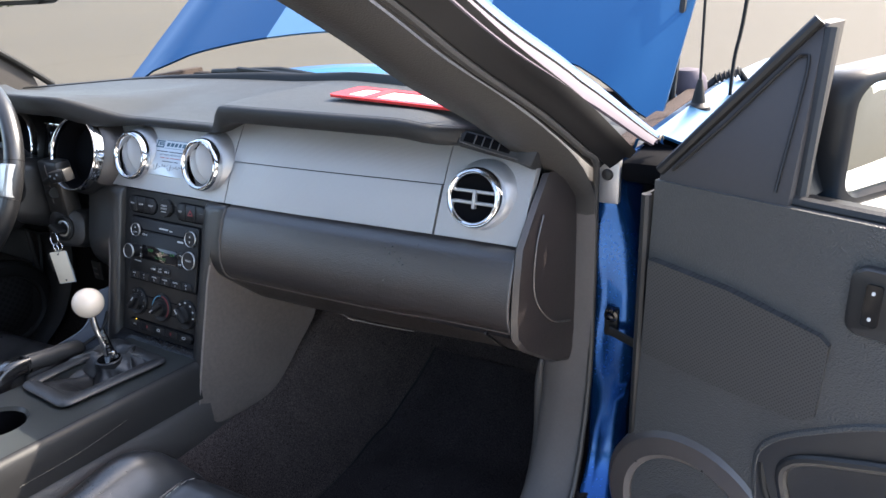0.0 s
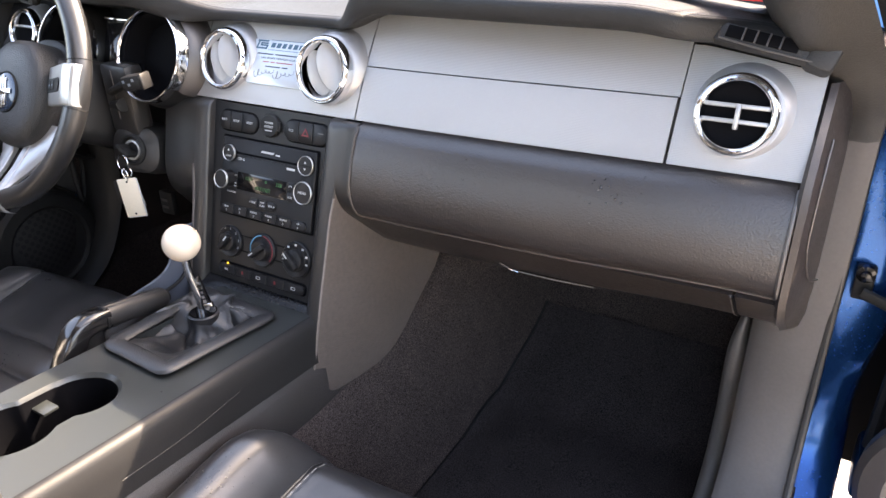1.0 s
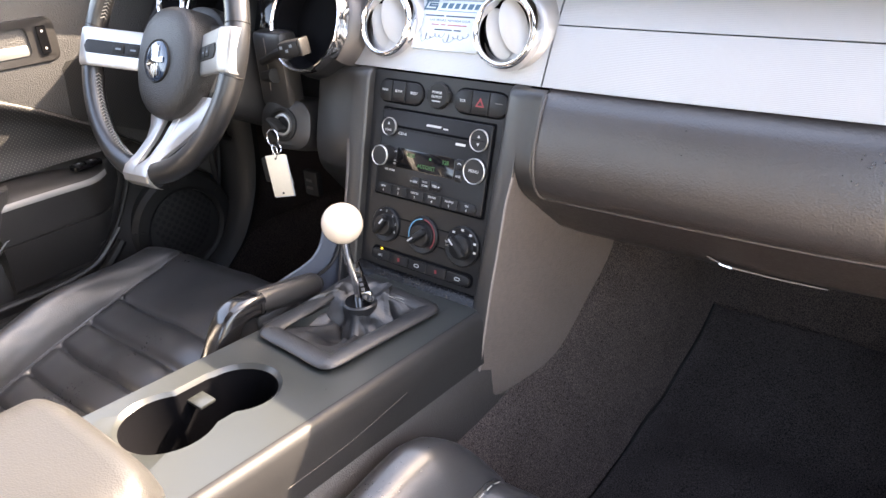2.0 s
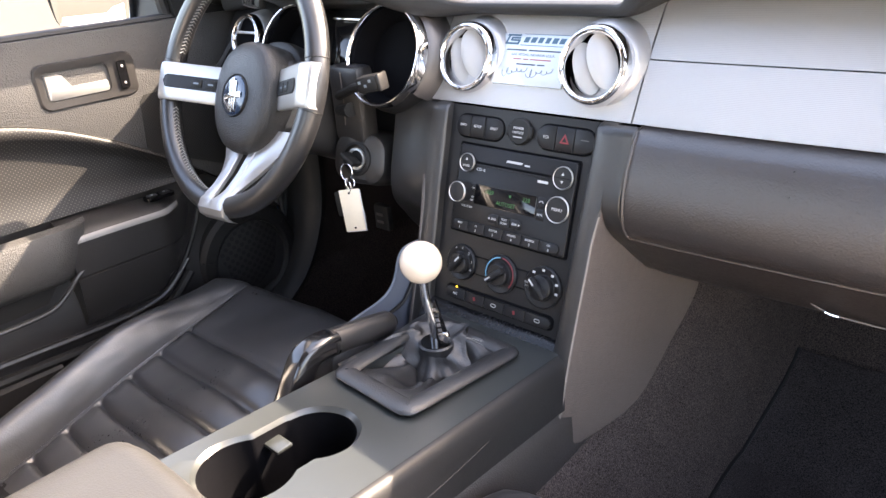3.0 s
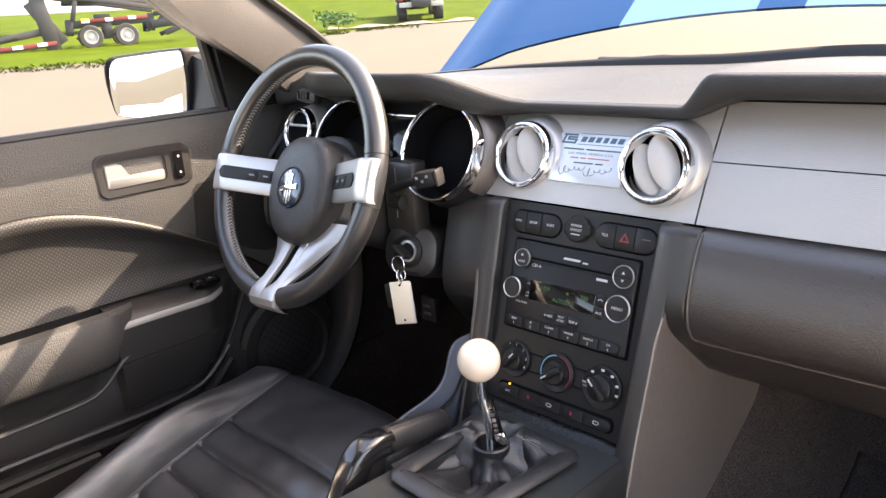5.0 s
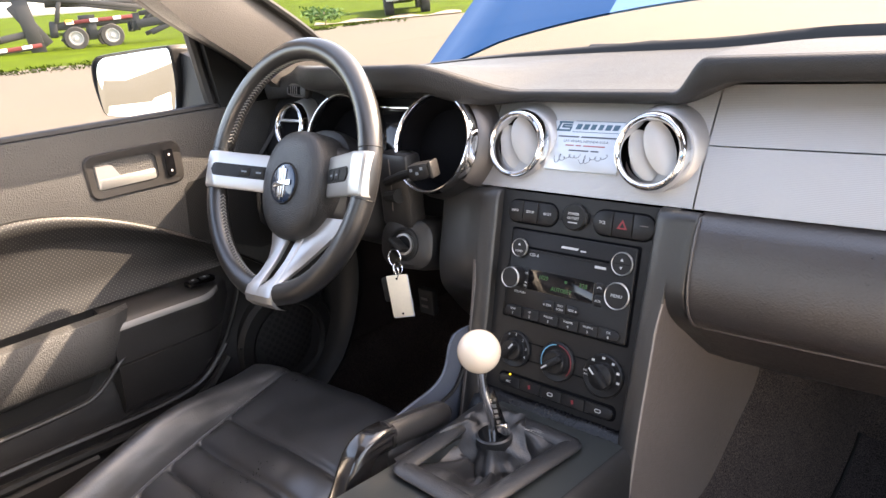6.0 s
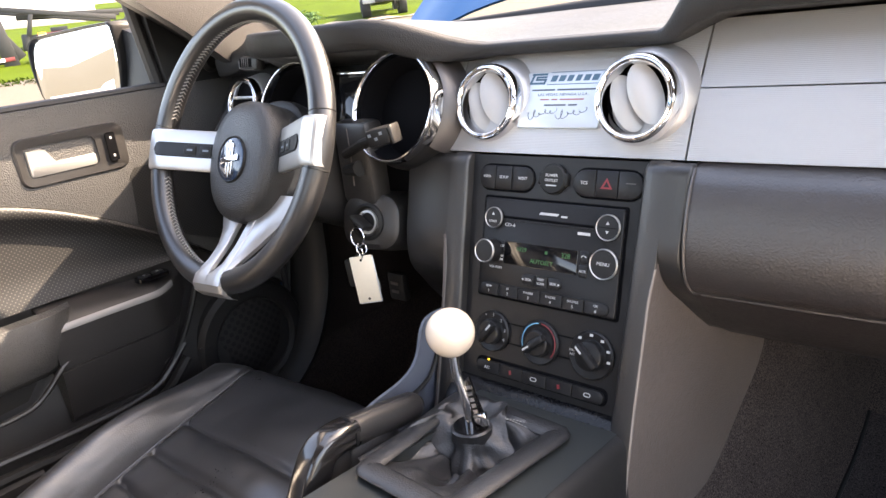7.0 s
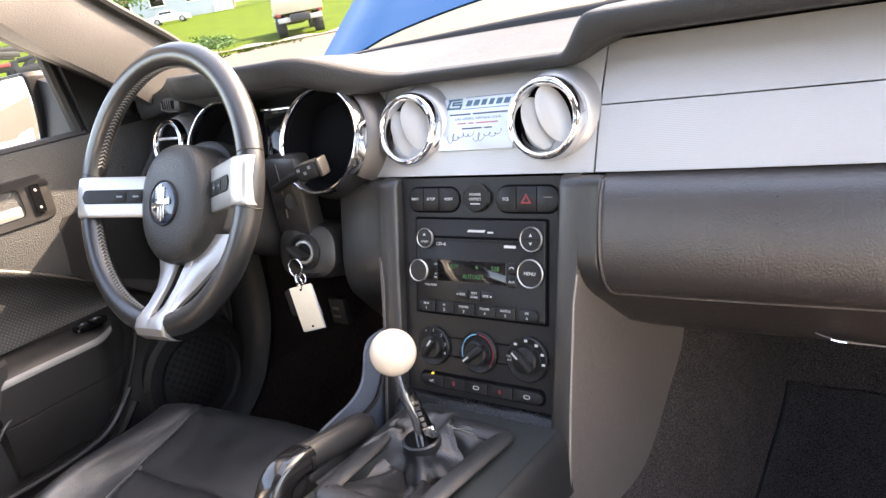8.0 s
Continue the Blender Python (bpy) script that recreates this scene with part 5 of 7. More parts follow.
part("front_top", grid(front, close_u=True), CONSOLE, con, angle=30)
for s in (-1, 1):
    side = []
    for y in [-0.045 - 0.655 * k / 16 for k in range(17)]:
        z = con_z(y)
        e, g_ = (0.108, 1.0) if s > 0 else (0.058, 0.45)
        side.append([(s * (e - 0.001), y, z), (s * (e + 0.006 * g_), y, z - 0.003), (s * (e + 0.011 * g_), y, z - 0.010), (s * (e + 0.014 * g_), y, z - 0.03), (s * (e + 0.016 * g_), y, z - 0.062)])
    part("side_skirt", thick(side, 0, off=(-0.004 * s, 0, -0.002)), SKIRT, con, "smooth console side, painted darker than the top for shade", angle=60)
    o_ = 0.0 if s > 0 else 0.053
    low = [[(s * (0.119 - o_), y, con_z(y) - 0.064), (s * (0.127 - o_), y, con_z(y) - 0.075), (s * (0.132 - o_), y, con_z(y) - 0.14), (s * 0.134, y, 0.40)] for y in (-0.02, -0.2, -0.4, -0.7)]
    part("lower_strip", thick(low, 0, off=(-0.004 * s, 0, 0)), VINYL, con, "grained lower strip of the console")
part("scratch", tube(spline([(0.1225, -0.22, 0.602), (0.1230, -0.30, 0.598), (0.1235, -0.38, 0.602)], 8), 0.00022, 4), PLASTIC_GREY, con, "faint pale scratch")
arm_rows = []
for k in range(21):
    d = 0.27 * (k / 20) ** 1.6
    e = 1 - max(0, 1 - d / 0.022) ** 2
    arm_rows.append([(0.033 + 0.099 * u * (1 - 0.05 * max(0, 1 - d / 0.04) ** 2), -0.468 - d - 0.020 * abs(u) ** 5 * max(0, 1 - d / 0.10), 0.668 + 0.036 * e * (1 - 0.55 * abs(u) ** 7)) for u in (-1, -0.985, -0.95, -0.88, -0.75, -0.5, 0, 0.5, 0.75, 0.88, 0.95, 0.985, 1)])
part("armrest_lid", thick(arm_rows, 0, off=(0, 0, -0.035)), ARMREST, con, "padded vinyl armrest lid", angle=60)

# ---- shifter ----
sh = thing("gear_shifter", (-0.012, -0.17, 0.63), "chrome gear lever with white ball knob and black leather boot", "gear shifter")
corn = [(0.066, -0.272), (0.074, -0.108), (-0.061, -0.100), (-0.041, -0.266)]
rim_path = []
for i in range(4):
    a, b_ = Vector((*corn[i], 0)), Vector((*corn[(i + 1) % 4], 0))
    d = (b_ - a).normalized()
    for t in (0.007, (b_ - a).length * 0.33, (b_ - a).length * 0.66, (b_ - a).length - 0.007):
        q = a + d * t
        rim_path.append(Vector((q.x * 0.93, lerp(q.y, -0.185, 0.07), con_z(q.y) + 0.006)))
part("boot_frame", tube(spline(rim_path, 5, closed=True), 0.0118, 16, closed=True, flat=0.36, up=(0, 0, 1)), BOOT, sh, "stitched leather wrapped frame")
CT = Vector((-0.010, -0.148, 0.631))                  # top of the boot's collar
brows = []
NB = 26
for k in range(NB):
    t = k / (NB - 1)
    row = []
    for j in range(96):
        a = 2 * math.pi * j / 96
        bx, by = rect_at(a, -0.061, 0.063, -0.254, -0.111, 0.0, -0.182)
        # high at the left and forward, hollow towards the rear right corner
        low = smooth(-0.4, 0.9, math.cos(a + 0.95))
        hollow = lerp(-0.006, 0.034, low)
        if t < 0.62:
            w = t / 0.62
            r_in = 0.037 + 0.005 * math.sin(a * 5 + 1)
            tx, ty = CT.x + r_in * math.cos(a), CT.y + r_in * math.sin(a)
            x, y = lerp(bx, tx, w), lerp(by, ty, w)
            fold = (0.0045 * math.sin(a * 7 + 3.0 * w) + 0.0025 * math.sin(a * 15 - 4 * w + 1)) * smooth(0.05, 0.5, w)
            z = con_z(by) + 0.004 - hollow * smooth(0.06, 0.85, w) + fold * (0.5 + low)
        else:
            w = (t - 0.62) / 0.38
            r = lerp(0.037, 0.0195, smooth(0, 0.75, w)) + (0.005 * math.sin(a * 5 + 1) + 0.0028 * math.sin(a * 11 + 3 * w)) * (1 - smooth(0.1, 0.75, w)) + 0.0012 * math.sin(w * 14 + 2 * math.sin(a)) * (w < 0.85)
            x, y = CT.x + r * math.cos(a), CT.y + r * math.sin(a)
            z0 = con_z(-0.182) + 0.004 - hollow
            z = lerp(z0, CT.z, smooth(0, 1, w)) if w < 1 else CT.z
        row.append((x, y, z))
    brows.append(row)
part("boot", grid(brows, close_u=True), BOOT, sh, "folded black leather boot", angle=80)
for dx in (0.0, 0.006):
    st_ = [brows[k][int(96 * 0.13) + (1 if dx else 0)] for k in range(1, 17)]
    part("seam_stitches", join(*[tube([Vector(p_) + Vector((0, 0, 0.0008)), lerp(Vector(p_), Vector(q_), 0.6) + Vector((0, 0, 0.0008))], 0.0005, 4) for p_, q_ in zip(st_, st_[1:])]), THREAD, sh, "grey seam stitches")
cmat = Matrix.Translation(CT)
part("collar", revolve([(0.0198, -0.014), (0.0212, -0.010), (0.0205, -0.003), (0.0208, 0.000), (0.0190, 0.0015), (0.0175, 0.0010)], cmat, 36), BOOT, sh, "leather collar")
part("collar_plate", revolve([(0.0178, 0.0), (0.0176, 0.0018), (0.0, 0.0018)], cmat, 36), GLOSS, sh, "gloss black collar plate")
part("small_print", box((0.002, -0.006, 0.0014), (0.016, 0.0016, 0.0005), cmat, r=0), PRINT, sh)
part("lever", tube(spline([(-0.0095, -0.150, 0.628), (-0.0095, -0.150, 0.650), (-0.0125, -0.152, 0.672), (-0.0155, -0.1535, 0.690), (-0.0165, -0.154, 0.716)], 8), 0.0052, 12), CHROME, sh, "bent chrome lever")
BL = Matrix.Translation((-0.0035, -0.148, 0.661)) @ Matrix.Rotation(radians(-14), 4, "Y") @ Matrix.Rotation(radians(25), 4, "Z")
part("blade", prism([(-0.007, -0.024), (0.007, -0.024), (0.003, 0.026), (-0.004, 0.020)], -0.002, 0.002, BL @ Matrix.Rotation(radians(90), 4, "X"), 0.0008), GLOSS, sh, "black lever blade")
for j in range(5):
    part("blade_mark", box((0.0, -0.0024, -0.010 + 0.0062 * j), (0.0046, 0.0006, 0.0042), BL, r=0), CHROME, sh)
part("blade_foot", box((0.002, 0.0, -0.020), (0.013, 0.007, 0.014), BL, r=0.002), CHROME, sh, "chrome lever clamp")
part("ball_knob", revolve([(0.0, -0.0235)] + [(0.0235 * math.cos(a), 0.0235 * math.sin(a)) for a in (radians(-80 + 10 * j) for j in range(17))] + [(0.0, 0.0235)], Matrix.Translation((-0.017, -0.154, 0.733)), 40), BALL, sh, "glossy white ball knob")

# ---- parking brake ----
SATIN = M("glossy_moulded_black", (0.009, 0.009, 0.010), 0.20, var=0, rvar=0.02, coat=0.7)
pb = thing("parking_brake", (-0.087, -0.28, 0.59), "black parking brake lever with glossy bracket and soft grip", "parking brake")
leg = spline([(-0.085, -0.236, 0.6500), (-0.085, -0.256, 0.6525), (-0.0855, -0.274, 0.6480), (-0.086, -0.286, 0.632), (-0.087, -0.297, 0.610), (-0.088, -0.314, 0.585)], 6)
rows = []
for i, q in enumerate(leg):
    a_, b_ = leg[max(i - 1, 0)], leg[min(i + 1, len(leg) - 1)]
    t_ = (b_ - a_).normalized()
    n_ = t_.cross(Vector((1, 0, 0))).normalized()
    w_, h_ = 0.0150, lerp(0.0135, 0.0165, smooth(0.2, 0.9, i / (len(leg) - 1)))
    rows.append([q + Vector((1, 0, 0)) * o_[0] + n_ * o_[1] for o_ in rrect(2 * w_, 2 * h_, 0.008, 4)])
part("bracket", grid(rows, close_u=True, cap=True), SATIN, pb, "glossy black lever bracket", angle=50)
part("web", box((-0.085, -0.262, 0.612), (0.022, 0.030, 0.060), r=0.005), PLASTIC, pb, "black inner web")
g0, g1 = Vector((-0.085, -0.240, 0.6500)), Vector((-0.083, -0.150, 0.6345))
part("grip", tube([g0, lerp(g0, g1, 0.3), lerp(g0, g1, 0.7), lerp(g0, g1, 0.93), g1], [0.0156, 0.0160, 0.0158, 0.0152, 0.0120], 24), DOOR_PLASTIC, pb, "soft black grip")
part("joint_ring", tube([lerp(g0, g1, -0.02), lerp(g0, g1, 0.02)], 0.0164, 24), BLACK, pb)
part("button", tube([lerp(g0, g1, 0.99), lerp(g0, g1, 1.06)], 0.0075, 16), BLACK, pb, "black release button")
part("grip_seam", tube([lerp(g0, g1, 0.03) + Vector((0.004, 0, 0.0154)), lerp(g0, g1, 0.92) + Vector((0.004, 0, 0.0152))], 0.0008, 5), CONSOLE, pb)
gai = []
for j in range(13):
    t = j / 12
    k = lerp(0.55, 1.1, t) * (1 + 0.05 * math.sin(j * 2.6))
    gai.append([(-0.087 + 0.026 * math.cos(a) * k, -0.215 + 0.048 * math.sin(a) * k, 0.646 - 0.07 * t) for a in (2 * math.pi * i / 26 for i in range(26))])
part("brake_boot", grid(gai, close_u=True, cap=True), BOOT, pb, "wrinkled leather gaiter", angle=70)


# ---- steering wheel ----
WH = plane_pose((-0.3688, -0.1232, 0.8933), 23.0) @ Matrix.Rotation(radians(3.4), 4, "Z")      # turned slightly off centre
wheel = thing("steering_wheel", WH @ Vector((0, 0, -0.08)), "black leather steering wheel with satin aluminium spokes", "steering wheel")
R0 = 0.1662
rim_pts = [WH @ Vector((R0 * math.cos(a), R0 * math.sin(a), 0)) for a in (2 * math.pi * k / 96 for k in range(96))]
part("rim", tube(rim_pts, 0.0150, 18, closed=True, up=WH.to_3x3() @ Vector((0, 0, 1))), RIM, wheel, "leather wrapped rim", angle=80)
for a0 in (10.5, 169.5, -10.5, 190.5):
    c_, s_ = math.cos(radians(a0)), math.sin(radians(a0))
    ring_ = [WH @ Vector(((R0 + 0.0151 * math.cos(k)) * c_, (R0 + 0.0151 * math.cos(k)) * s_, 0.0151 * math.sin(k))) for k in (2 * math.pi * j / 20 for j in range(20))]
    part("rim_seam", tube(ring_, 0.0006, 5, closed=True), BLACK, wheel, "dark seam across the rim")
st = []
for a0, a1 in ((14, 166), (195, 258), (282, 345)):
    for k in range(int((a1 - a0) / 2.0)):
        a = radians(a0 + 2.0 * k)
        c_, s_ = math.cos(a), math.sin(a)
        for z0, z1 in ((0.0042, -0.0008), (-0.0042, 0.0008)):
            q0, q1 = R0 - math.sqrt(0.0153 ** 2 - z0 * z0), R0 - 0.0155
            st.append(tube([WH @ Vector((q0 * c_ - 0.0022 * s_, q0 * s_ + 0.0022 * c_, z0)), WH @ Vector((q1 * c_ + 0.0012 * s_, q1 * s_ - 0.0012 * c_, z1))], 0.0007, 4))
tagged(part("stitching", join(*st), THREAD, wheel), "grey cross stitching", kind="stuff")
seam_ = [WH @ Vector(((R0 - 0.0149) * math.cos(a), (R0 - 0.0149) * math.sin(a), 0)) for a in (2 * math.pi * k / 96 for k in range(96))]
part("rim_joint", tube(seam_, 0.0007, 5, closed=True), BLACK, wheel, "leather joint along the rim's inside")


def spoke_rise(u):
    """How far the spoke's face stands before the rim's plane, from the hub outward."""
    return lerp(-0.030, 0.0150, min((u - 0.05) / 0.1, 1)) + 0.0022 * smooth(0.146, 0.160, u) - 0.012 * max(0, (u - 0.1715) / 0.008) ** 2


def spoke(sx):
    """A side spoke: a satin bar from the hub up over the rim, with a dark switch strip let into it."""
    m = WH @ Matrix.Translation((0, -0.002, 0)) @ Matrix.Diagonal((sx, 1, 1, 1))
    sec = [[m @ Vector((u, v * 0.0268, spoke_rise(u) - 0.0022 * abs(v) ** 9)) for v in (-1, -0.97, -0.88, -0.5, 0, 0.5, 0.88, 0.97, 1)] for u in (0.050, 0.09, 0.13, 0.145, 0.150, 0.155, 0.160, 0.166, 0.1715, 0.175, 0.177, 0.1785)]
    s = part("spoke", thick(sec, 0, off=WH.to_3x3() @ Vector((0, 0, -0.006))), ALU, wheel, "satin aluminium spoke", angle=24)
    end = 0.160 if sx < 0 else 0.143
    us_ = [lerp(0.062, end, k / 24) for k in range(25)]
    half = lambda u, w: w * math.sqrt(max(1 - max(0, (u - (end - w)) / w) ** 2, 0.0004))
    for name, w, lift, mt, lab in (("strip_recess", 0.0095, 0.0004, BLACK, "dark edge of the switch strip"), ("switch_strip", 0.0082, 0.0010, PLASTIC, "dark cruise switch strip")):
        st_ = part(name, thick([[m @ Vector((u - (0.0012 if lift > 0.0006 else 0), t * half(u, w), spoke_rise(u) + lift)) for t in (-1, -0.5, 0, 0.5, 1)] for u in us_], 0, off=WH.to_3x3() @ Vector((0, 0, -0.004))), mt, s, lab)
    for j in range(2):
        u = 0.083 + 0.022 * j
        sm = m @ Matrix.Translation((u, 0, spoke_rise(u) + 0.0008)) @ Matrix.Rotation(-0.42, 4, "Y")
        sw_ = part("switch", prism(rrect(0.0185, 0.0125, 0.002), 0.0, 0.0018, sm, 0.0005), BLACK, st_)
        part("mark", box((0, 0, 0.0019), (0.0085, 0.0024, 0.0003), sm, r=0), PRINT_MUTED, sw_)
    return s


spoke(-1)
spoke(1)
for sx in (-1, 1):
    m = WH @ Matrix.Diagonal((sx, 1, 1, 1))
    rail, flank = [], []
    for v, x0, x1, n_ in ((-0.055, 0.0105, 0.0265, -0.036), (-0.09, 0.0100, 0.0235, -0.026), (-0.12, 0.0095, 0.0215, -0.012), (-0.143, 0.0085, 0.0225, 0.0025), (-0.1510, 0.0055, 0.0250, 0.0095), (-0.1585, 0.0, 0.0285, 0.0150), (-0.170, 0.0, 0.0300, 0.0168), (-0.179, 0.0, 0.0300, 0.0130), (-0.1845, 0.0, 0.0290, 0.0020), (-0.185, 0.0, 0.0285, -0.006)):
        rail.append([m @ Vector((lerp(x0, x1, t), v, n_ - 0.0015 * max(0, (abs(t - 0.5) - 0.40) / 0.10) ** 2 * (t > 0.5 or x0 > 0))) for t in (0, 0.04, 0.1, 0.5, 0.9, 0.96, 1)])
    for v, x0, x1, n0, n1 in ((-0.055, 0.0252, 0.088, -0.0375, -0.047), (-0.08, 0.0230, 0.069, -0.031, -0.041), (-0.10, 0.0216, 0.054, -0.0235, -0.033), (-0.12, 0.0202, 0.041, -0.0138, -0.022), (-0.14, 0.0213, 0.0315, -0.001, -0.006), (-0.1525, 0.0250, 0.0290, 0.0075, 0.0060)):
        flank.append([m @ Vector((lerp(x0, x1, t), v, lerp(n0, n1, t) + 0.003 * math.sin(math.pi * t))) for t in (0, 0.25, 0.5, 0.75, 1)])
    back = WH.to_3x3() @ Vector((0, 0, -0.006))
    lo = part("lower_spoke", thick(rail, 0, off=back), ALU, wheel, "satin aluminium lower spoke", angle=28)
    part("spoke_flank", thick(flank, 0, off=back), ALU, lo, "pale satin flank of the spoke", angle=40)
hub_out = []
for k in range(64):
    a = 2 * math.pi * k / 64
    c_, s_ = math.cos(a), math.sin(a)
    hub_out.append((0.0655 * math.copysign(abs(c_) ** 0.88, c_) * (1 + 0.03 * s_), 0.0765 * math.copysign(abs(s_) ** 0.92, s_)))
def scaled(o, k):
    return [(p[0] * k, p[1] * k) for p in o]
WHB = WH @ Matrix.Translation((-0.0045, -0.0160, -0.0455))
rows = [[WHB @ Vector((p[0], p[1], z)) for p in scaled(hub_out, k)] for k, z in ((1.0, -0.016), (1.005, 0.005), (1.0, 0.018), (0.985, 0.0255), (0.955, 0.0305), (0.90, 0.0345), (0.75, 0.0385), (0.5, 0.0408), (0.25, 0.0418), (0.02, 0.0420))]
part("airbag_cover", grid(rows, close_u=True, cap=True), HUB, wheel, "grained black airbag cover", angle=60)
rows = [[WHB @ Vector((p[0], p[1] + 0.004, z)) for p in scaled(hub_out, k)] for k, z in ((1.00, -0.055), (1.06, -0.045), (1.09, -0.028), (1.07, -0.016), (1.0, -0.014), (0.9, -0.015))]
part("hub_collar", grid(rows, close_u=True, cap=True), PLASTIC, wheel)
EMBLEM = M("emblem_enamel", (0.012, 0.030, 0.060), 0.15, var=0, rvar=0, coat=0.6)
em = part("emblem", revolve([(0.0, 0.0452), (0.0150, 0.0449), (0.0240, 0.0440), (0.0268, 0.0425), (0.0268, 0.034)], WHB, 40), EMBLEM, wheel, "round dark blue and silver emblem")
part("emblem_ring", revolve([(0.0290, 0.0385), (0.0292, 0.0415), (0.0278, 0.0440), (0.0266, 0.0425)], WHB, 40, closed=True), BLACK, em)
for x, w in ((-0.0045, 0.003), (0.0, 0.003), (0.0045, 0.003)):
    part("bar", box((x * 1.2, 0.0, 0.0458), (w * 1.2, 0.046 - abs(x) * 1.6, 0.0012), WHB, r=0.0003), CHROME, em)
part("bar", box((0.001, -0.001, 0.0465), (0.036, 0.007, 0.0012), WHB @ Matrix.Rotation(0.15, 4, "Z"), r=0.0003), CHROME, em)

col = thing("steering_column", (-0.35, 0.0, 0.80), "black plastic steering column shroud with stalk and ignition", "steering column")
CM = plane_pose((-0.3688, -0.1232, 0.8933), 23.0)
rows = []
for n_, w, h in ((-0.028, 0.045, 0.045), (-0.05, 0.062, 0.055), (-0.10, 0.070, 0.062), (-0.17, 0.072, 0.066), (-0.24, 0.072, 0.07)):
    rows.append([CM @ Vector((p[0], p[1] - 0.010, n_)) for p in rrect(2 * w, 2 * h, 0.025, 6)])
part("shroud", grid(rows, close_u=True, cap=True), DOOR_PLASTIC, col, "black column shroud")
part("cowl", box((-0.262, -0.014, 0.853), (0.060, 0.032, 0.104), r=0.008), DOOR_PLASTIC, col, "black plastic cowl beside the column")
# Pale tube paints the lit line down the cowl.
part("cowl_seam", tube(spline([(-0.264, -0.0302, 0.897), (-0.2635, -0.0306, 0.862), (-0.266, -0.0302, 0.826)], 6), 0.0008, 6), SIDE, col, "lit line painted on the cowl")
part("stalk", tube([(-0.27, -0.032, 0.866), (-0.225, -0.044, 0.882), (-0.190, -0.053, 0.891)], 0.006, 10), BLACK, col, "black control stalk")
SK = Matrix.Translation((-0.172, -0.058, 0.896)) @ Matrix.Rotation(radians(20), 4, "Z") @ Matrix.Rotation(radians(-10), 4, "Y")
kn = part("stalk_knob", box((-0.002, 0, 0), (0.030, 0.022, 0.0205), SK, r=0.005), PLASTIC, col, "black stalk knob with light marks")
part("stalk_cap", box((0.0150, 0, 0), (0.005, 0.0225, 0.0210), SK, r=0.002), DOOR_PLASTIC, kn, "grey end cap")
for j in range(3):
    part("mark", box((-0.010 + 0.007 * j, -0.0122, 0.004 - 0.005 * (j % 2)), (0.0035, 0.0006, 0.0035), SK, r=0), PRINT_MUTED, kn)
part("lower_stalk", tube([(-0.275, -0.03, 0.845), (-0.245, -0.035, 0.850)], [0.007, 0.010], 10), BLACK, col, "short lower lever")
IG = plane_pose((-0.246, -0.030, 0.781), 15, 12)
boss = part("ignition_boss", grid([[IG @ Vector((p[0], p[1], z)) for p in rrect(0.085 * k, 0.068 * k, 0.026 * k, 6)] for k, z in ((1.15, -0.08), (1.08, -0.02), (0.98, 0.000), (0.8, 0.005), (0.1, 0.006))], close_u=True, cap=True), DOOR_PLASTIC, col, "black ignition housing")
part("lock_ring", revolve([(0.0235, 0.003), (0.0230, 0.008), (0.0195, 0.010), (0.0175, 0.007), (0.0175, 0.002)], IG, 36, closed=True), BLACK, boss)
part("lock_face", revolve([(0.0150, 0.002), (0.0146, 0.0090), (0.0120, 0.0094), (0.0114, 0.004)], IG, 30, closed=True), ALU, boss, "bright lock ring")
part("lock_core", revolve([(0.0112, 0.002), (0.0110, 0.0062), (0.0, 0.0064)], IG, 24), PLASTIC, boss)
key = thing("ignition_key", IG @ Vector((0, 0, 0.01)), "black car key in the ignition with rings and cream tag", "key")
KM = IG @ Matrix.Rotation(radians(-35), 4, "Z")
part("key_head", box((0, 0, 0.020), (0.026, 0.007, 0.022), KM, r=0.003), BLACK, key, "black key head")


def hoop(c, r, m3, rr=0.0009):
    return tube([Vector(c) + m3 @ Vector((r * math.cos(a), r * math.sin(a), 0)) for a in (2 * math.pi * k / 26 for k in range(26))], rr, 6, closed=True)


hang = Vector((-0.238, -0.062, 0.778))
part("key_ring", hoop(hang + Vector((0, 0, -0.006)), 0.0115, Matrix.Rotation(radians(80), 3, "X")), CHROME, key, "steel split ring")
part("key_ring", hoop(hang + Vector((0.002, 0.002, -0.021)), 0.0075, Matrix.Rotation(radians(70), 3, "Y")), CHROME, key, "steel split ring")
for dx in (-0.006, -0.002, 0.004):
    part("tag_wire", tube(spline([hang + Vector((0, 0, -0.016)), hang + Vector((dx, 0.001, -0.025)), hang + Vector((dx * 0.6, -0.001, -0.034))], 5), 0.0006, 5), CHROME, key)
TM = Matrix.Translation((-0.235, -0.063, 0.722)) @ Matrix.Rotation(radians(-6), 4, "Y") @ Matrix.Rotation(radians(32), 4, "Z")
tg = part("tag", box((0, 0, -0.004), (0.0285, 0.0018, 0.060), TM, r=0.0006), TAG, key, "cream plastic key tag")
part("tag_back", box((0.001, 0.002, -0.0055), (0.0285, 0.0018, 0.060), TM, r=0.0006), PLATE, key, "clear back plate of the tag")
for zz in (0.021, -0.029):
    part("hole", revolve([(0.0016, 0.0), (0.0016, 0.0003), (0.0, 0.0003)], TM @ Matrix.Translation((0, -0.0010, zz)) @ Matrix.Rotation(radians(90), 4, "X"), 12), DARK, tg)
part("remote", box((-0.014, 0.010, 0.004), (0.022, 0.008, 0.036), TM, r=0.004), BLACK, key, "black remote fob")
part("second_key", tube([TM @ Vector((0.010, 0.006, 0.02)), TM @ Vector((0.014, 0.006, -0.012)), TM @ Vector((0.015, 0.006, -0.020))], 0.0016, 6, flat=0.5), CHROME, key, "thin steel key")
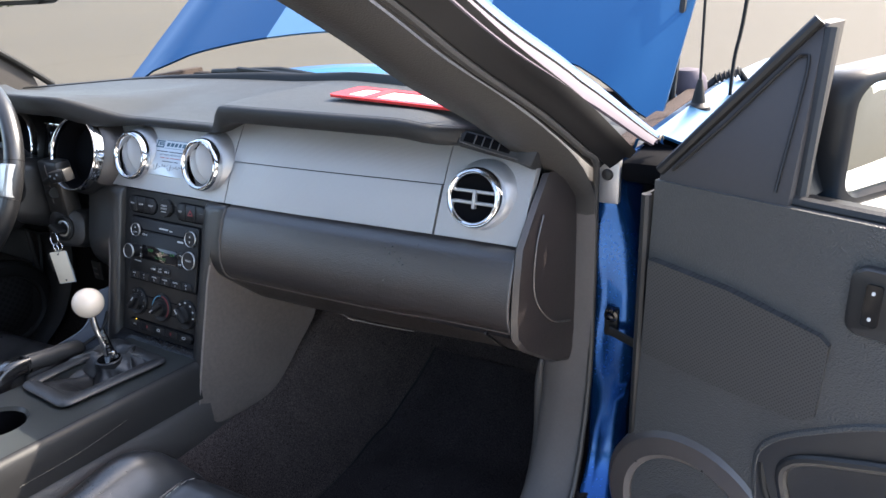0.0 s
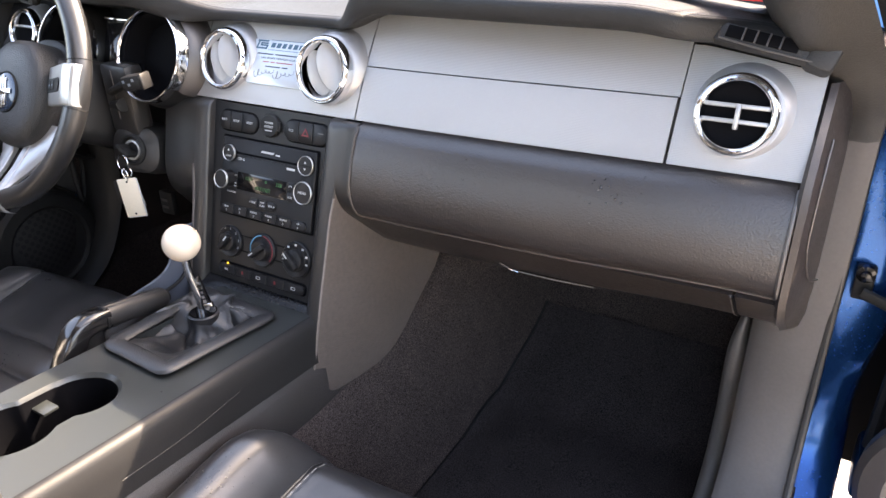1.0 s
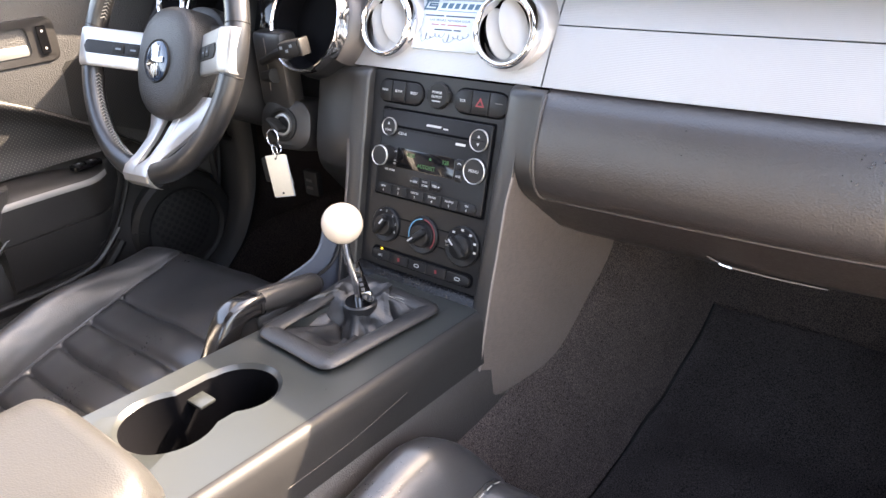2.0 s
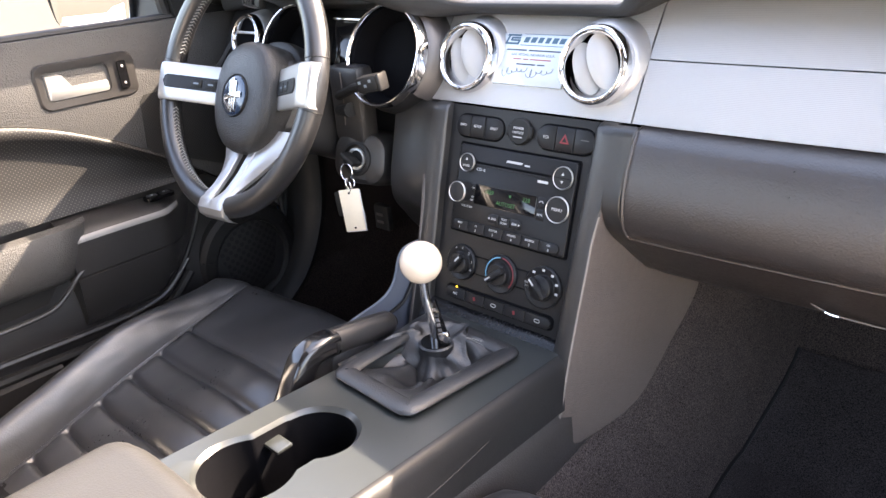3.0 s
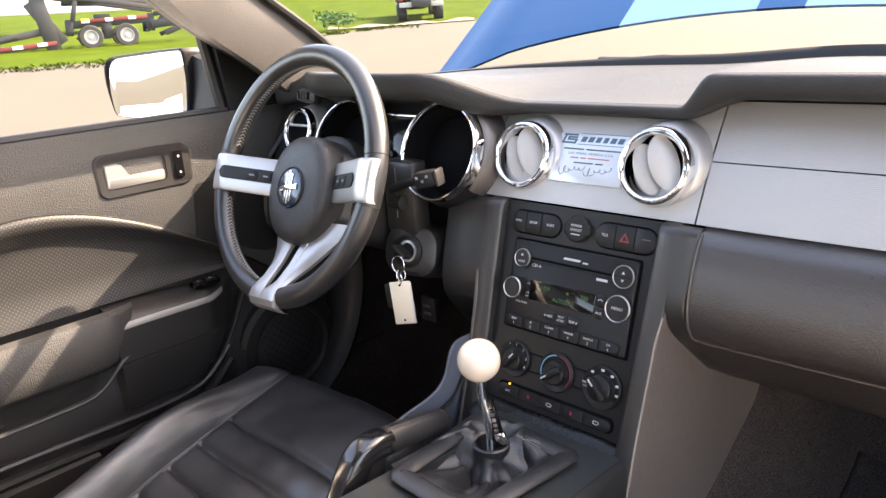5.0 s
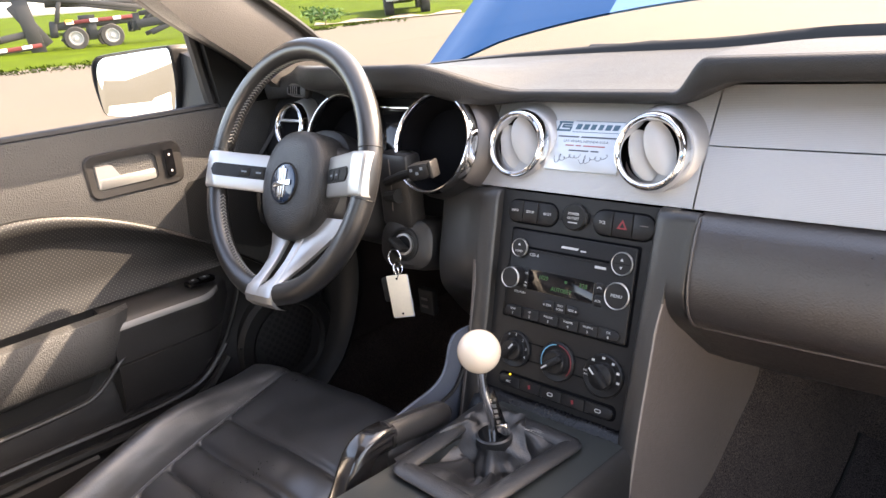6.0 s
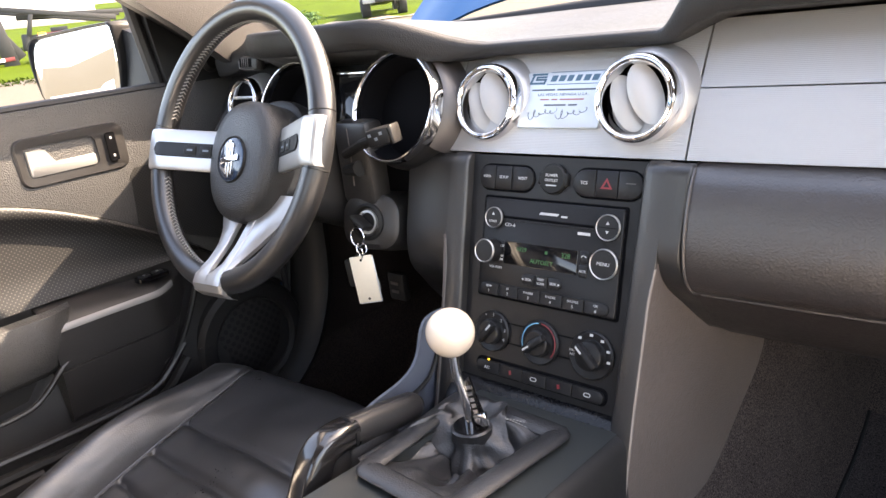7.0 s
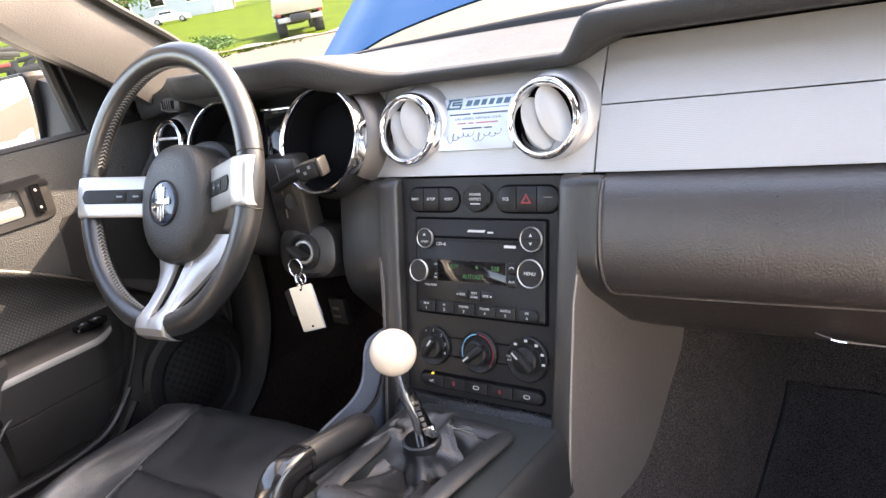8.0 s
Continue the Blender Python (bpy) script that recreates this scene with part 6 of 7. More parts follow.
pd = thing("pedal_marks", (-0.27, 0.02, 0.66), "small white warning marks under the column", "label")
for dz in (0.0, -0.012):
    part("mark", box((-0.275, 0.02, 0.675 + dz), (0.014, 0.001, 0.004), r=0), PLASTIC_GREY, pd)
part("holder", box((-0.275, 0.028, 0.669), (0.03, 0.012, 0.04), r=0.003), BLACK, pd)
kp = thing("console_kick_panel", (-0.14, -0.02, 0.5), "smooth blue-grey console side panel in the driver footwell", "tunnel panel")
kr = []
for y, zt in [(-0.23, 0.622), (-0.20, 0.629), (-0.17, 0.634), (-0.15, 0.636), (-0.137, 0.637), (-0.125, 0.639), (-0.115, 0.642), (-0.108, 0.646), (-0.102, 0.651), (-0.097, 0.658), (-0.093, 0.667), (-0.090, 0.676), (-0.086, 0.684), (-0.081, 0.690), (-0.075, 0.6935), (-0.066, 0.695), (-0.04, 0.694)]:
    kr.append([Vector((-0.1285 - 0.010 * t * t, y, lerp(zt, 0.545, t))) for t in (0, 0.04, 0.15, 0.4, 0.7, 1)])
part("panel", thick(kr, 0.004), KICK, kp, "smooth blue-grey panel", angle=60)
part("cord", tube(spline([(-0.122, -0.066, 0.655), (-0.122, -0.076, 0.636), (-0.122, -0.092, 0.622), (-0.121, -0.120, 0.617), (-0.119, -0.15, 0.614)], 6), 0.0025, 6), BLACK, kp, "black cord")


mat_ = []
for j in range(29):
    y = lerp(-0.12, 0.46, j / 28)
    mat_.append([Vector((x, y, carpet_height(x, y) + 0.010 + 0.002 * noise.noise((x * 18, y * 18, 3)))) for x in [lerp(0.205 + 0.015 * smooth(0.2, 0.45, y), 0.585 - 0.03 * smooth(0.25, 0.46, y), i / 24) for i in range(25)]])
fm = thing("floor_mat", (0.40, 0.15, 0.275), "black carpet floor mat with dark bound edge in the footwell", "floor mat")
part("mat", thick(mat_, 0, off=(0, 0, -0.009)), MAT, fm, angle=60)
edge_ = [r[0] for r in mat_[::-1]] + mat_[0][1:]
part("binding", tube([q + Vector((0, 0, -0.003)) for q in edge_], 0.0034, 6), BLACK, fm, "dark bound edge")


# ---- seats ----
def seat(cx, y0, name, label):
    """A leather bucket seat whose cushion begins at y0 and runs back."""
    s = thing(name, (cx, y0 - 0.25, 0.28), label, "seat", group="front seats")
    part("base", box((cx, y0 - 0.27, 0.36), (0.40, 0.40, 0.16), r=0.03), BLACK, s, "black seat base")
    d0 = 0.137 if cx < 0 else 0.16      # the first cross seam
    def top(x, y):
        u, d = abs(x), y0 - y
        z = (0.545 if cx < 0 else 0.529) - (0.24 if cx < 0 else 0.10) * d + 0.004 * math.sin(x * 20)
        z -= 0.055 * max(0, 1 - d / 0.034) ** 2.2 if cx < 0 else 0.10 * max(0, 1 - d / 0.07) ** 2.2
        z += 0.055 * smooth(0.135, 0.195, u) * (smooth(0.0, 0.26, d) if cx < 0 else smooth(0.0, 0.12, d + 0.02)) - 0.12 * max(0, (u - 0.21) / 0.048) ** 2.2 * (u > 0.21)
        z -= 0.006 * math.exp(-((u - 0.150) / 0.006) ** 2) * smooth(0.0, 0.03, d)
        if d > d0 - 0.012 and u < 0.149:
            ph = (d - d0 + 0.5 * 0.0525) % 0.0525 - 0.5 * 0.0525
            z -= 0.0055 * math.exp(-(ph / 0.0045) ** 2)
            z += 0.0050 * abs(math.sin(math.pi * (d - d0) / 0.0525)) ** 0.7 * (d > d0) * smooth(0.149, 0.125, u)
        return z
    slim = 0.85 if cx < 0 else 1.0
    us = sorted({round(-0.258 + 0.516 * i / 60, 4) for i in range(61)} | {s_ * v for s_ in (-1, 1) for v in (0.142, 0.146, 0.150, 0.154, 0.158)})
    ds = [0.0, 0.004, 0.01, 0.018, 0.028] + [0.04 + 0.0031 * k for k in range(150)]
    rows = []
    for d in ds:
        row = []
        for x in us:
            bulge = 0.030 * (1 - (x / 0.258) ** 2) - 0.030 * smooth(0.16, 0.258, abs(x))
            row.append(Vector((cx + (x if x > -0.15 else -0.15 + (x + 0.15) * slim) + (0.11 * d * min(max(-x / 0.15, 0), 1.4) if cx < 0 else 0), y0 - d + bulge * max(0, 1 - d / 0.2), top(x, y0 - d) + 0.0015 * noise.noise((x * 25, d * 25, cx)))))
        rows.append(row)
    front = [p + Vector((0, -0.004, -0.10)) for p in rows[0]]
    nu = len(us)
    i1, i2 = us.index(-0.150), us.index(0.150)
    def strip(a, b):
        return thick([front[a:b + 1]] + [r[a:b + 1] for r in rows], 0, off=(0, 0, -0.06))
    part("cushion", strip(i1, i2), LEATHER, s, "black leather cushion with cross pleats", angle=80)
    for i_, j_ in ((0, i1), (i2, nu - 1)):
        part("bolster", strip(i_, j_), LEATHER_CREASED if cx < 0 else LEATHER, s, "creased black leather bolster" if cx < 0 else "smooth black leather bolster", angle=80)
    for i in (i1, i2):
        line = [r[i] + Vector((0, 0, 0.0015)) for r in rows[::4]]
        part("piping", tube(line, 0.0016, 6), LEATHER, s, "raised seam")
        dash = [tube([line[k] + Vector((0.005, 0, 0.001)), lerp(line[k], line[k + 1], 0.6) + Vector((0.005, 0, 0.001))], 0.0007 if cx > 0 else 0.0004, 4) for k in range(0, len(line) - 1)]
        tagged(part("stitching", join(*dash), THREAD if cx > 0 else LEATHER, s), "fine seam stitches", kind="stuff")
    # backrest
    back = []
    for k in range(14):
        t = k / 13
        row = []
        for j in range(25):
            u = -1 + j / 12
            w = lerp(0.25, 0.21, t) * (1 - 0.25 * max(0, t - 0.8) / 0.2)
            bol = 0.05 * smooth(0.55, 0.8, abs(u)) * (1 - smooth(0.7, 1.0, t)) - 0.06 * max(0, (abs(u) - 0.85) / 0.15) ** 2
            row.append(Vector((cx + u * w, y0 - 0.50 - 0.26 * t + bol, 0.50 + 0.58 * t)))
        back.append(row)
    part("backrest", thick(back, 0, off=(0, -0.10, -0.02)), LEATHER, s, "black leather backrest", angle=70)
    part("headrest", box((cx, y0 - 0.81, 1.14), (0.26, 0.10, 0.16), r=0.04), LEATHER, s, "black leather headrest")
    return s


seat(-0.365, -0.078, "bucket_seat", "black leather driver seat with creased bolsters")
seat(0.365, -0.165, "bucket_seat", "black leather passenger seat with stitched bolsters")


# ---- doors: built closed on the car's left, in plain coordinates (y forward, z up, depth d inward) ----
def scaled_about(o, k):
    c = np.mean(np.array(o), axis=0)
    return [(c[0] + (q[0] - c[0]) * k, c[1] + (q[1] - c[1]) * k) for q in o]




def door_panel(P, thing_, sail_front=0.105, sill_z=0.957, near=False):
    """Inner door panel; P maps (y, z, depth into the cabin) to the world."""
    ys_ = [0.105 - 1.085 * i / 70 for i in range(71)]
    roll = 0.014 if near else 0.005
    drop = 0.030 if near else 0.0
    def arch(y):
        """The crest above the driver door's insert."""
        d = y + 0.385
        return 0.852 - (2.0 * d * d / (1 + 1.6 * d) if d > 0 else 0.30 * d * d / (0.10 - d))
    ridge = arch if not near else lambda y: 0.850 - 0.66 * max(0, y + 0.33) ** 1.2 - 0.18 * max(0, -0.40 - y) - drop * smooth(-0.3, -0.1, y) - (0.09 * smooth(-0.085, -0.045, y) if near else 0)
    up, mid = [], []
    for y in ys_:
        r = ridge(y)
        up.append([P(y, lerp(r, sill_z, t), 0.012 + roll * math.sin(math.pi * min(1, 1 - t) * 0.5) * (1 - t) + 0.004 * math.sin(math.pi * t)) for t in (0, 0.02, 0.06, 0.15, 0.3, 0.45, 0.6, 0.75, 0.9, 0.97, 1.0)])
        zb = min(0.690, r - 0.004)
        mid.append([P(y, lerp(zb, r, t), (0.002 + 0.016 * smooth(0.72, 1.0, t) if near else 0.002 + 0.020 * smooth(0.70, 0.93, t) - 0.004 * smooth(0.95, 1.0, t)) + 0.010 * (1 - smooth(0.0, 0.25, t))) for t in (0, 0.1, 0.2, 0.35, 0.5, 0.65, 0.75, 0.85, 0.93, 0.97, 0.995)])
    part("upper_panel", thick(up, 0, off=P(0, 0, -0.01) - P(0, 0, 0)), DOOR_VINYL, thing_, "grained grey upper door panel", angle=60)
    part("insert", thick(mid, 0, off=P(0, 0, -0.01) - P(0, 0, 0)), VINYL if near else PERF, thing_, "dark recessed door insert" if near else "perforated dark door insert", angle=60)
    part("ridge_seam", tube([P(y, ridge(y) - 0.001, 0.019 if near else 0.0165) for y in ys_], 0.003 if near else 0.0022, 6), BLACK, thing_, "dark seam along the insert")
    low = [[P(y, z, 0.004 + 0.02 * smooth(0.62, 0.50, z) - 0.012 * smooth(0.44, 0.36, z)) for z in (0.335, 0.36, 0.40, 0.45, 0.50, 0.53, 0.57, 0.61, 0.65, 0.70)] for y in ys_]
    part("lower_panel", thick(low, 0, off=P(0, 0, -0.01) - P(0, 0, 0)), DOOR_PLASTIC, thing_, "plain charcoal lower door panel", angle=60)
    part("sill_cap", tube([P(y, sill_z + 0.002, -0.004) for y in ys_], 0.007, 8), RUBBER, thing_, "black window sill seal")
    # skin and core
    core = [[P(y, z, -0.035) for z in (0.32, 0.6, 0.95)] for y in (0.11, -0.4, -0.985)]
    part("core", thick(core, 0, off=P(0, 0, -0.03) - P(0, 0, 0)), BLACK, thing_)
    skin = [[P(y, z, d) for z, d in ((0.30, -0.12), (0.5, -0.15), (0.7, -0.155), (0.85, -0.14), (0.945, -0.075))] for y in (0.11, -0.1, -0.4, -0.7, -0.99)]
    part("skin", thick(skin, 0, off=P(0, 0, -0.004) - P(0, 0, 0)), BLUE, thing_, "glossy blue outer door skin")
    # handle
    def Q(y, z, n=0.0):
        return P(y, z, (0.022 if near else 0.0168) + n)
    yc, zc = -0.193, 0.887
    outl = rrect(0.154, 0.068, 0.014)
    inn = rrect(0.100, 0.044, 0.010, cx=-0.016)
    conv = lambda o, n_: [Q(yc + p[0], zc + p[1], n_) for p in o]
    h = part("handle_bezel", grid([conv(outl, -0.008), conv(outl, 0.002), conv(scaled(outl, 0.96), 0.004), conv(inn, 0.003), conv(inn, -0.010)], close_u=True), DOOR_PLASTIC, thing_, "dark grey handle bezel")
    part("cup", grid([conv(inn, -0.002), conv(inn, -0.040), conv(rrect(0.002, 0.002, 0.0005, cx=-0.016), -0.041)], close_u=True), BLACK, h)
    def slab(o, n0, n1):
        return grid([[Q(yc + p[0], zc + p[1] - 0.001, n_) for p in (o if n_ < n1 else scaled_about(o, 0.94))] for n_ in (n0, n1 - 0.0015, n1)], close_u=True, cap=True)
    lv_ = part("lever", slab(rrect(0.092, 0.016, 0.004, cx=-0.016, cy=-0.011), -0.012, 0.004), ALU, h, "satin silver door handle lever")
    part("lever_root", slab([(-0.062, -0.018), (-0.026, -0.018), (-0.024, -0.006), (-0.036, 0.015), (-0.042, 0.018), (-0.062, 0.018)], -0.012, 0.0036), ALU, lv_, "satin silver lever root")
    sw_ = [conv(rrect(0.014, 0.042, 0.003, cx=0.055), n_) for n_ in (0.002, 0.0065)]
    lk = part("lock_switch", grid(sw_, close_u=True, cap=True), GLOSS, h, "black lock rocker")
    for dz in (0.013, -0.013):
        part("mark", grid([conv(rrect(0.003, 0.0036, 0.001, cx=0.055, cy=dz), n_) for n_ in (0.0065, 0.0072)], close_u=True, cap=True), PRINT, lk)
    # armrest: switch panel, pull grip and the recess below it
    ar, ed = [], []
    for y in [(-0.14 if near else -0.070) - (0.15 if near else 0.232) * k / 22 for k in range(23)]:
        t = smooth(-0.07, -0.28, y)
        zt, w = lerp(0.672, 0.687, t), 0.052 * smooth(-0.06, -0.15, y)
        zf = lerp(0.658, 0.661, t)
        low_ = max(0.506, 0.640 + 1.174 * (y + 0.066))      # the front end is cut on a slant
        ar.append([P(y, zt + 0.002, 0.0), P(y, lerp(zt, zf, 0.4) + 0.002, w * 0.5), P(y, zf + 0.004, w * 0.93), P(y, zf, w), P(y, zf - 0.008, w * 1.03), *[P(y, max(z, low_), w * k_) for z, k_ in ((0.630, 1.02), (0.6000, 1.00), (0.5985, 0.93), (0.5965, 1.00), (0.575, 0.96), (0.545, 0.88), (0.518, 0.74), (0.508, 0.55), (0.506, 0.0))]])
        ed.append([P(y, zf + 0.0035, w * 0.97), P(y, zf + 0.002, w * 1.02), P(y, zf - 0.002, w * 1.06), P(y, zf - 0.0055, w * 1.065)])
    if not near:
        part("switch_panel", grid(ar, close_u=True, cap=True), DOOR_PLASTIC, thing_, "charcoal switch panel", angle=28)
        part("switch_panel_edge", thick(ed[3:], 0.0012), EDGE, thing_, "satin grey edge strip")
    pu = []
    for k in range(16):
        f_ = k / 15
        sec = [(0.672, 0.026), (0.6850, 0.032), (0.6885, 0.042), (0.6840, 0.056), (0.662, 0.0635), (0.632, 0.0625), (0.610, 0.0590), (0.600, 0.0500), (0.597, 0.025)]
        e = 1 - 0.25 * max(0, 1 - f_ / 0.10) ** 2
        pu.append([P(-0.262 - (0.10 if near else 0) - 0.34 * f_ - 0.036 * (0.688 - z) / 0.08 * (1 - f_) + 0.02 * (0.034 - d) * (f_ < 0.2), z, d * e) for z, d in sec])
    part("pull_grip", grid(pu, close_u=True, cap=True), DOOR_VINYL, thing_, "padded vinyl pull grip", angle=50)
    back = -0.10 if near else 0.0
    pk = part("window_switch", grid([[P(-0.130 + back + p[0], 0.6795, 0.022 + p[1]) + (P(0, n_, 0) - P(0, 0, 0)) for p in rrect(0.052, 0.022, 0.007)] for n_ in (-0.004, 0.0015)], close_u=True, cap=True), GLOSS, thing_, "window switch plate")
    for dy in (-0.012, 0.010):
        part("switch", grid([[P(-0.130 + back + dy + p[0], 0.683, 0.022 + p[1]) + (P(0, n_, 0) - P(0, 0, 0)) for p in rrect(0.016, 0.014, 0.003)] for n_ in (-0.003, 0.0005)], close_u=True, cap=True), PLASTIC, pk)
        part("mark", grid([[P(-0.130 + back + dy + p[0], 0.683, 0.022 + p[1]) + (P(0, n_, 0) - P(0, 0, 0)) for p in rrect(0.004, 0.005, 0.001)] for n_ in (0.0003, 0.0009)], close_u=True, cap=True), PRINT, pk)
    # map pocket and low speaker
    mp = [[P(y, z, d) for z, d in ((0.375, 0.02), (0.40, 0.034), (0.43, 0.040), (0.462, 0.040), (0.466, 0.035), (0.45, 0.030), (0.41, 0.024))] for y in [-0.36 - 0.5 * k / 8 for k in range(9)]]
    part("map_pocket", thick(mp, 0.004), DOOR_PLASTIC, thing_, "moulded door pocket", angle=60)
    sy, sz = 0.020, (0.530 if near else 0.502)
    grow = 1.12 if near else 1.0
    ringp = lambda r, n_: [P(sy + grow * r * math.cos(a), sz + grow * r * math.sin(a), n_) for a in (2 * math.pi * k / 44 for k in range(44))]
    # Driver's surround is painted black for footwell shade, the open door's stays grey.
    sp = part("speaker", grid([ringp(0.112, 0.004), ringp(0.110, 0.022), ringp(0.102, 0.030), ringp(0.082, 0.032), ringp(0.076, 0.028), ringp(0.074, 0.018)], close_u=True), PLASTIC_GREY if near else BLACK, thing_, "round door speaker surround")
    part("grille", grid([ringp(0.076, 0.020), ringp(0.055, 0.024), ringp(0.03, 0.026), ringp(0.001, 0.027)], close_u=True, cap=True), GRILLE_LIT if near else GRILLE_LOW, sp, "perforated speaker grille")
    for a0 in (35, 100, 165, 230, 300):
        c_, s_ = math.cos(radians(a0)), math.sin(radians(a0))
        part("notch", tube([P(sy + 0.090 * c_, sz + 0.090 * s_, 0.031), P(sy + 0.108 * c_, sz + 0.108 * s_, 0.026)], 0.002, 5), BLACK, sp)
    # front shut face, pocket edge and lower bead
    shut = [[P(0.112, z, d) for d in (-0.15, -0.10, -0.05, 0.0, 0.012)] for z in (0.33, 0.5, 0.7, 0.85, 0.94)]
    # The open door's edge takes black in place of shaded blue paint.
    part("shut_face", thick(shut, 0.004), BLACK if near else BLUE, thing_, "front edge of the door, its shade painted black" if near else "blue painted front edge of the door")
    part("edge_seal", tube([P(0.112, z, 0.016) for z in (0.36, 0.5, 0.65, 0.8, 0.94)], 0.006, 8), RUBBER, thing_, "black door edge seal")
    if not near:
        part("pocket_edge", tube(spline([P(-0.285, 0.612, 0.048), P(-0.302, 0.602, 0.050), P(-0.322, 0.583, 0.050), P(-0.342, 0.569, 0.050), P(-0.365, 0.5635, 0.052), P(-0.42, 0.563, 0.055), P(-0.55, 0.564, 0.057), P(-0.85, 0.562, 0.057)], 6), 0.004, 8), DOOR_PLASTIC, thing_, "moulded pocket edge")
    if not near:
        # Solid black slab stands in for the shaded recess under the grip.
        part("grip_recess", grid([[P(y, z, d) for y, z in ((-0.318, 0.610), (-0.350, 0.572), (-0.40, 0.568), (-0.75, 0.568), (-0.75, 0.610))] for d in (0.0, 0.036, 0.037)], close_u=True, cap=True), BLACK, thing_, "black slab painting the recess shade below the pull")
    bead = [(0.02, 0.60), (-0.068, 0.60), (-0.11, 0.555), (-0.158, 0.512), (-0.21, 0.497), (-0.30, 0.495), (-0.5, 0.502), (-0.95, 0.505)]
    part("lower_bead", tube(spline([P(y, z, 0.030) for y, z in bead[2:]], 5), 0.006, 8), DOOR_PLASTIC, thing_, "raised bead along the lower panel")
    part("kick_strip", tube(spline([P(y, z - 0.026, 0.030) for y, z in bead[2:]], 5), 0.009, 8), BLACK, thing_, "black lower strip")
    part("panel_gap", tube(spline([P(-0.060, 0.668, 0.026), P(-0.070, 0.632, 0.028), P(-0.105, 0.570, 0.030), P(-0.150, 0.515, 0.031)], 6), 0.0045, 8), BLACK, thing_, "dark gap at the panel's front end")
    # perforated tweeter grille forward of the handle
    tw = [(-0.121, 0.838), (-0.112, 0.848), (-0.03, 0.853), (0.075, 0.850), (0.080, 0.70), (0.0, 0.70), (-0.118, 0.752), (-0.127, 0.762)]
    if near:
        tw = [(-0.108, 0.832), (-0.098, 0.840), (0.0, 0.858), (0.098, 0.866), (0.098, 0.742), (0.0, 0.738), (-0.09, 0.738), (-0.106, 0.750)]
    part("forward_grille", grid([[P(y, z, n_) for y, z in tw] for n_ in ((0.006, 0.0272, 0.0276) if near else (0.004, 0.0186, 0.0190))], close_u=True, cap=True), GRILLE_LIT if near else GRILLE, thing_, "perforated forward grille")
    # sail panel at the front of the window
    sail = [(-0.022, 0.950), (sail_front, 0.950), (sail_front + 0.02, 1.00), (0.04, 1.085), (-0.030, 1.145), (-0.042, 1.14)]
    if near:
        sail = [(-0.045, 0.950), (0.107, 0.950), (0.100, 0.968), (0.038, 1.045), (-0.024, 1.126), (-0.034, 1.124)]
    # Driver's sail is painted black as if shaded; the passenger's is paler.
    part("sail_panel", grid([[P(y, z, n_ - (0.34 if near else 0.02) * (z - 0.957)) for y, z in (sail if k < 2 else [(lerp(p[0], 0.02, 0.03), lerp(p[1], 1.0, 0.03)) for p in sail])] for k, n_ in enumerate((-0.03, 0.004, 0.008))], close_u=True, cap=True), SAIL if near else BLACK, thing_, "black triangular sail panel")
    part("sail_frame", tube([P(-0.047 if near else -0.030, 0.957, -0.008), P(-0.036 if near else -0.046, 1.12 if near else 1.09, -0.052 if near else -0.012)], 0.007 if near else 0.010, 8), RUBBER, thing_, "black window channel")
    if not near:
        kb = [P(0.060 + 0.017 * math.cos(a), 0.985 + 0.017 * math.sin(a), 0.0) for a in (2 * math.pi * k / 24 for k in range(24))]
        inw = P(0, 0, 1) - P(0, 0, 0)
        part("mirror_control", grid([kb, [v + inw * 0.010 for v in kb], [v + inw * 0.016 + (P(0.060, 0.985, 0) - v) * 0.35 for v in kb]], close_u=True, cap=True), BLACK, thing_, "round mirror control knob")
    if near:
        part("sail_rim", tube(spline([P(0.104, 0.966, 0.004), P(0.040, 1.046, -0.022), P(-0.026, 1.128, -0.048)], 8), 0.0065, 10), CHANNEL, thing_, "black rubber edge of the sail panel")
        part("sail_insert_edge", tube(spline([P(0.088, 0.970, 0.006), P(0.040, 1.026, -0.013), P(-0.006, 1.084, -0.033), P(-0.020, 1.096, -0.037), P(-0.027, 1.080, -0.032), P(-0.028, 0.968, 0.006)], 6), 0.0016, 6), CHANNEL, thing_, "raised edge of the sail insert")
        rim_ = [(-0.068, 0.56), (-0.061, 0.615), (-0.056, 0.652), (-0.058, 0.681), (-0.073, 0.704), (-0.105, 0.729), (-0.166, 0.766), (-0.25, 0.795)]
        part("insert_rim", tube(spline([P(y, z, 0.024) for y, z in rim_], 8), 0.0055, 10), DOOR_VINYL, thing_, "rounded edge of the armrest recess")
        rec_ = [[P(lerp(y, -0.30, t), lerp(z, 0.64, t * 0.8), 0.0262 - 0.004 * smooth(0, 0.2, t) + 0.016 * smooth(0.35, 0.75, t)) for t in (0, 0.03, 0.08, 0.15, 0.3, 0.5, 0.75, 1)] for y, z in rim_]
        part("armrest_recess", thick(rec_, 0.003), DOOR_PLASTIC, thing_, "smooth dark recess round the armrest", angle=70)
        part("armrest_bead", tube(spline([P(y, z, 0.027) for y, z in ((-0.105, 0.575), (-0.0915, 0.632), (-0.0835, 0.662), (-0.0885, 0.682), (-0.115, 0.701), (-0.20, 0.735))], 8), 0.0065, 10), DOOR_PLASTIC, thing_, "rounded bead of the armrest")


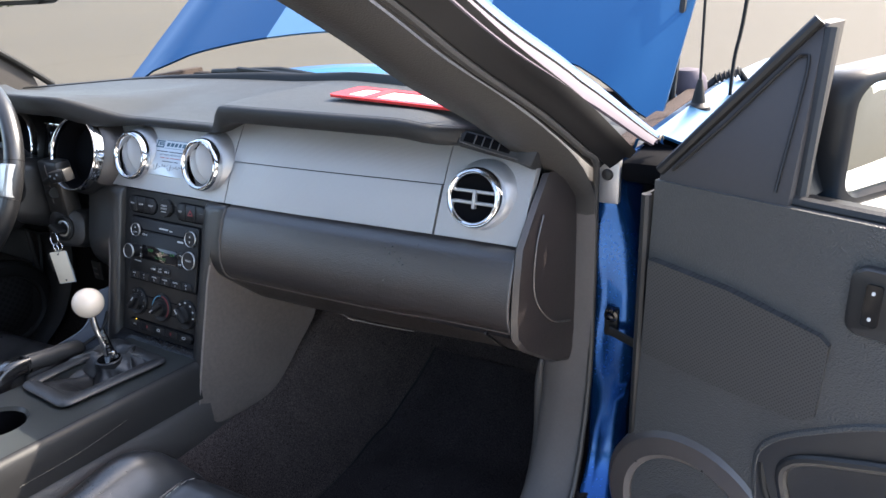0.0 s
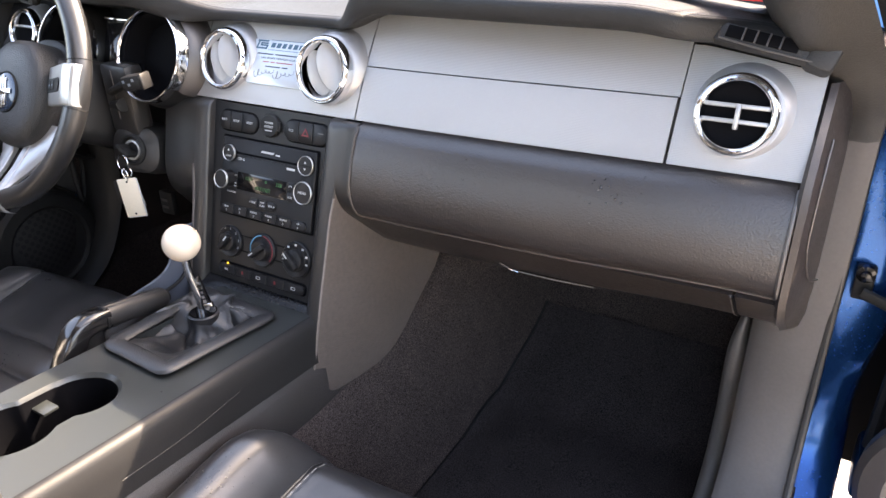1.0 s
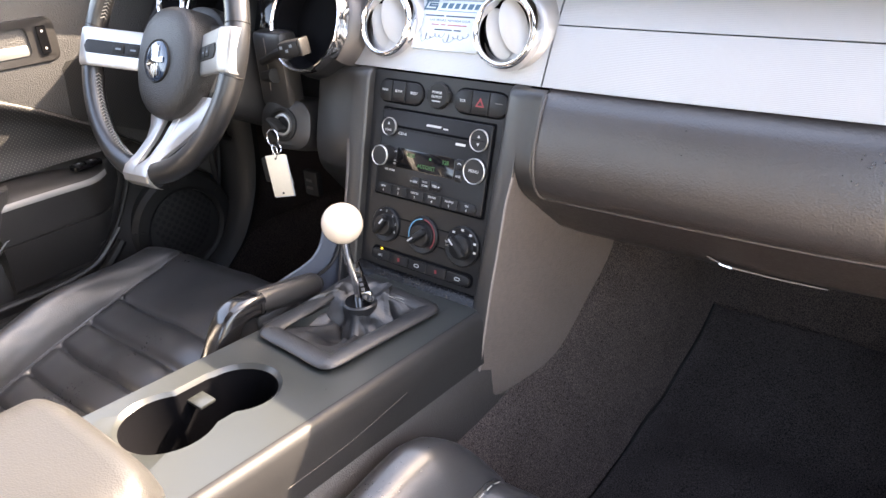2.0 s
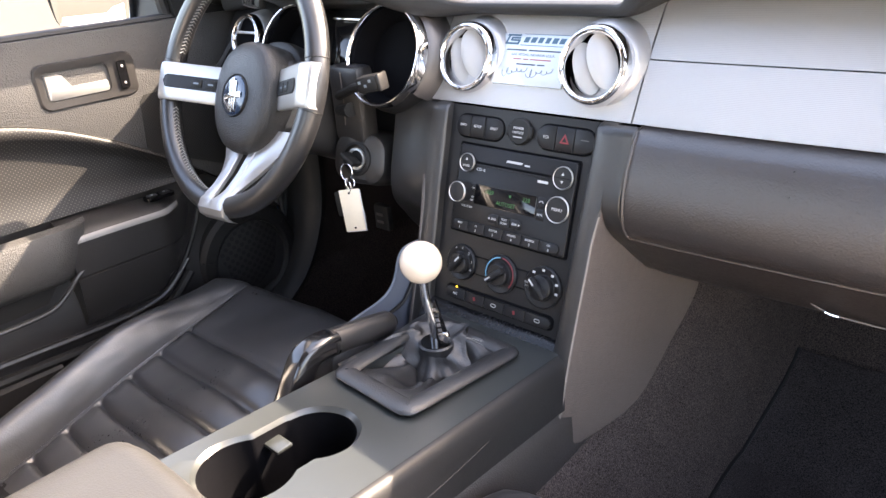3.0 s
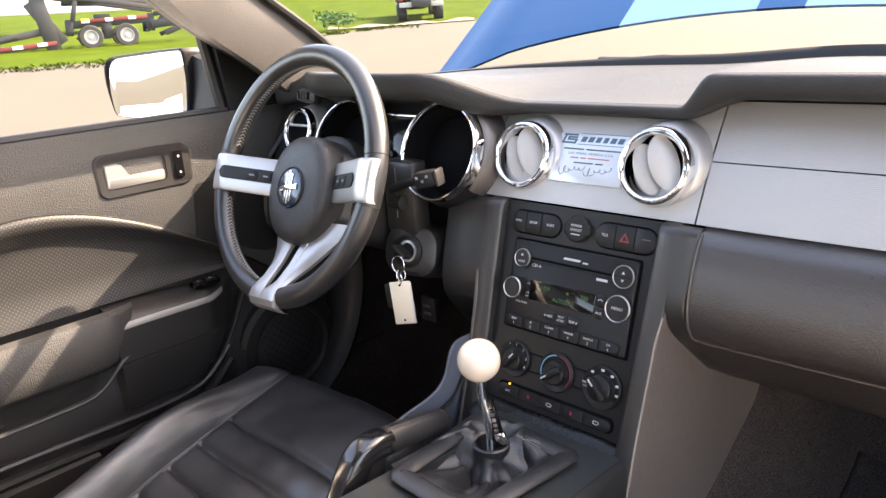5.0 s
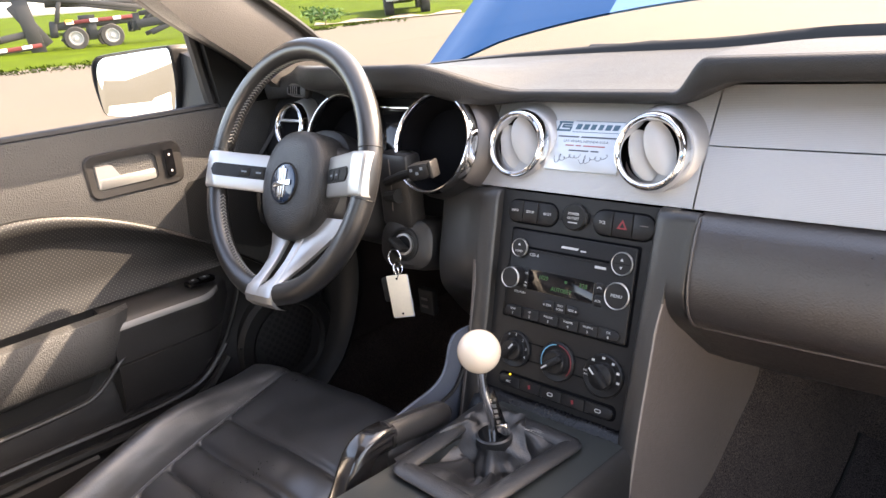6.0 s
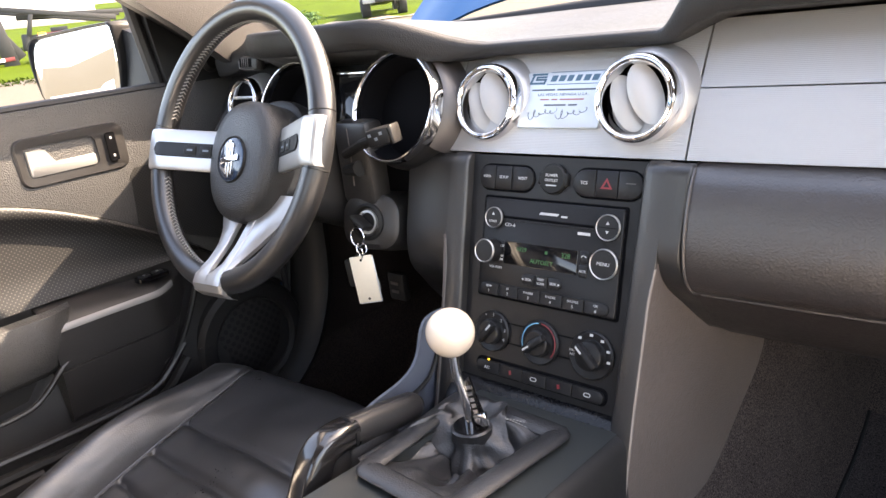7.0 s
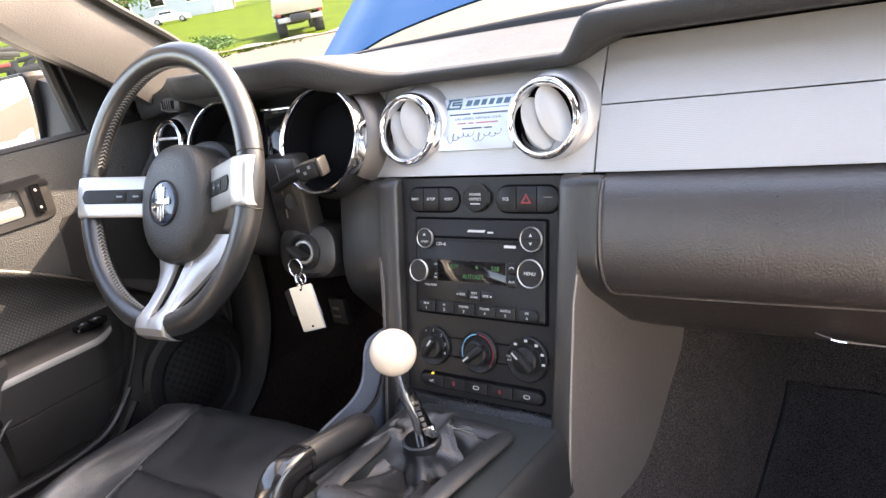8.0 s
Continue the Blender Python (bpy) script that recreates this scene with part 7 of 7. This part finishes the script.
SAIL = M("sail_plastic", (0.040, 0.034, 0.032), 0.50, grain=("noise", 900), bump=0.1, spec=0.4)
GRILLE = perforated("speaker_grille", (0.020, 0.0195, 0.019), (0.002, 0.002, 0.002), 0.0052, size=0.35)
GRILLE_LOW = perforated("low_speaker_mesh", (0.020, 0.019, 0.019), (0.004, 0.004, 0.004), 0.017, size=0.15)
# Lit copy of the driver door's mesh, lighter for the open door.
GRILLE_LIT = perforated("lit_speaker_grille", (0.043, 0.041, 0.040), (0.016, 0.0155, 0.0155), 0.0048, (0.951, -0.309, 0), size=0.42)
dd = thing("door_driver", (-0.70, -0.40, 0.32), "closed driver door with charcoal panel and silver handle", "car door", kind="structure")
door_panel(lambda y, z, d: Vector((-0.690 + d, y, z)), dd, 0.16)
HINGE, OPEN = Vector((0.763, 0.092, 0)), radians(72)
pd_ = thing("door_passenger", (0.78, 0.13, 0.32), "open passenger door with charcoal panel and speaker", "car door", kind="structure")
ca, sa = math.cos(OPEN), math.sin(OPEN)


def P_open(y, z, d):
    back, inw = 0.135 - y, d
    x0, y0 = -inw, -back          # closed on the right: depth points to -x
    return HINGE + Vector((x0 * ca - y0 * sa, x0 * sa + y0 * ca, z))


door_panel(P_open, pd_, near=True)


def wing_mirror(P, name, label, mid=-0.070, outline=None, lip=(0.94, 0.86, 0.80)):
    t = thing(name, P(0.0, 0.957, -0.2), label, "wing mirror", group="wing mirrors")
    M0 = lambda y, z, d: P(y, z, d)
    o = outline or [(p[0] - 0.004, p[1]) for p in rrect(0.202, 0.148, 0.030, 6)]
    def ring(k, off, dy):
        return [M0(mid + dy - 0.36 * (p[0] * k), 1.005 + p[1] * k * 0.98 + 0.08 * p[0] * k, -0.185 - p[0] * k * 0.93) for p in o]
    part("housing", grid([ring(0.30, 0, 0.10), ring(0.75, 0, 0.085), ring(0.97, 0, 0.05), ring(1.0, 0, 0.015), ring(1.0, 0, -0.004), ring(lip[0], 0, -0.008), ring(lip[1], 0, -0.008), ring(lip[2], 0, 0.002)], close_u=True, cap=True), PLASTIC, t, "black mirror housing", angle=60)
    nod = 0.065 if outline else 0.0          # the glass is turned up towards the sky
    tip = lambda r_: [v + (P(1, 0, 0) - P(0, 0, 0)) * (nod * (v.z - 1.005) - 0.0050 * bool(nod)) for v in r_]
    part("mirror_glass", grid([tip(ring(lip[2] + 0.015, 0, 0.004)), tip(ring(lip[2] + 0.015, 0, 0.0)), tip(ring(lip[2] - 0.01, 0, -0.0008))], close_u=True, cap=True), MIRROR, t, "bright mirror glass")
    foot = [((-0.030, 0.947), (0.075, 0.947), (0.078, 0.985), (0.050, 1.025), (-0.010, 1.015)), ((-0.036, 0.947), (0.060, 0.947), (0.064, 0.990), (0.040, 1.045), (-0.020, 1.040)), ((-0.040, 0.950), (0.045, 0.950), (0.050, 1.000), (0.030, 1.062), (-0.030, 1.060))]
    part("foot", grid([[M0(y, z, d_) for y, z in q_] for q_, d_ in zip(foot if outline else [[(y, min(z, 0.985)) for y, z in q_] for q_ in foot], (-0.02, -0.06, -0.115))], close_u=True, cap=True), PLASTIC, t, "black mirror foot", angle=40)
    return t


SLANT = [(0.094, 0.036, 0), (0.086, 0.043, 0), (0.07, 0.049, 0), (-0.01, 0.0605, 0), (-0.080, 0.0685, 0), (-0.091, 0.067, 0), (-0.0955, 0.055, 0), (-0.0950, 0.008, 0), (-0.085, -0.045, 0), (-0.080, -0.056, 0), (-0.070, -0.0595, 0), (0.01, -0.065, 0), (0.078, -0.0655, 0), (0.090, -0.062, 0), (0.096, -0.050, 0), (0.102, -0.009, 0), (0.100, 0.022, 0)]
wing_mirror(lambda y, z, d: Vector((-0.690 + d, y, z)), "driver_wing_mirror", "black wing mirror outside the driver window", outline=[(p.x - 0.005, p.y) for p in spline(SLANT, 4, closed=True)], lip=(0.985, 0.960, 0.945))
wing_mirror(P_open, "passenger_wing_mirror", "black wing mirror on the open passenger door", -0.078)
rv = thing("rear_view_mirror", (-0.07, -0.13, 1.17), "black rear view mirror at the windshield top", "rear view mirror")
RV = Matrix.Translation((-0.095, -0.14, 1.203)) @ Matrix.Rotation(radians(8), 4, "Z") @ Matrix.Rotation(radians(90), 4, "X")
part("housing", prism(rrect(0.235, 0.062, 0.02), -0.025, 0.0, RV, 0.004), PLASTIC, rv, "black mirror housing")
part("mirror_glass", prism(rrect(0.222, 0.050, 0.016), 0.0, 0.002, RV, 0.0006), MIRROR, rv, "mirror glass")
part("stem", tube([(-0.04, -0.13, 1.215), (-0.02, -0.16, 1.26), (-0.01, -0.19, 1.275)], 0.009, 8), PLASTIC, rv)


# ---- outside ----
CONCRETE = M("sunlit_concrete", (0.068, 0.060, 0.047), 0.85, var=0.16, vscale=1.2, grain=("noise", 60), bump=0.3, spec=0.2)
GRASS = M("mown_grass", (0.034, 0.056, 0.0030), 0.95, var=0.5, vscale=3.0, grain=("noise", 30), bump=0.5, spec=0.04)
SOIL = M("bare_soil", (0.16, 0.13, 0.10), 0.95, var=0.3, vscale=3.0, grain=("noise", 20), bump=0.8)
STEEL_BLACK = M("painted_black_steel", (0.016, 0.017, 0.018), 0.5, var=0.2, vscale=4)
MAROON = M("faded_red_tape", (0.11, 0.012, 0.012), 0.5, var=0.1, vscale=6)
TYRE = M("tyre_rubber", (0.025, 0.025, 0.025), 0.8, var=0.2, vscale=6)
HUB = M("white_wheel_hub", (0.30, 0.30, 0.29), 0.5, var=0.15, vscale=8)
WHITE = M("white_panel", (0.75, 0.76, 0.77), 0.5, var=0.05, vscale=2)
TAN = M("tan_truck_paint", (0.36, 0.31, 0.22), 0.6, var=0.2, vscale=4)
WALLBLUE = M("grey_blue_siding", (0.28, 0.33, 0.36), 0.7, var=0.1, vscale=3)
ROOFING = M("grey_shingles", (0.16, 0.15, 0.15), 0.9, var=0.2, vscale=4)
LEAF = M("leaves", (0.055, 0.12, 0.025), 0.7, var=0.4, vscale=6)
BARK = M("bark", (0.12, 0.09, 0.06), 0.9, var=0.3, vscale=10)
SILVERCAR = M("silver_car_paint", (0.45, 0.47, 0.48), 0.3, metal=0.5, var=0.03, coat=0.6)


def ground_z(x, y):
    d = math.hypot(x, y)
    return 0.045 * max(0, d - 8) * smooth(7, 12, d) if d < 35 else 1.215 + 0.075 * (min(d, 160) - 35)


def bearing(deg, d, z=0.0):
    """A place d metres from the car at so many degrees to the left of straight ahead, z above the ground."""
    x, y = -d * math.sin(radians(deg)), d * math.cos(radians(deg))
    return Vector((x, y, ground_z(x, y) + z))


rad = [0, 1.5, 3, 4.5, 6, 8, 10, 13, 16, 20, 25, 30, 36, 44, 55, 60, 90, 150, 300, 700, 2500]
gr = [[(r * math.cos(a), r * math.sin(a), ground_z(r, 0)) for a in (2 * math.pi * k / 96 for k in range(96))] for r in rad]
solo("ground", grid(gr, close_u=True), CONCRETE, "pale sunlit concrete lot and street", "ground", kind="structure", angle=80)

# Unseen slabs added as a reflector to brighten the cabin from below.
BOUNCE = M("bounce_slab", (0.60, 0.56, 0.50), 0.85, var=0.12, vscale=1.5, grain=("noise", 60), bump=0.3)
bounce_slabs = thing("pavement", (0.5, -0.4, 0.0), "unseen pale slabs added to bounce light into the car", "pavement", kind="structure")
for i in range(3):
    for j in range(4):
        part("slab", box((-2.05 + 2.51 * i, -4.4 + 2.71 * j, 0.003), (2.49, 2.69, 0.03), r=0.006), BOUNCE, bounce_slabs)


def field(name, d0, d1, edge, far, material, label, lift=0.03):
    rows = []
    for k in range(49):
        deg = lerp(d0, d1, k / 48)
        e = edge(deg)
        rows.append([bearing(deg, e * (far / e) ** (j / 12), lift if j else -0.02) for j in range(13)])
    return solo(name, grid(rows), material, label, "grass", kind="structure", angle=80)


field("lawn", 40, 112, lambda g: 20.5 + 8.5 * smooth(66, 48, g) + 0.25 * math.sin(g * 3.1) + 0.2 * math.sin(g * 7.7), 160, GRASS, "bright mown grass beyond the street")
rows = [[bearing(lerp(41.5, 53, k / 20), lerp(31.0, 33.0 + 1.5 * math.sin(k), j / 4), 0.05) for j in range(5)] for k in range(21)]
solo("dirt_patch", grid(rows), SOIL, "bare dirt patch under the parked truck", "soil", kind="structure", angle=80)
# ragged grass tufts along the street edge
tuft = []
for k in range(420):
    g = random.uniform(46, 84)
    e = 20.5 + 8.5 * smooth(66, 48, g) + 0.25 * math.sin(g * 3.1) + 0.2 * math.sin(g * 7.7)
    c, h = bearing(g, e + random.uniform(0.0, 2.2), 0), random.uniform(0.03, 0.10)
    for q in range(5):
        a, w = random.uniform(0, 6.28), random.uniform(0.02, 0.05)
        t = c + Vector((math.cos(a) * 0.15, math.sin(a) * 0.15, 0))
        tuft.append(([t + Vector((-w, 0, 0)), t + Vector((w, 0.01, 0)), t + Vector((math.cos(a) * 0.08, math.sin(a) * 0.08, h))], [(0, 1, 2)]))
solo("grass_tufts", join(*tuft), GRASS, "ragged grass tufts along the street edge", "grass", kind="stuff")


def wheel_at(parent, c, r, w, ax):
    """A road wheel whose axle points along ax."""
    m = Matrix.Translation(c) @ Vector(ax).to_track_quat("Z", "Y").to_matrix().to_4x4()
    t = part("wheel", revolve([(r * 0.62, -w / 2), (r * 0.93, -w / 2), (r, -w * 0.36), (r, w * 0.36), (r * 0.93, w / 2), (r * 0.62, w / 2)], m, 36, closed=True), TYRE, parent, "black tyre")
    part("rim", revolve([(r * 0.64, w * 0.10), (r * 0.62, w * 0.42), (r * 0.52, w * 0.46), (r * 0.44, w * 0.2), (r * 0.20, w * 0.22), (r * 0.17, w * 0.45), (0.0, w * 0.46), (0.0, -w * 0.3), (r * 0.62, -w * 0.4)], m, 28), HUB, t, "pale steel rim")
    part("rim_back", revolve([(r * 0.64, -w * 0.10), (r * 0.60, -w * 0.42), (0.0, -w * 0.4)], m, 24), HUB, t)
    return t


# car hauler trailer
tc = bearing(68.9, 30.3)
hauler = thing("car_hauler_trailer", tc, "black steel car hauler trailer with red and white stripes", "trailer")
along = (bearing(64, 33.2) - bearing(75, 33.0))
along.z = 0
along.normalize()
acr = Vector((0, 0, 1)).cross(along).normalized()       # towards the far side
if acr.dot(tc) < 0:
    acr = -acr
T = Matrix((( along.x, acr.x, 0, tc.x), (along.y, acr.y, 0, tc.y), (0, 0, 1, tc.z), (0, 0, 0, 1))) @ Matrix.Diagonal((0.82, 0.82, 0.82, 1))


def bar(name, a, b, w, h, material=STEEL_BLACK, label=""):
    a, b = Vector(a), Vector(b)
    d = b - a
    q = d.to_track_quat("X", "Z").to_matrix().to_4x4()
    return part(name, box((0, 0, 0), (d.length, w, h), T @ Matrix.Translation((a + b) / 2) @ q, r=0.01), material, hauler, label)


for side in (0.0, 2.3):
    for dx in (-0.72, 0.95):
        wheel_at(hauler, T @ Vector((dx * 0.92, side, 0.50)), 0.42, 0.26, (T.to_3x3() @ Vector((0, -1, 0))) * (1 if side == 0 else -1))
    bar("deck_rail", (-1.5, side + 0.16, 1.08), (2.2, side + 0.16, 1.20), 0.10, 0.30)
    bar("stripe", (-1.0, side - 0.02, 1.18), (1.9, side - 0.02, 1.28), 0.02, 0.16, MAROON, "red reflective stripe")
    for j in range(3):
        bar("stripe_mark", (-0.95 + 1.0 * j, side - 0.035, 1.18 + 0.035 * j), (-0.62 + 1.0 * j, side - 0.035, 1.192 + 0.035 * j), 0.02, 0.15, WHITE, "white reflective mark")
    bar("wheel_guard", (-1.5, side + 0.2, 0.62), (-1.45, side + 0.2, 1.3), 0.2, 0.30)
    bar("wheel_guard", (0.12, side + 0.2, 0.40), (0.12, side + 0.2, 1.2), 0.2, 0.35)
    bar("wheel_guard", (2.0, side + 0.2, 0.62), (2.05, side + 0.2, 1.4), 0.2, 0.32)
    bar("ramp", (-7.5, side + 0.1, 0.12), (-2.2, side + 0.1, 0.92), 0.12, 0.26)
    bar("ramp", (-7.5, side + 0.1, -0.05), (-2.0, side + 0.1, 0.30), 0.12, 0.22)
    bar("ramp_stripe", (-7.5, side - 0.02, -0.02), (-2.1, side - 0.02, 0.34), 0.02, 0.17, MAROON, "red reflective stripe")
    for j in range(5):
        bar("stripe_mark", (-6.9 + 1.0 * j, side - 0.035, 0.02 + 0.067 * j), (-6.5 + 1.0 * j, side - 0.035, 0.047 + 0.067 * j), 0.02, 0.15, WHITE, "white reflective mark")
    bar("post", (-2.25, side + 0.1, 0.0), (-2.6, side + 0.1, 2.4), 0.22, 0.62)
    bar("post", (-1.85, side + 0.1, 0.3), (-2.9, side + 0.1, 2.1), 0.20, 0.55)
    bar("upper_deck", (-8.0, side, 2.72), (-2.2, side, 2.42), 0.14, 0.22)
    bar("upper_deck", (-2.4, side, 2.45), (2.4, side, 1.62), 0.14, 0.22)
    bar("upper_deck", (-1.6, side + 0.3, 2.10), (2.9, side + 0.3, 1.90), 0.12, 0.18)
    bar("brace", (-1.3, side, 1.2), (-1.0, side, 2.2), 0.12, 0.18)
    bar("brace", (2.6, side, 1.05), (3.4, side, 1.9), 0.12, 0.20)
    bar("brace", (-5.2, side, 0.35), (-3.6, side, 0.75), 0.08, 0.16)
    bar("neck", (2.0, side, 0.90), (7.5, side, 1.35), 0.14, 0.36)
    bar("neck", (2.2, side, 1.40), (7.5, side, 1.75), 0.12, 0.16)
    bar("neck_brace", (2.6, side, 0.45), (4.4, side, 1.1), 0.10, 0.20)
    bar("neck_brace", (4.2, side, 1.2), (4.9, side, 1.7), 0.10, 0.14)
for j in range(7):
    bar("cross_member", (-6.0 + 1.6 * j, 0, 0.18 + 0.1 * j), (-6.0 + 1.6 * j, 2.3, 0.18 + 0.1 * j), 0.10, 0.10)
bar("tank", (-0.4, 0.3, 1.35), (0.3, 0.3, 1.35), 0.25, 0.25)
bar("marker_lamp", (-0.95, -0.1, 1.25), (-0.65, -0.1, 1.25), 0.05, 0.10, AMBER_LED, "amber marker lamp")
box_t = thing("box_trailer", bearing(72.5, 42), "white box trailer parked behind the hauler", "trailer")
bt = bearing(72.5, 42)
BT = Matrix.Translation(bt) @ along.to_track_quat("X", "Z").to_matrix().to_4x4()
part("body", box((-3.0, 0, 2.6), (15.0, 2.5, 3.0), BT, r=0.05), WHITE, box_t, "white box body")
part("rail", box((-3.0, -1.2, 1.05), (15.0, 0.1, 0.15), BT, r=0.02), HUB, box_t)
for dx in (-9.0, -7.8):
    for dy in (-1.1, 1.1):
        wheel_at(box_t, BT @ Vector((dx, dy, 0.5)), 0.5, 0.3, BT.to_3x3() @ Vector((0, -1 if dy < 0 else 1, 0)))

# flatbed truck, seen from behind
tk = bearing(45.6, 34)
truck = thing("flatbed_truck", tk, "tan flatbed truck parked on dirt, seen from behind", "truck")
KT = Matrix.Translation(tk) @ Matrix.Rotation(radians(48.6), 4, "Z")
part("bed", box((0, 1.5, 1.15), (2.2, 4.0, 0.25), KT, r=0.03), TAN, truck, "tan flat bed")
part("tail_board", box((0, -0.5, 1.30), (2.2, 0.08, 0.55), KT, r=0.02), TAN, truck)
part("bumper", box((0, -0.55, 0.75), (2.0, 0.15, 0.22), KT, r=0.03), HUB, truck, "pale rear bumper")
part("cab", grid([[KT @ Vector((x, y, z)) for x, y in ((-1, 3.6), (1, 3.6), (1, 5.6), (-1, 5.6))] for z, in ((0.9,), (1.7,))] + [[KT @ Vector((x, y, z)) for x, y in ((-0.9, 3.8), (0.9, 3.8), (0.9, 5.2), (-0.9, 5.2))] for z in (2.4, 2.5)], close_u=True, cap=True), TAN, truck, "tan cab")
part("chassis", box((0, 2.2, 0.80), (0.9, 6.0, 0.3), KT, r=0.03), STEEL_BLACK, truck)
for sx in (-0.85, 0.85):
    wheel_at(truck, KT @ Vector((sx, 0.7, 0.5)), 0.5, 0.42, KT.to_3x3() @ Vector((1 if sx > 0 else -1, 0, 0)))
    wheel_at(truck, KT @ Vector((sx, 4.9, 0.5)), 0.5, 0.3, KT.to_3x3() @ Vector((1 if sx > 0 else -1, 0, 0)))
    part("tail_lamp", box((sx * 1.1, -0.63, 0.98), (0.2, 0.04, 0.12), KT, r=0.01), PRINT_RED, truck, "red tail lamp")

# parked sedan and house
sd = bearing(54.6, 88)
sedan = thing("sedan", sd, "silver sedan parked before the house", "car")
SD = Matrix.Translation(sd) @ Matrix.Rotation(radians(54.6 - 6), 4, "Z")
sec = []
for x, zt, zr in ((-2.25, 0.75, 0.75), (-2.1, 0.88, 0.88), (-1.5, 0.93, 0.95), (-0.9, 0.95, 1.38), (0.2, 0.96, 1.44), (0.9, 0.96, 1.0), (1.6, 0.88, 0.88), (2.2, 0.70, 0.70)):
    sec.append([SD @ Vector((x, y, z)) for y, z in ((-0.88, 0.25), (-0.9, 0.6), (-0.86, zt), (-0.62, zr), (0.62, zr), (0.86, zt), (0.9, 0.6), (0.88, 0.25))])
part("body", grid(sec, close_u=True, cap=True), SILVERCAR, sedan, "silver body")
for x in (-1.35, 1.35):
    for y in (-0.85, 0.85):
        wheel_at(sedan, SD @ Vector((x, y, 0.32)), 0.32, 0.22, SD.to_3x3() @ Vector((0, 1 if y > 0 else -1, 0)))
for y in (-0.80, 0.80):
    part("side_window", box((-0.3, y, 1.15), (1.3, 0.03, 0.25), SD, r=0.02), GLOSS, sedan, "dark side window")
hs = bearing(54.5, 104)
house = thing("house", hs, "grey blue house with pale trim behind the lawn", "house")
HS = Matrix.Translation(hs) @ Matrix.Rotation(radians(54.5), 4, "Z") @ Matrix.Diagonal((1.5, 1.5, 1.5, 1))
part("wall", box((0, 3, 1.6), (11, 6, 3.2), HS, r=0.02), WALLBLUE, house, "grey blue siding")
part("roof", grid([[HS @ Vector((x, y, z)) for y, z in ((-0.6, 3.15), (3, 5.2), (6.6, 3.15), (6.6, 3.05), (3, 5.05), (-0.6, 3.05))] for x in (-6, 6)], close_u=True, cap=True), ROOFING, house, "grey shingle roof")
for x in (-3.6, -0.8, 2.2):
    w = part("window", box((x, -0.02, 1.8), (1.3, 0.08, 1.2), HS, r=0.01), WHITE, house, "white framed window")
    part("pane", box((x, -0.07, 1.8), (1.1, 0.03, 1.0), HS, r=0.005), GLOSS, w, "dark pane")
part("door", box((4.3, -0.03, 1.1), (1.0, 0.08, 2.1), HS, r=0.01), WHITE, house, "white door")


def tree(c, height, spread, name, label, n=1400):
    t = thing(name, c, label, "tree" if height > 3 else "bush", group="trees behind the lawn" if height > 3 else "")
    rnd = random.Random(int(height * 100 + spread * 10))
    part("trunk", tube(spline([c, c + Vector((0.1, 0, height * 0.3)), c + Vector((-0.1, 0.1, height * 0.7))], 5), [height * 0.035 * (1 - 0.06 * k) for k in range(11)], 8), BARK, t, "brown trunk")
    limbs, lv, lf = [], [], []
    for k in range(9):
        a, h = rnd.uniform(0, 6.28), height * rnd.uniform(0.25, 0.6)
        tip = c + Vector((math.cos(a) * spread * 0.7, math.sin(a) * spread * 0.7, h + height * 0.25))
        limbs.append(tube(spline([c + Vector((0, 0, h)), lerp(c + Vector((0, 0, h)), tip, 0.5) + Vector((0, 0, 0.1)), tip], 3), height * 0.010, 5))
        for q in range(n // 9):
            p = tip + Vector((rnd.gauss(0, spread * 0.30), rnd.gauss(0, spread * 0.30), rnd.gauss(0, height * 0.13)))
            u = Vector((rnd.uniform(-1, 1), rnd.uniform(-1, 1), rnd.uniform(-1, 1))).normalized()
            w = u.orthogonal().normalized()
            s = rnd.uniform(0.10, 0.24) * (height / 6 + 0.4)
            i = len(lv)
            lv += [p, p + u * s + w * s * 0.4, p + u * s * 2, p + u * s - w * s * 0.4]
            lf.append((i, i + 1, i + 2, i + 3))
    part("limbs", join(*limbs), BARK, t)
    part("crown", (lv, lf), LEAF, t, "uneven green crown", angle=10)
    return t


tree(bearing(57.5, 92), 7.0, 3.0, "tree", "green leafy tree beside the house")
tree(bearing(61.5, 110), 11.0, 3.5, "tree", "tall green leafy tree behind the lawn")
tree(bearing(50.0, 112), 12.0, 4.5, "tree", "broad green leafy tree far behind the truck")
tree(bearing(43, 110), 13.0, 5.0, "tree", "broad green leafy tree far behind the truck")
tree(bearing(52.2, 31), 0.8, 0.7, "bush", "low green bush at the lawn's edge", 500)
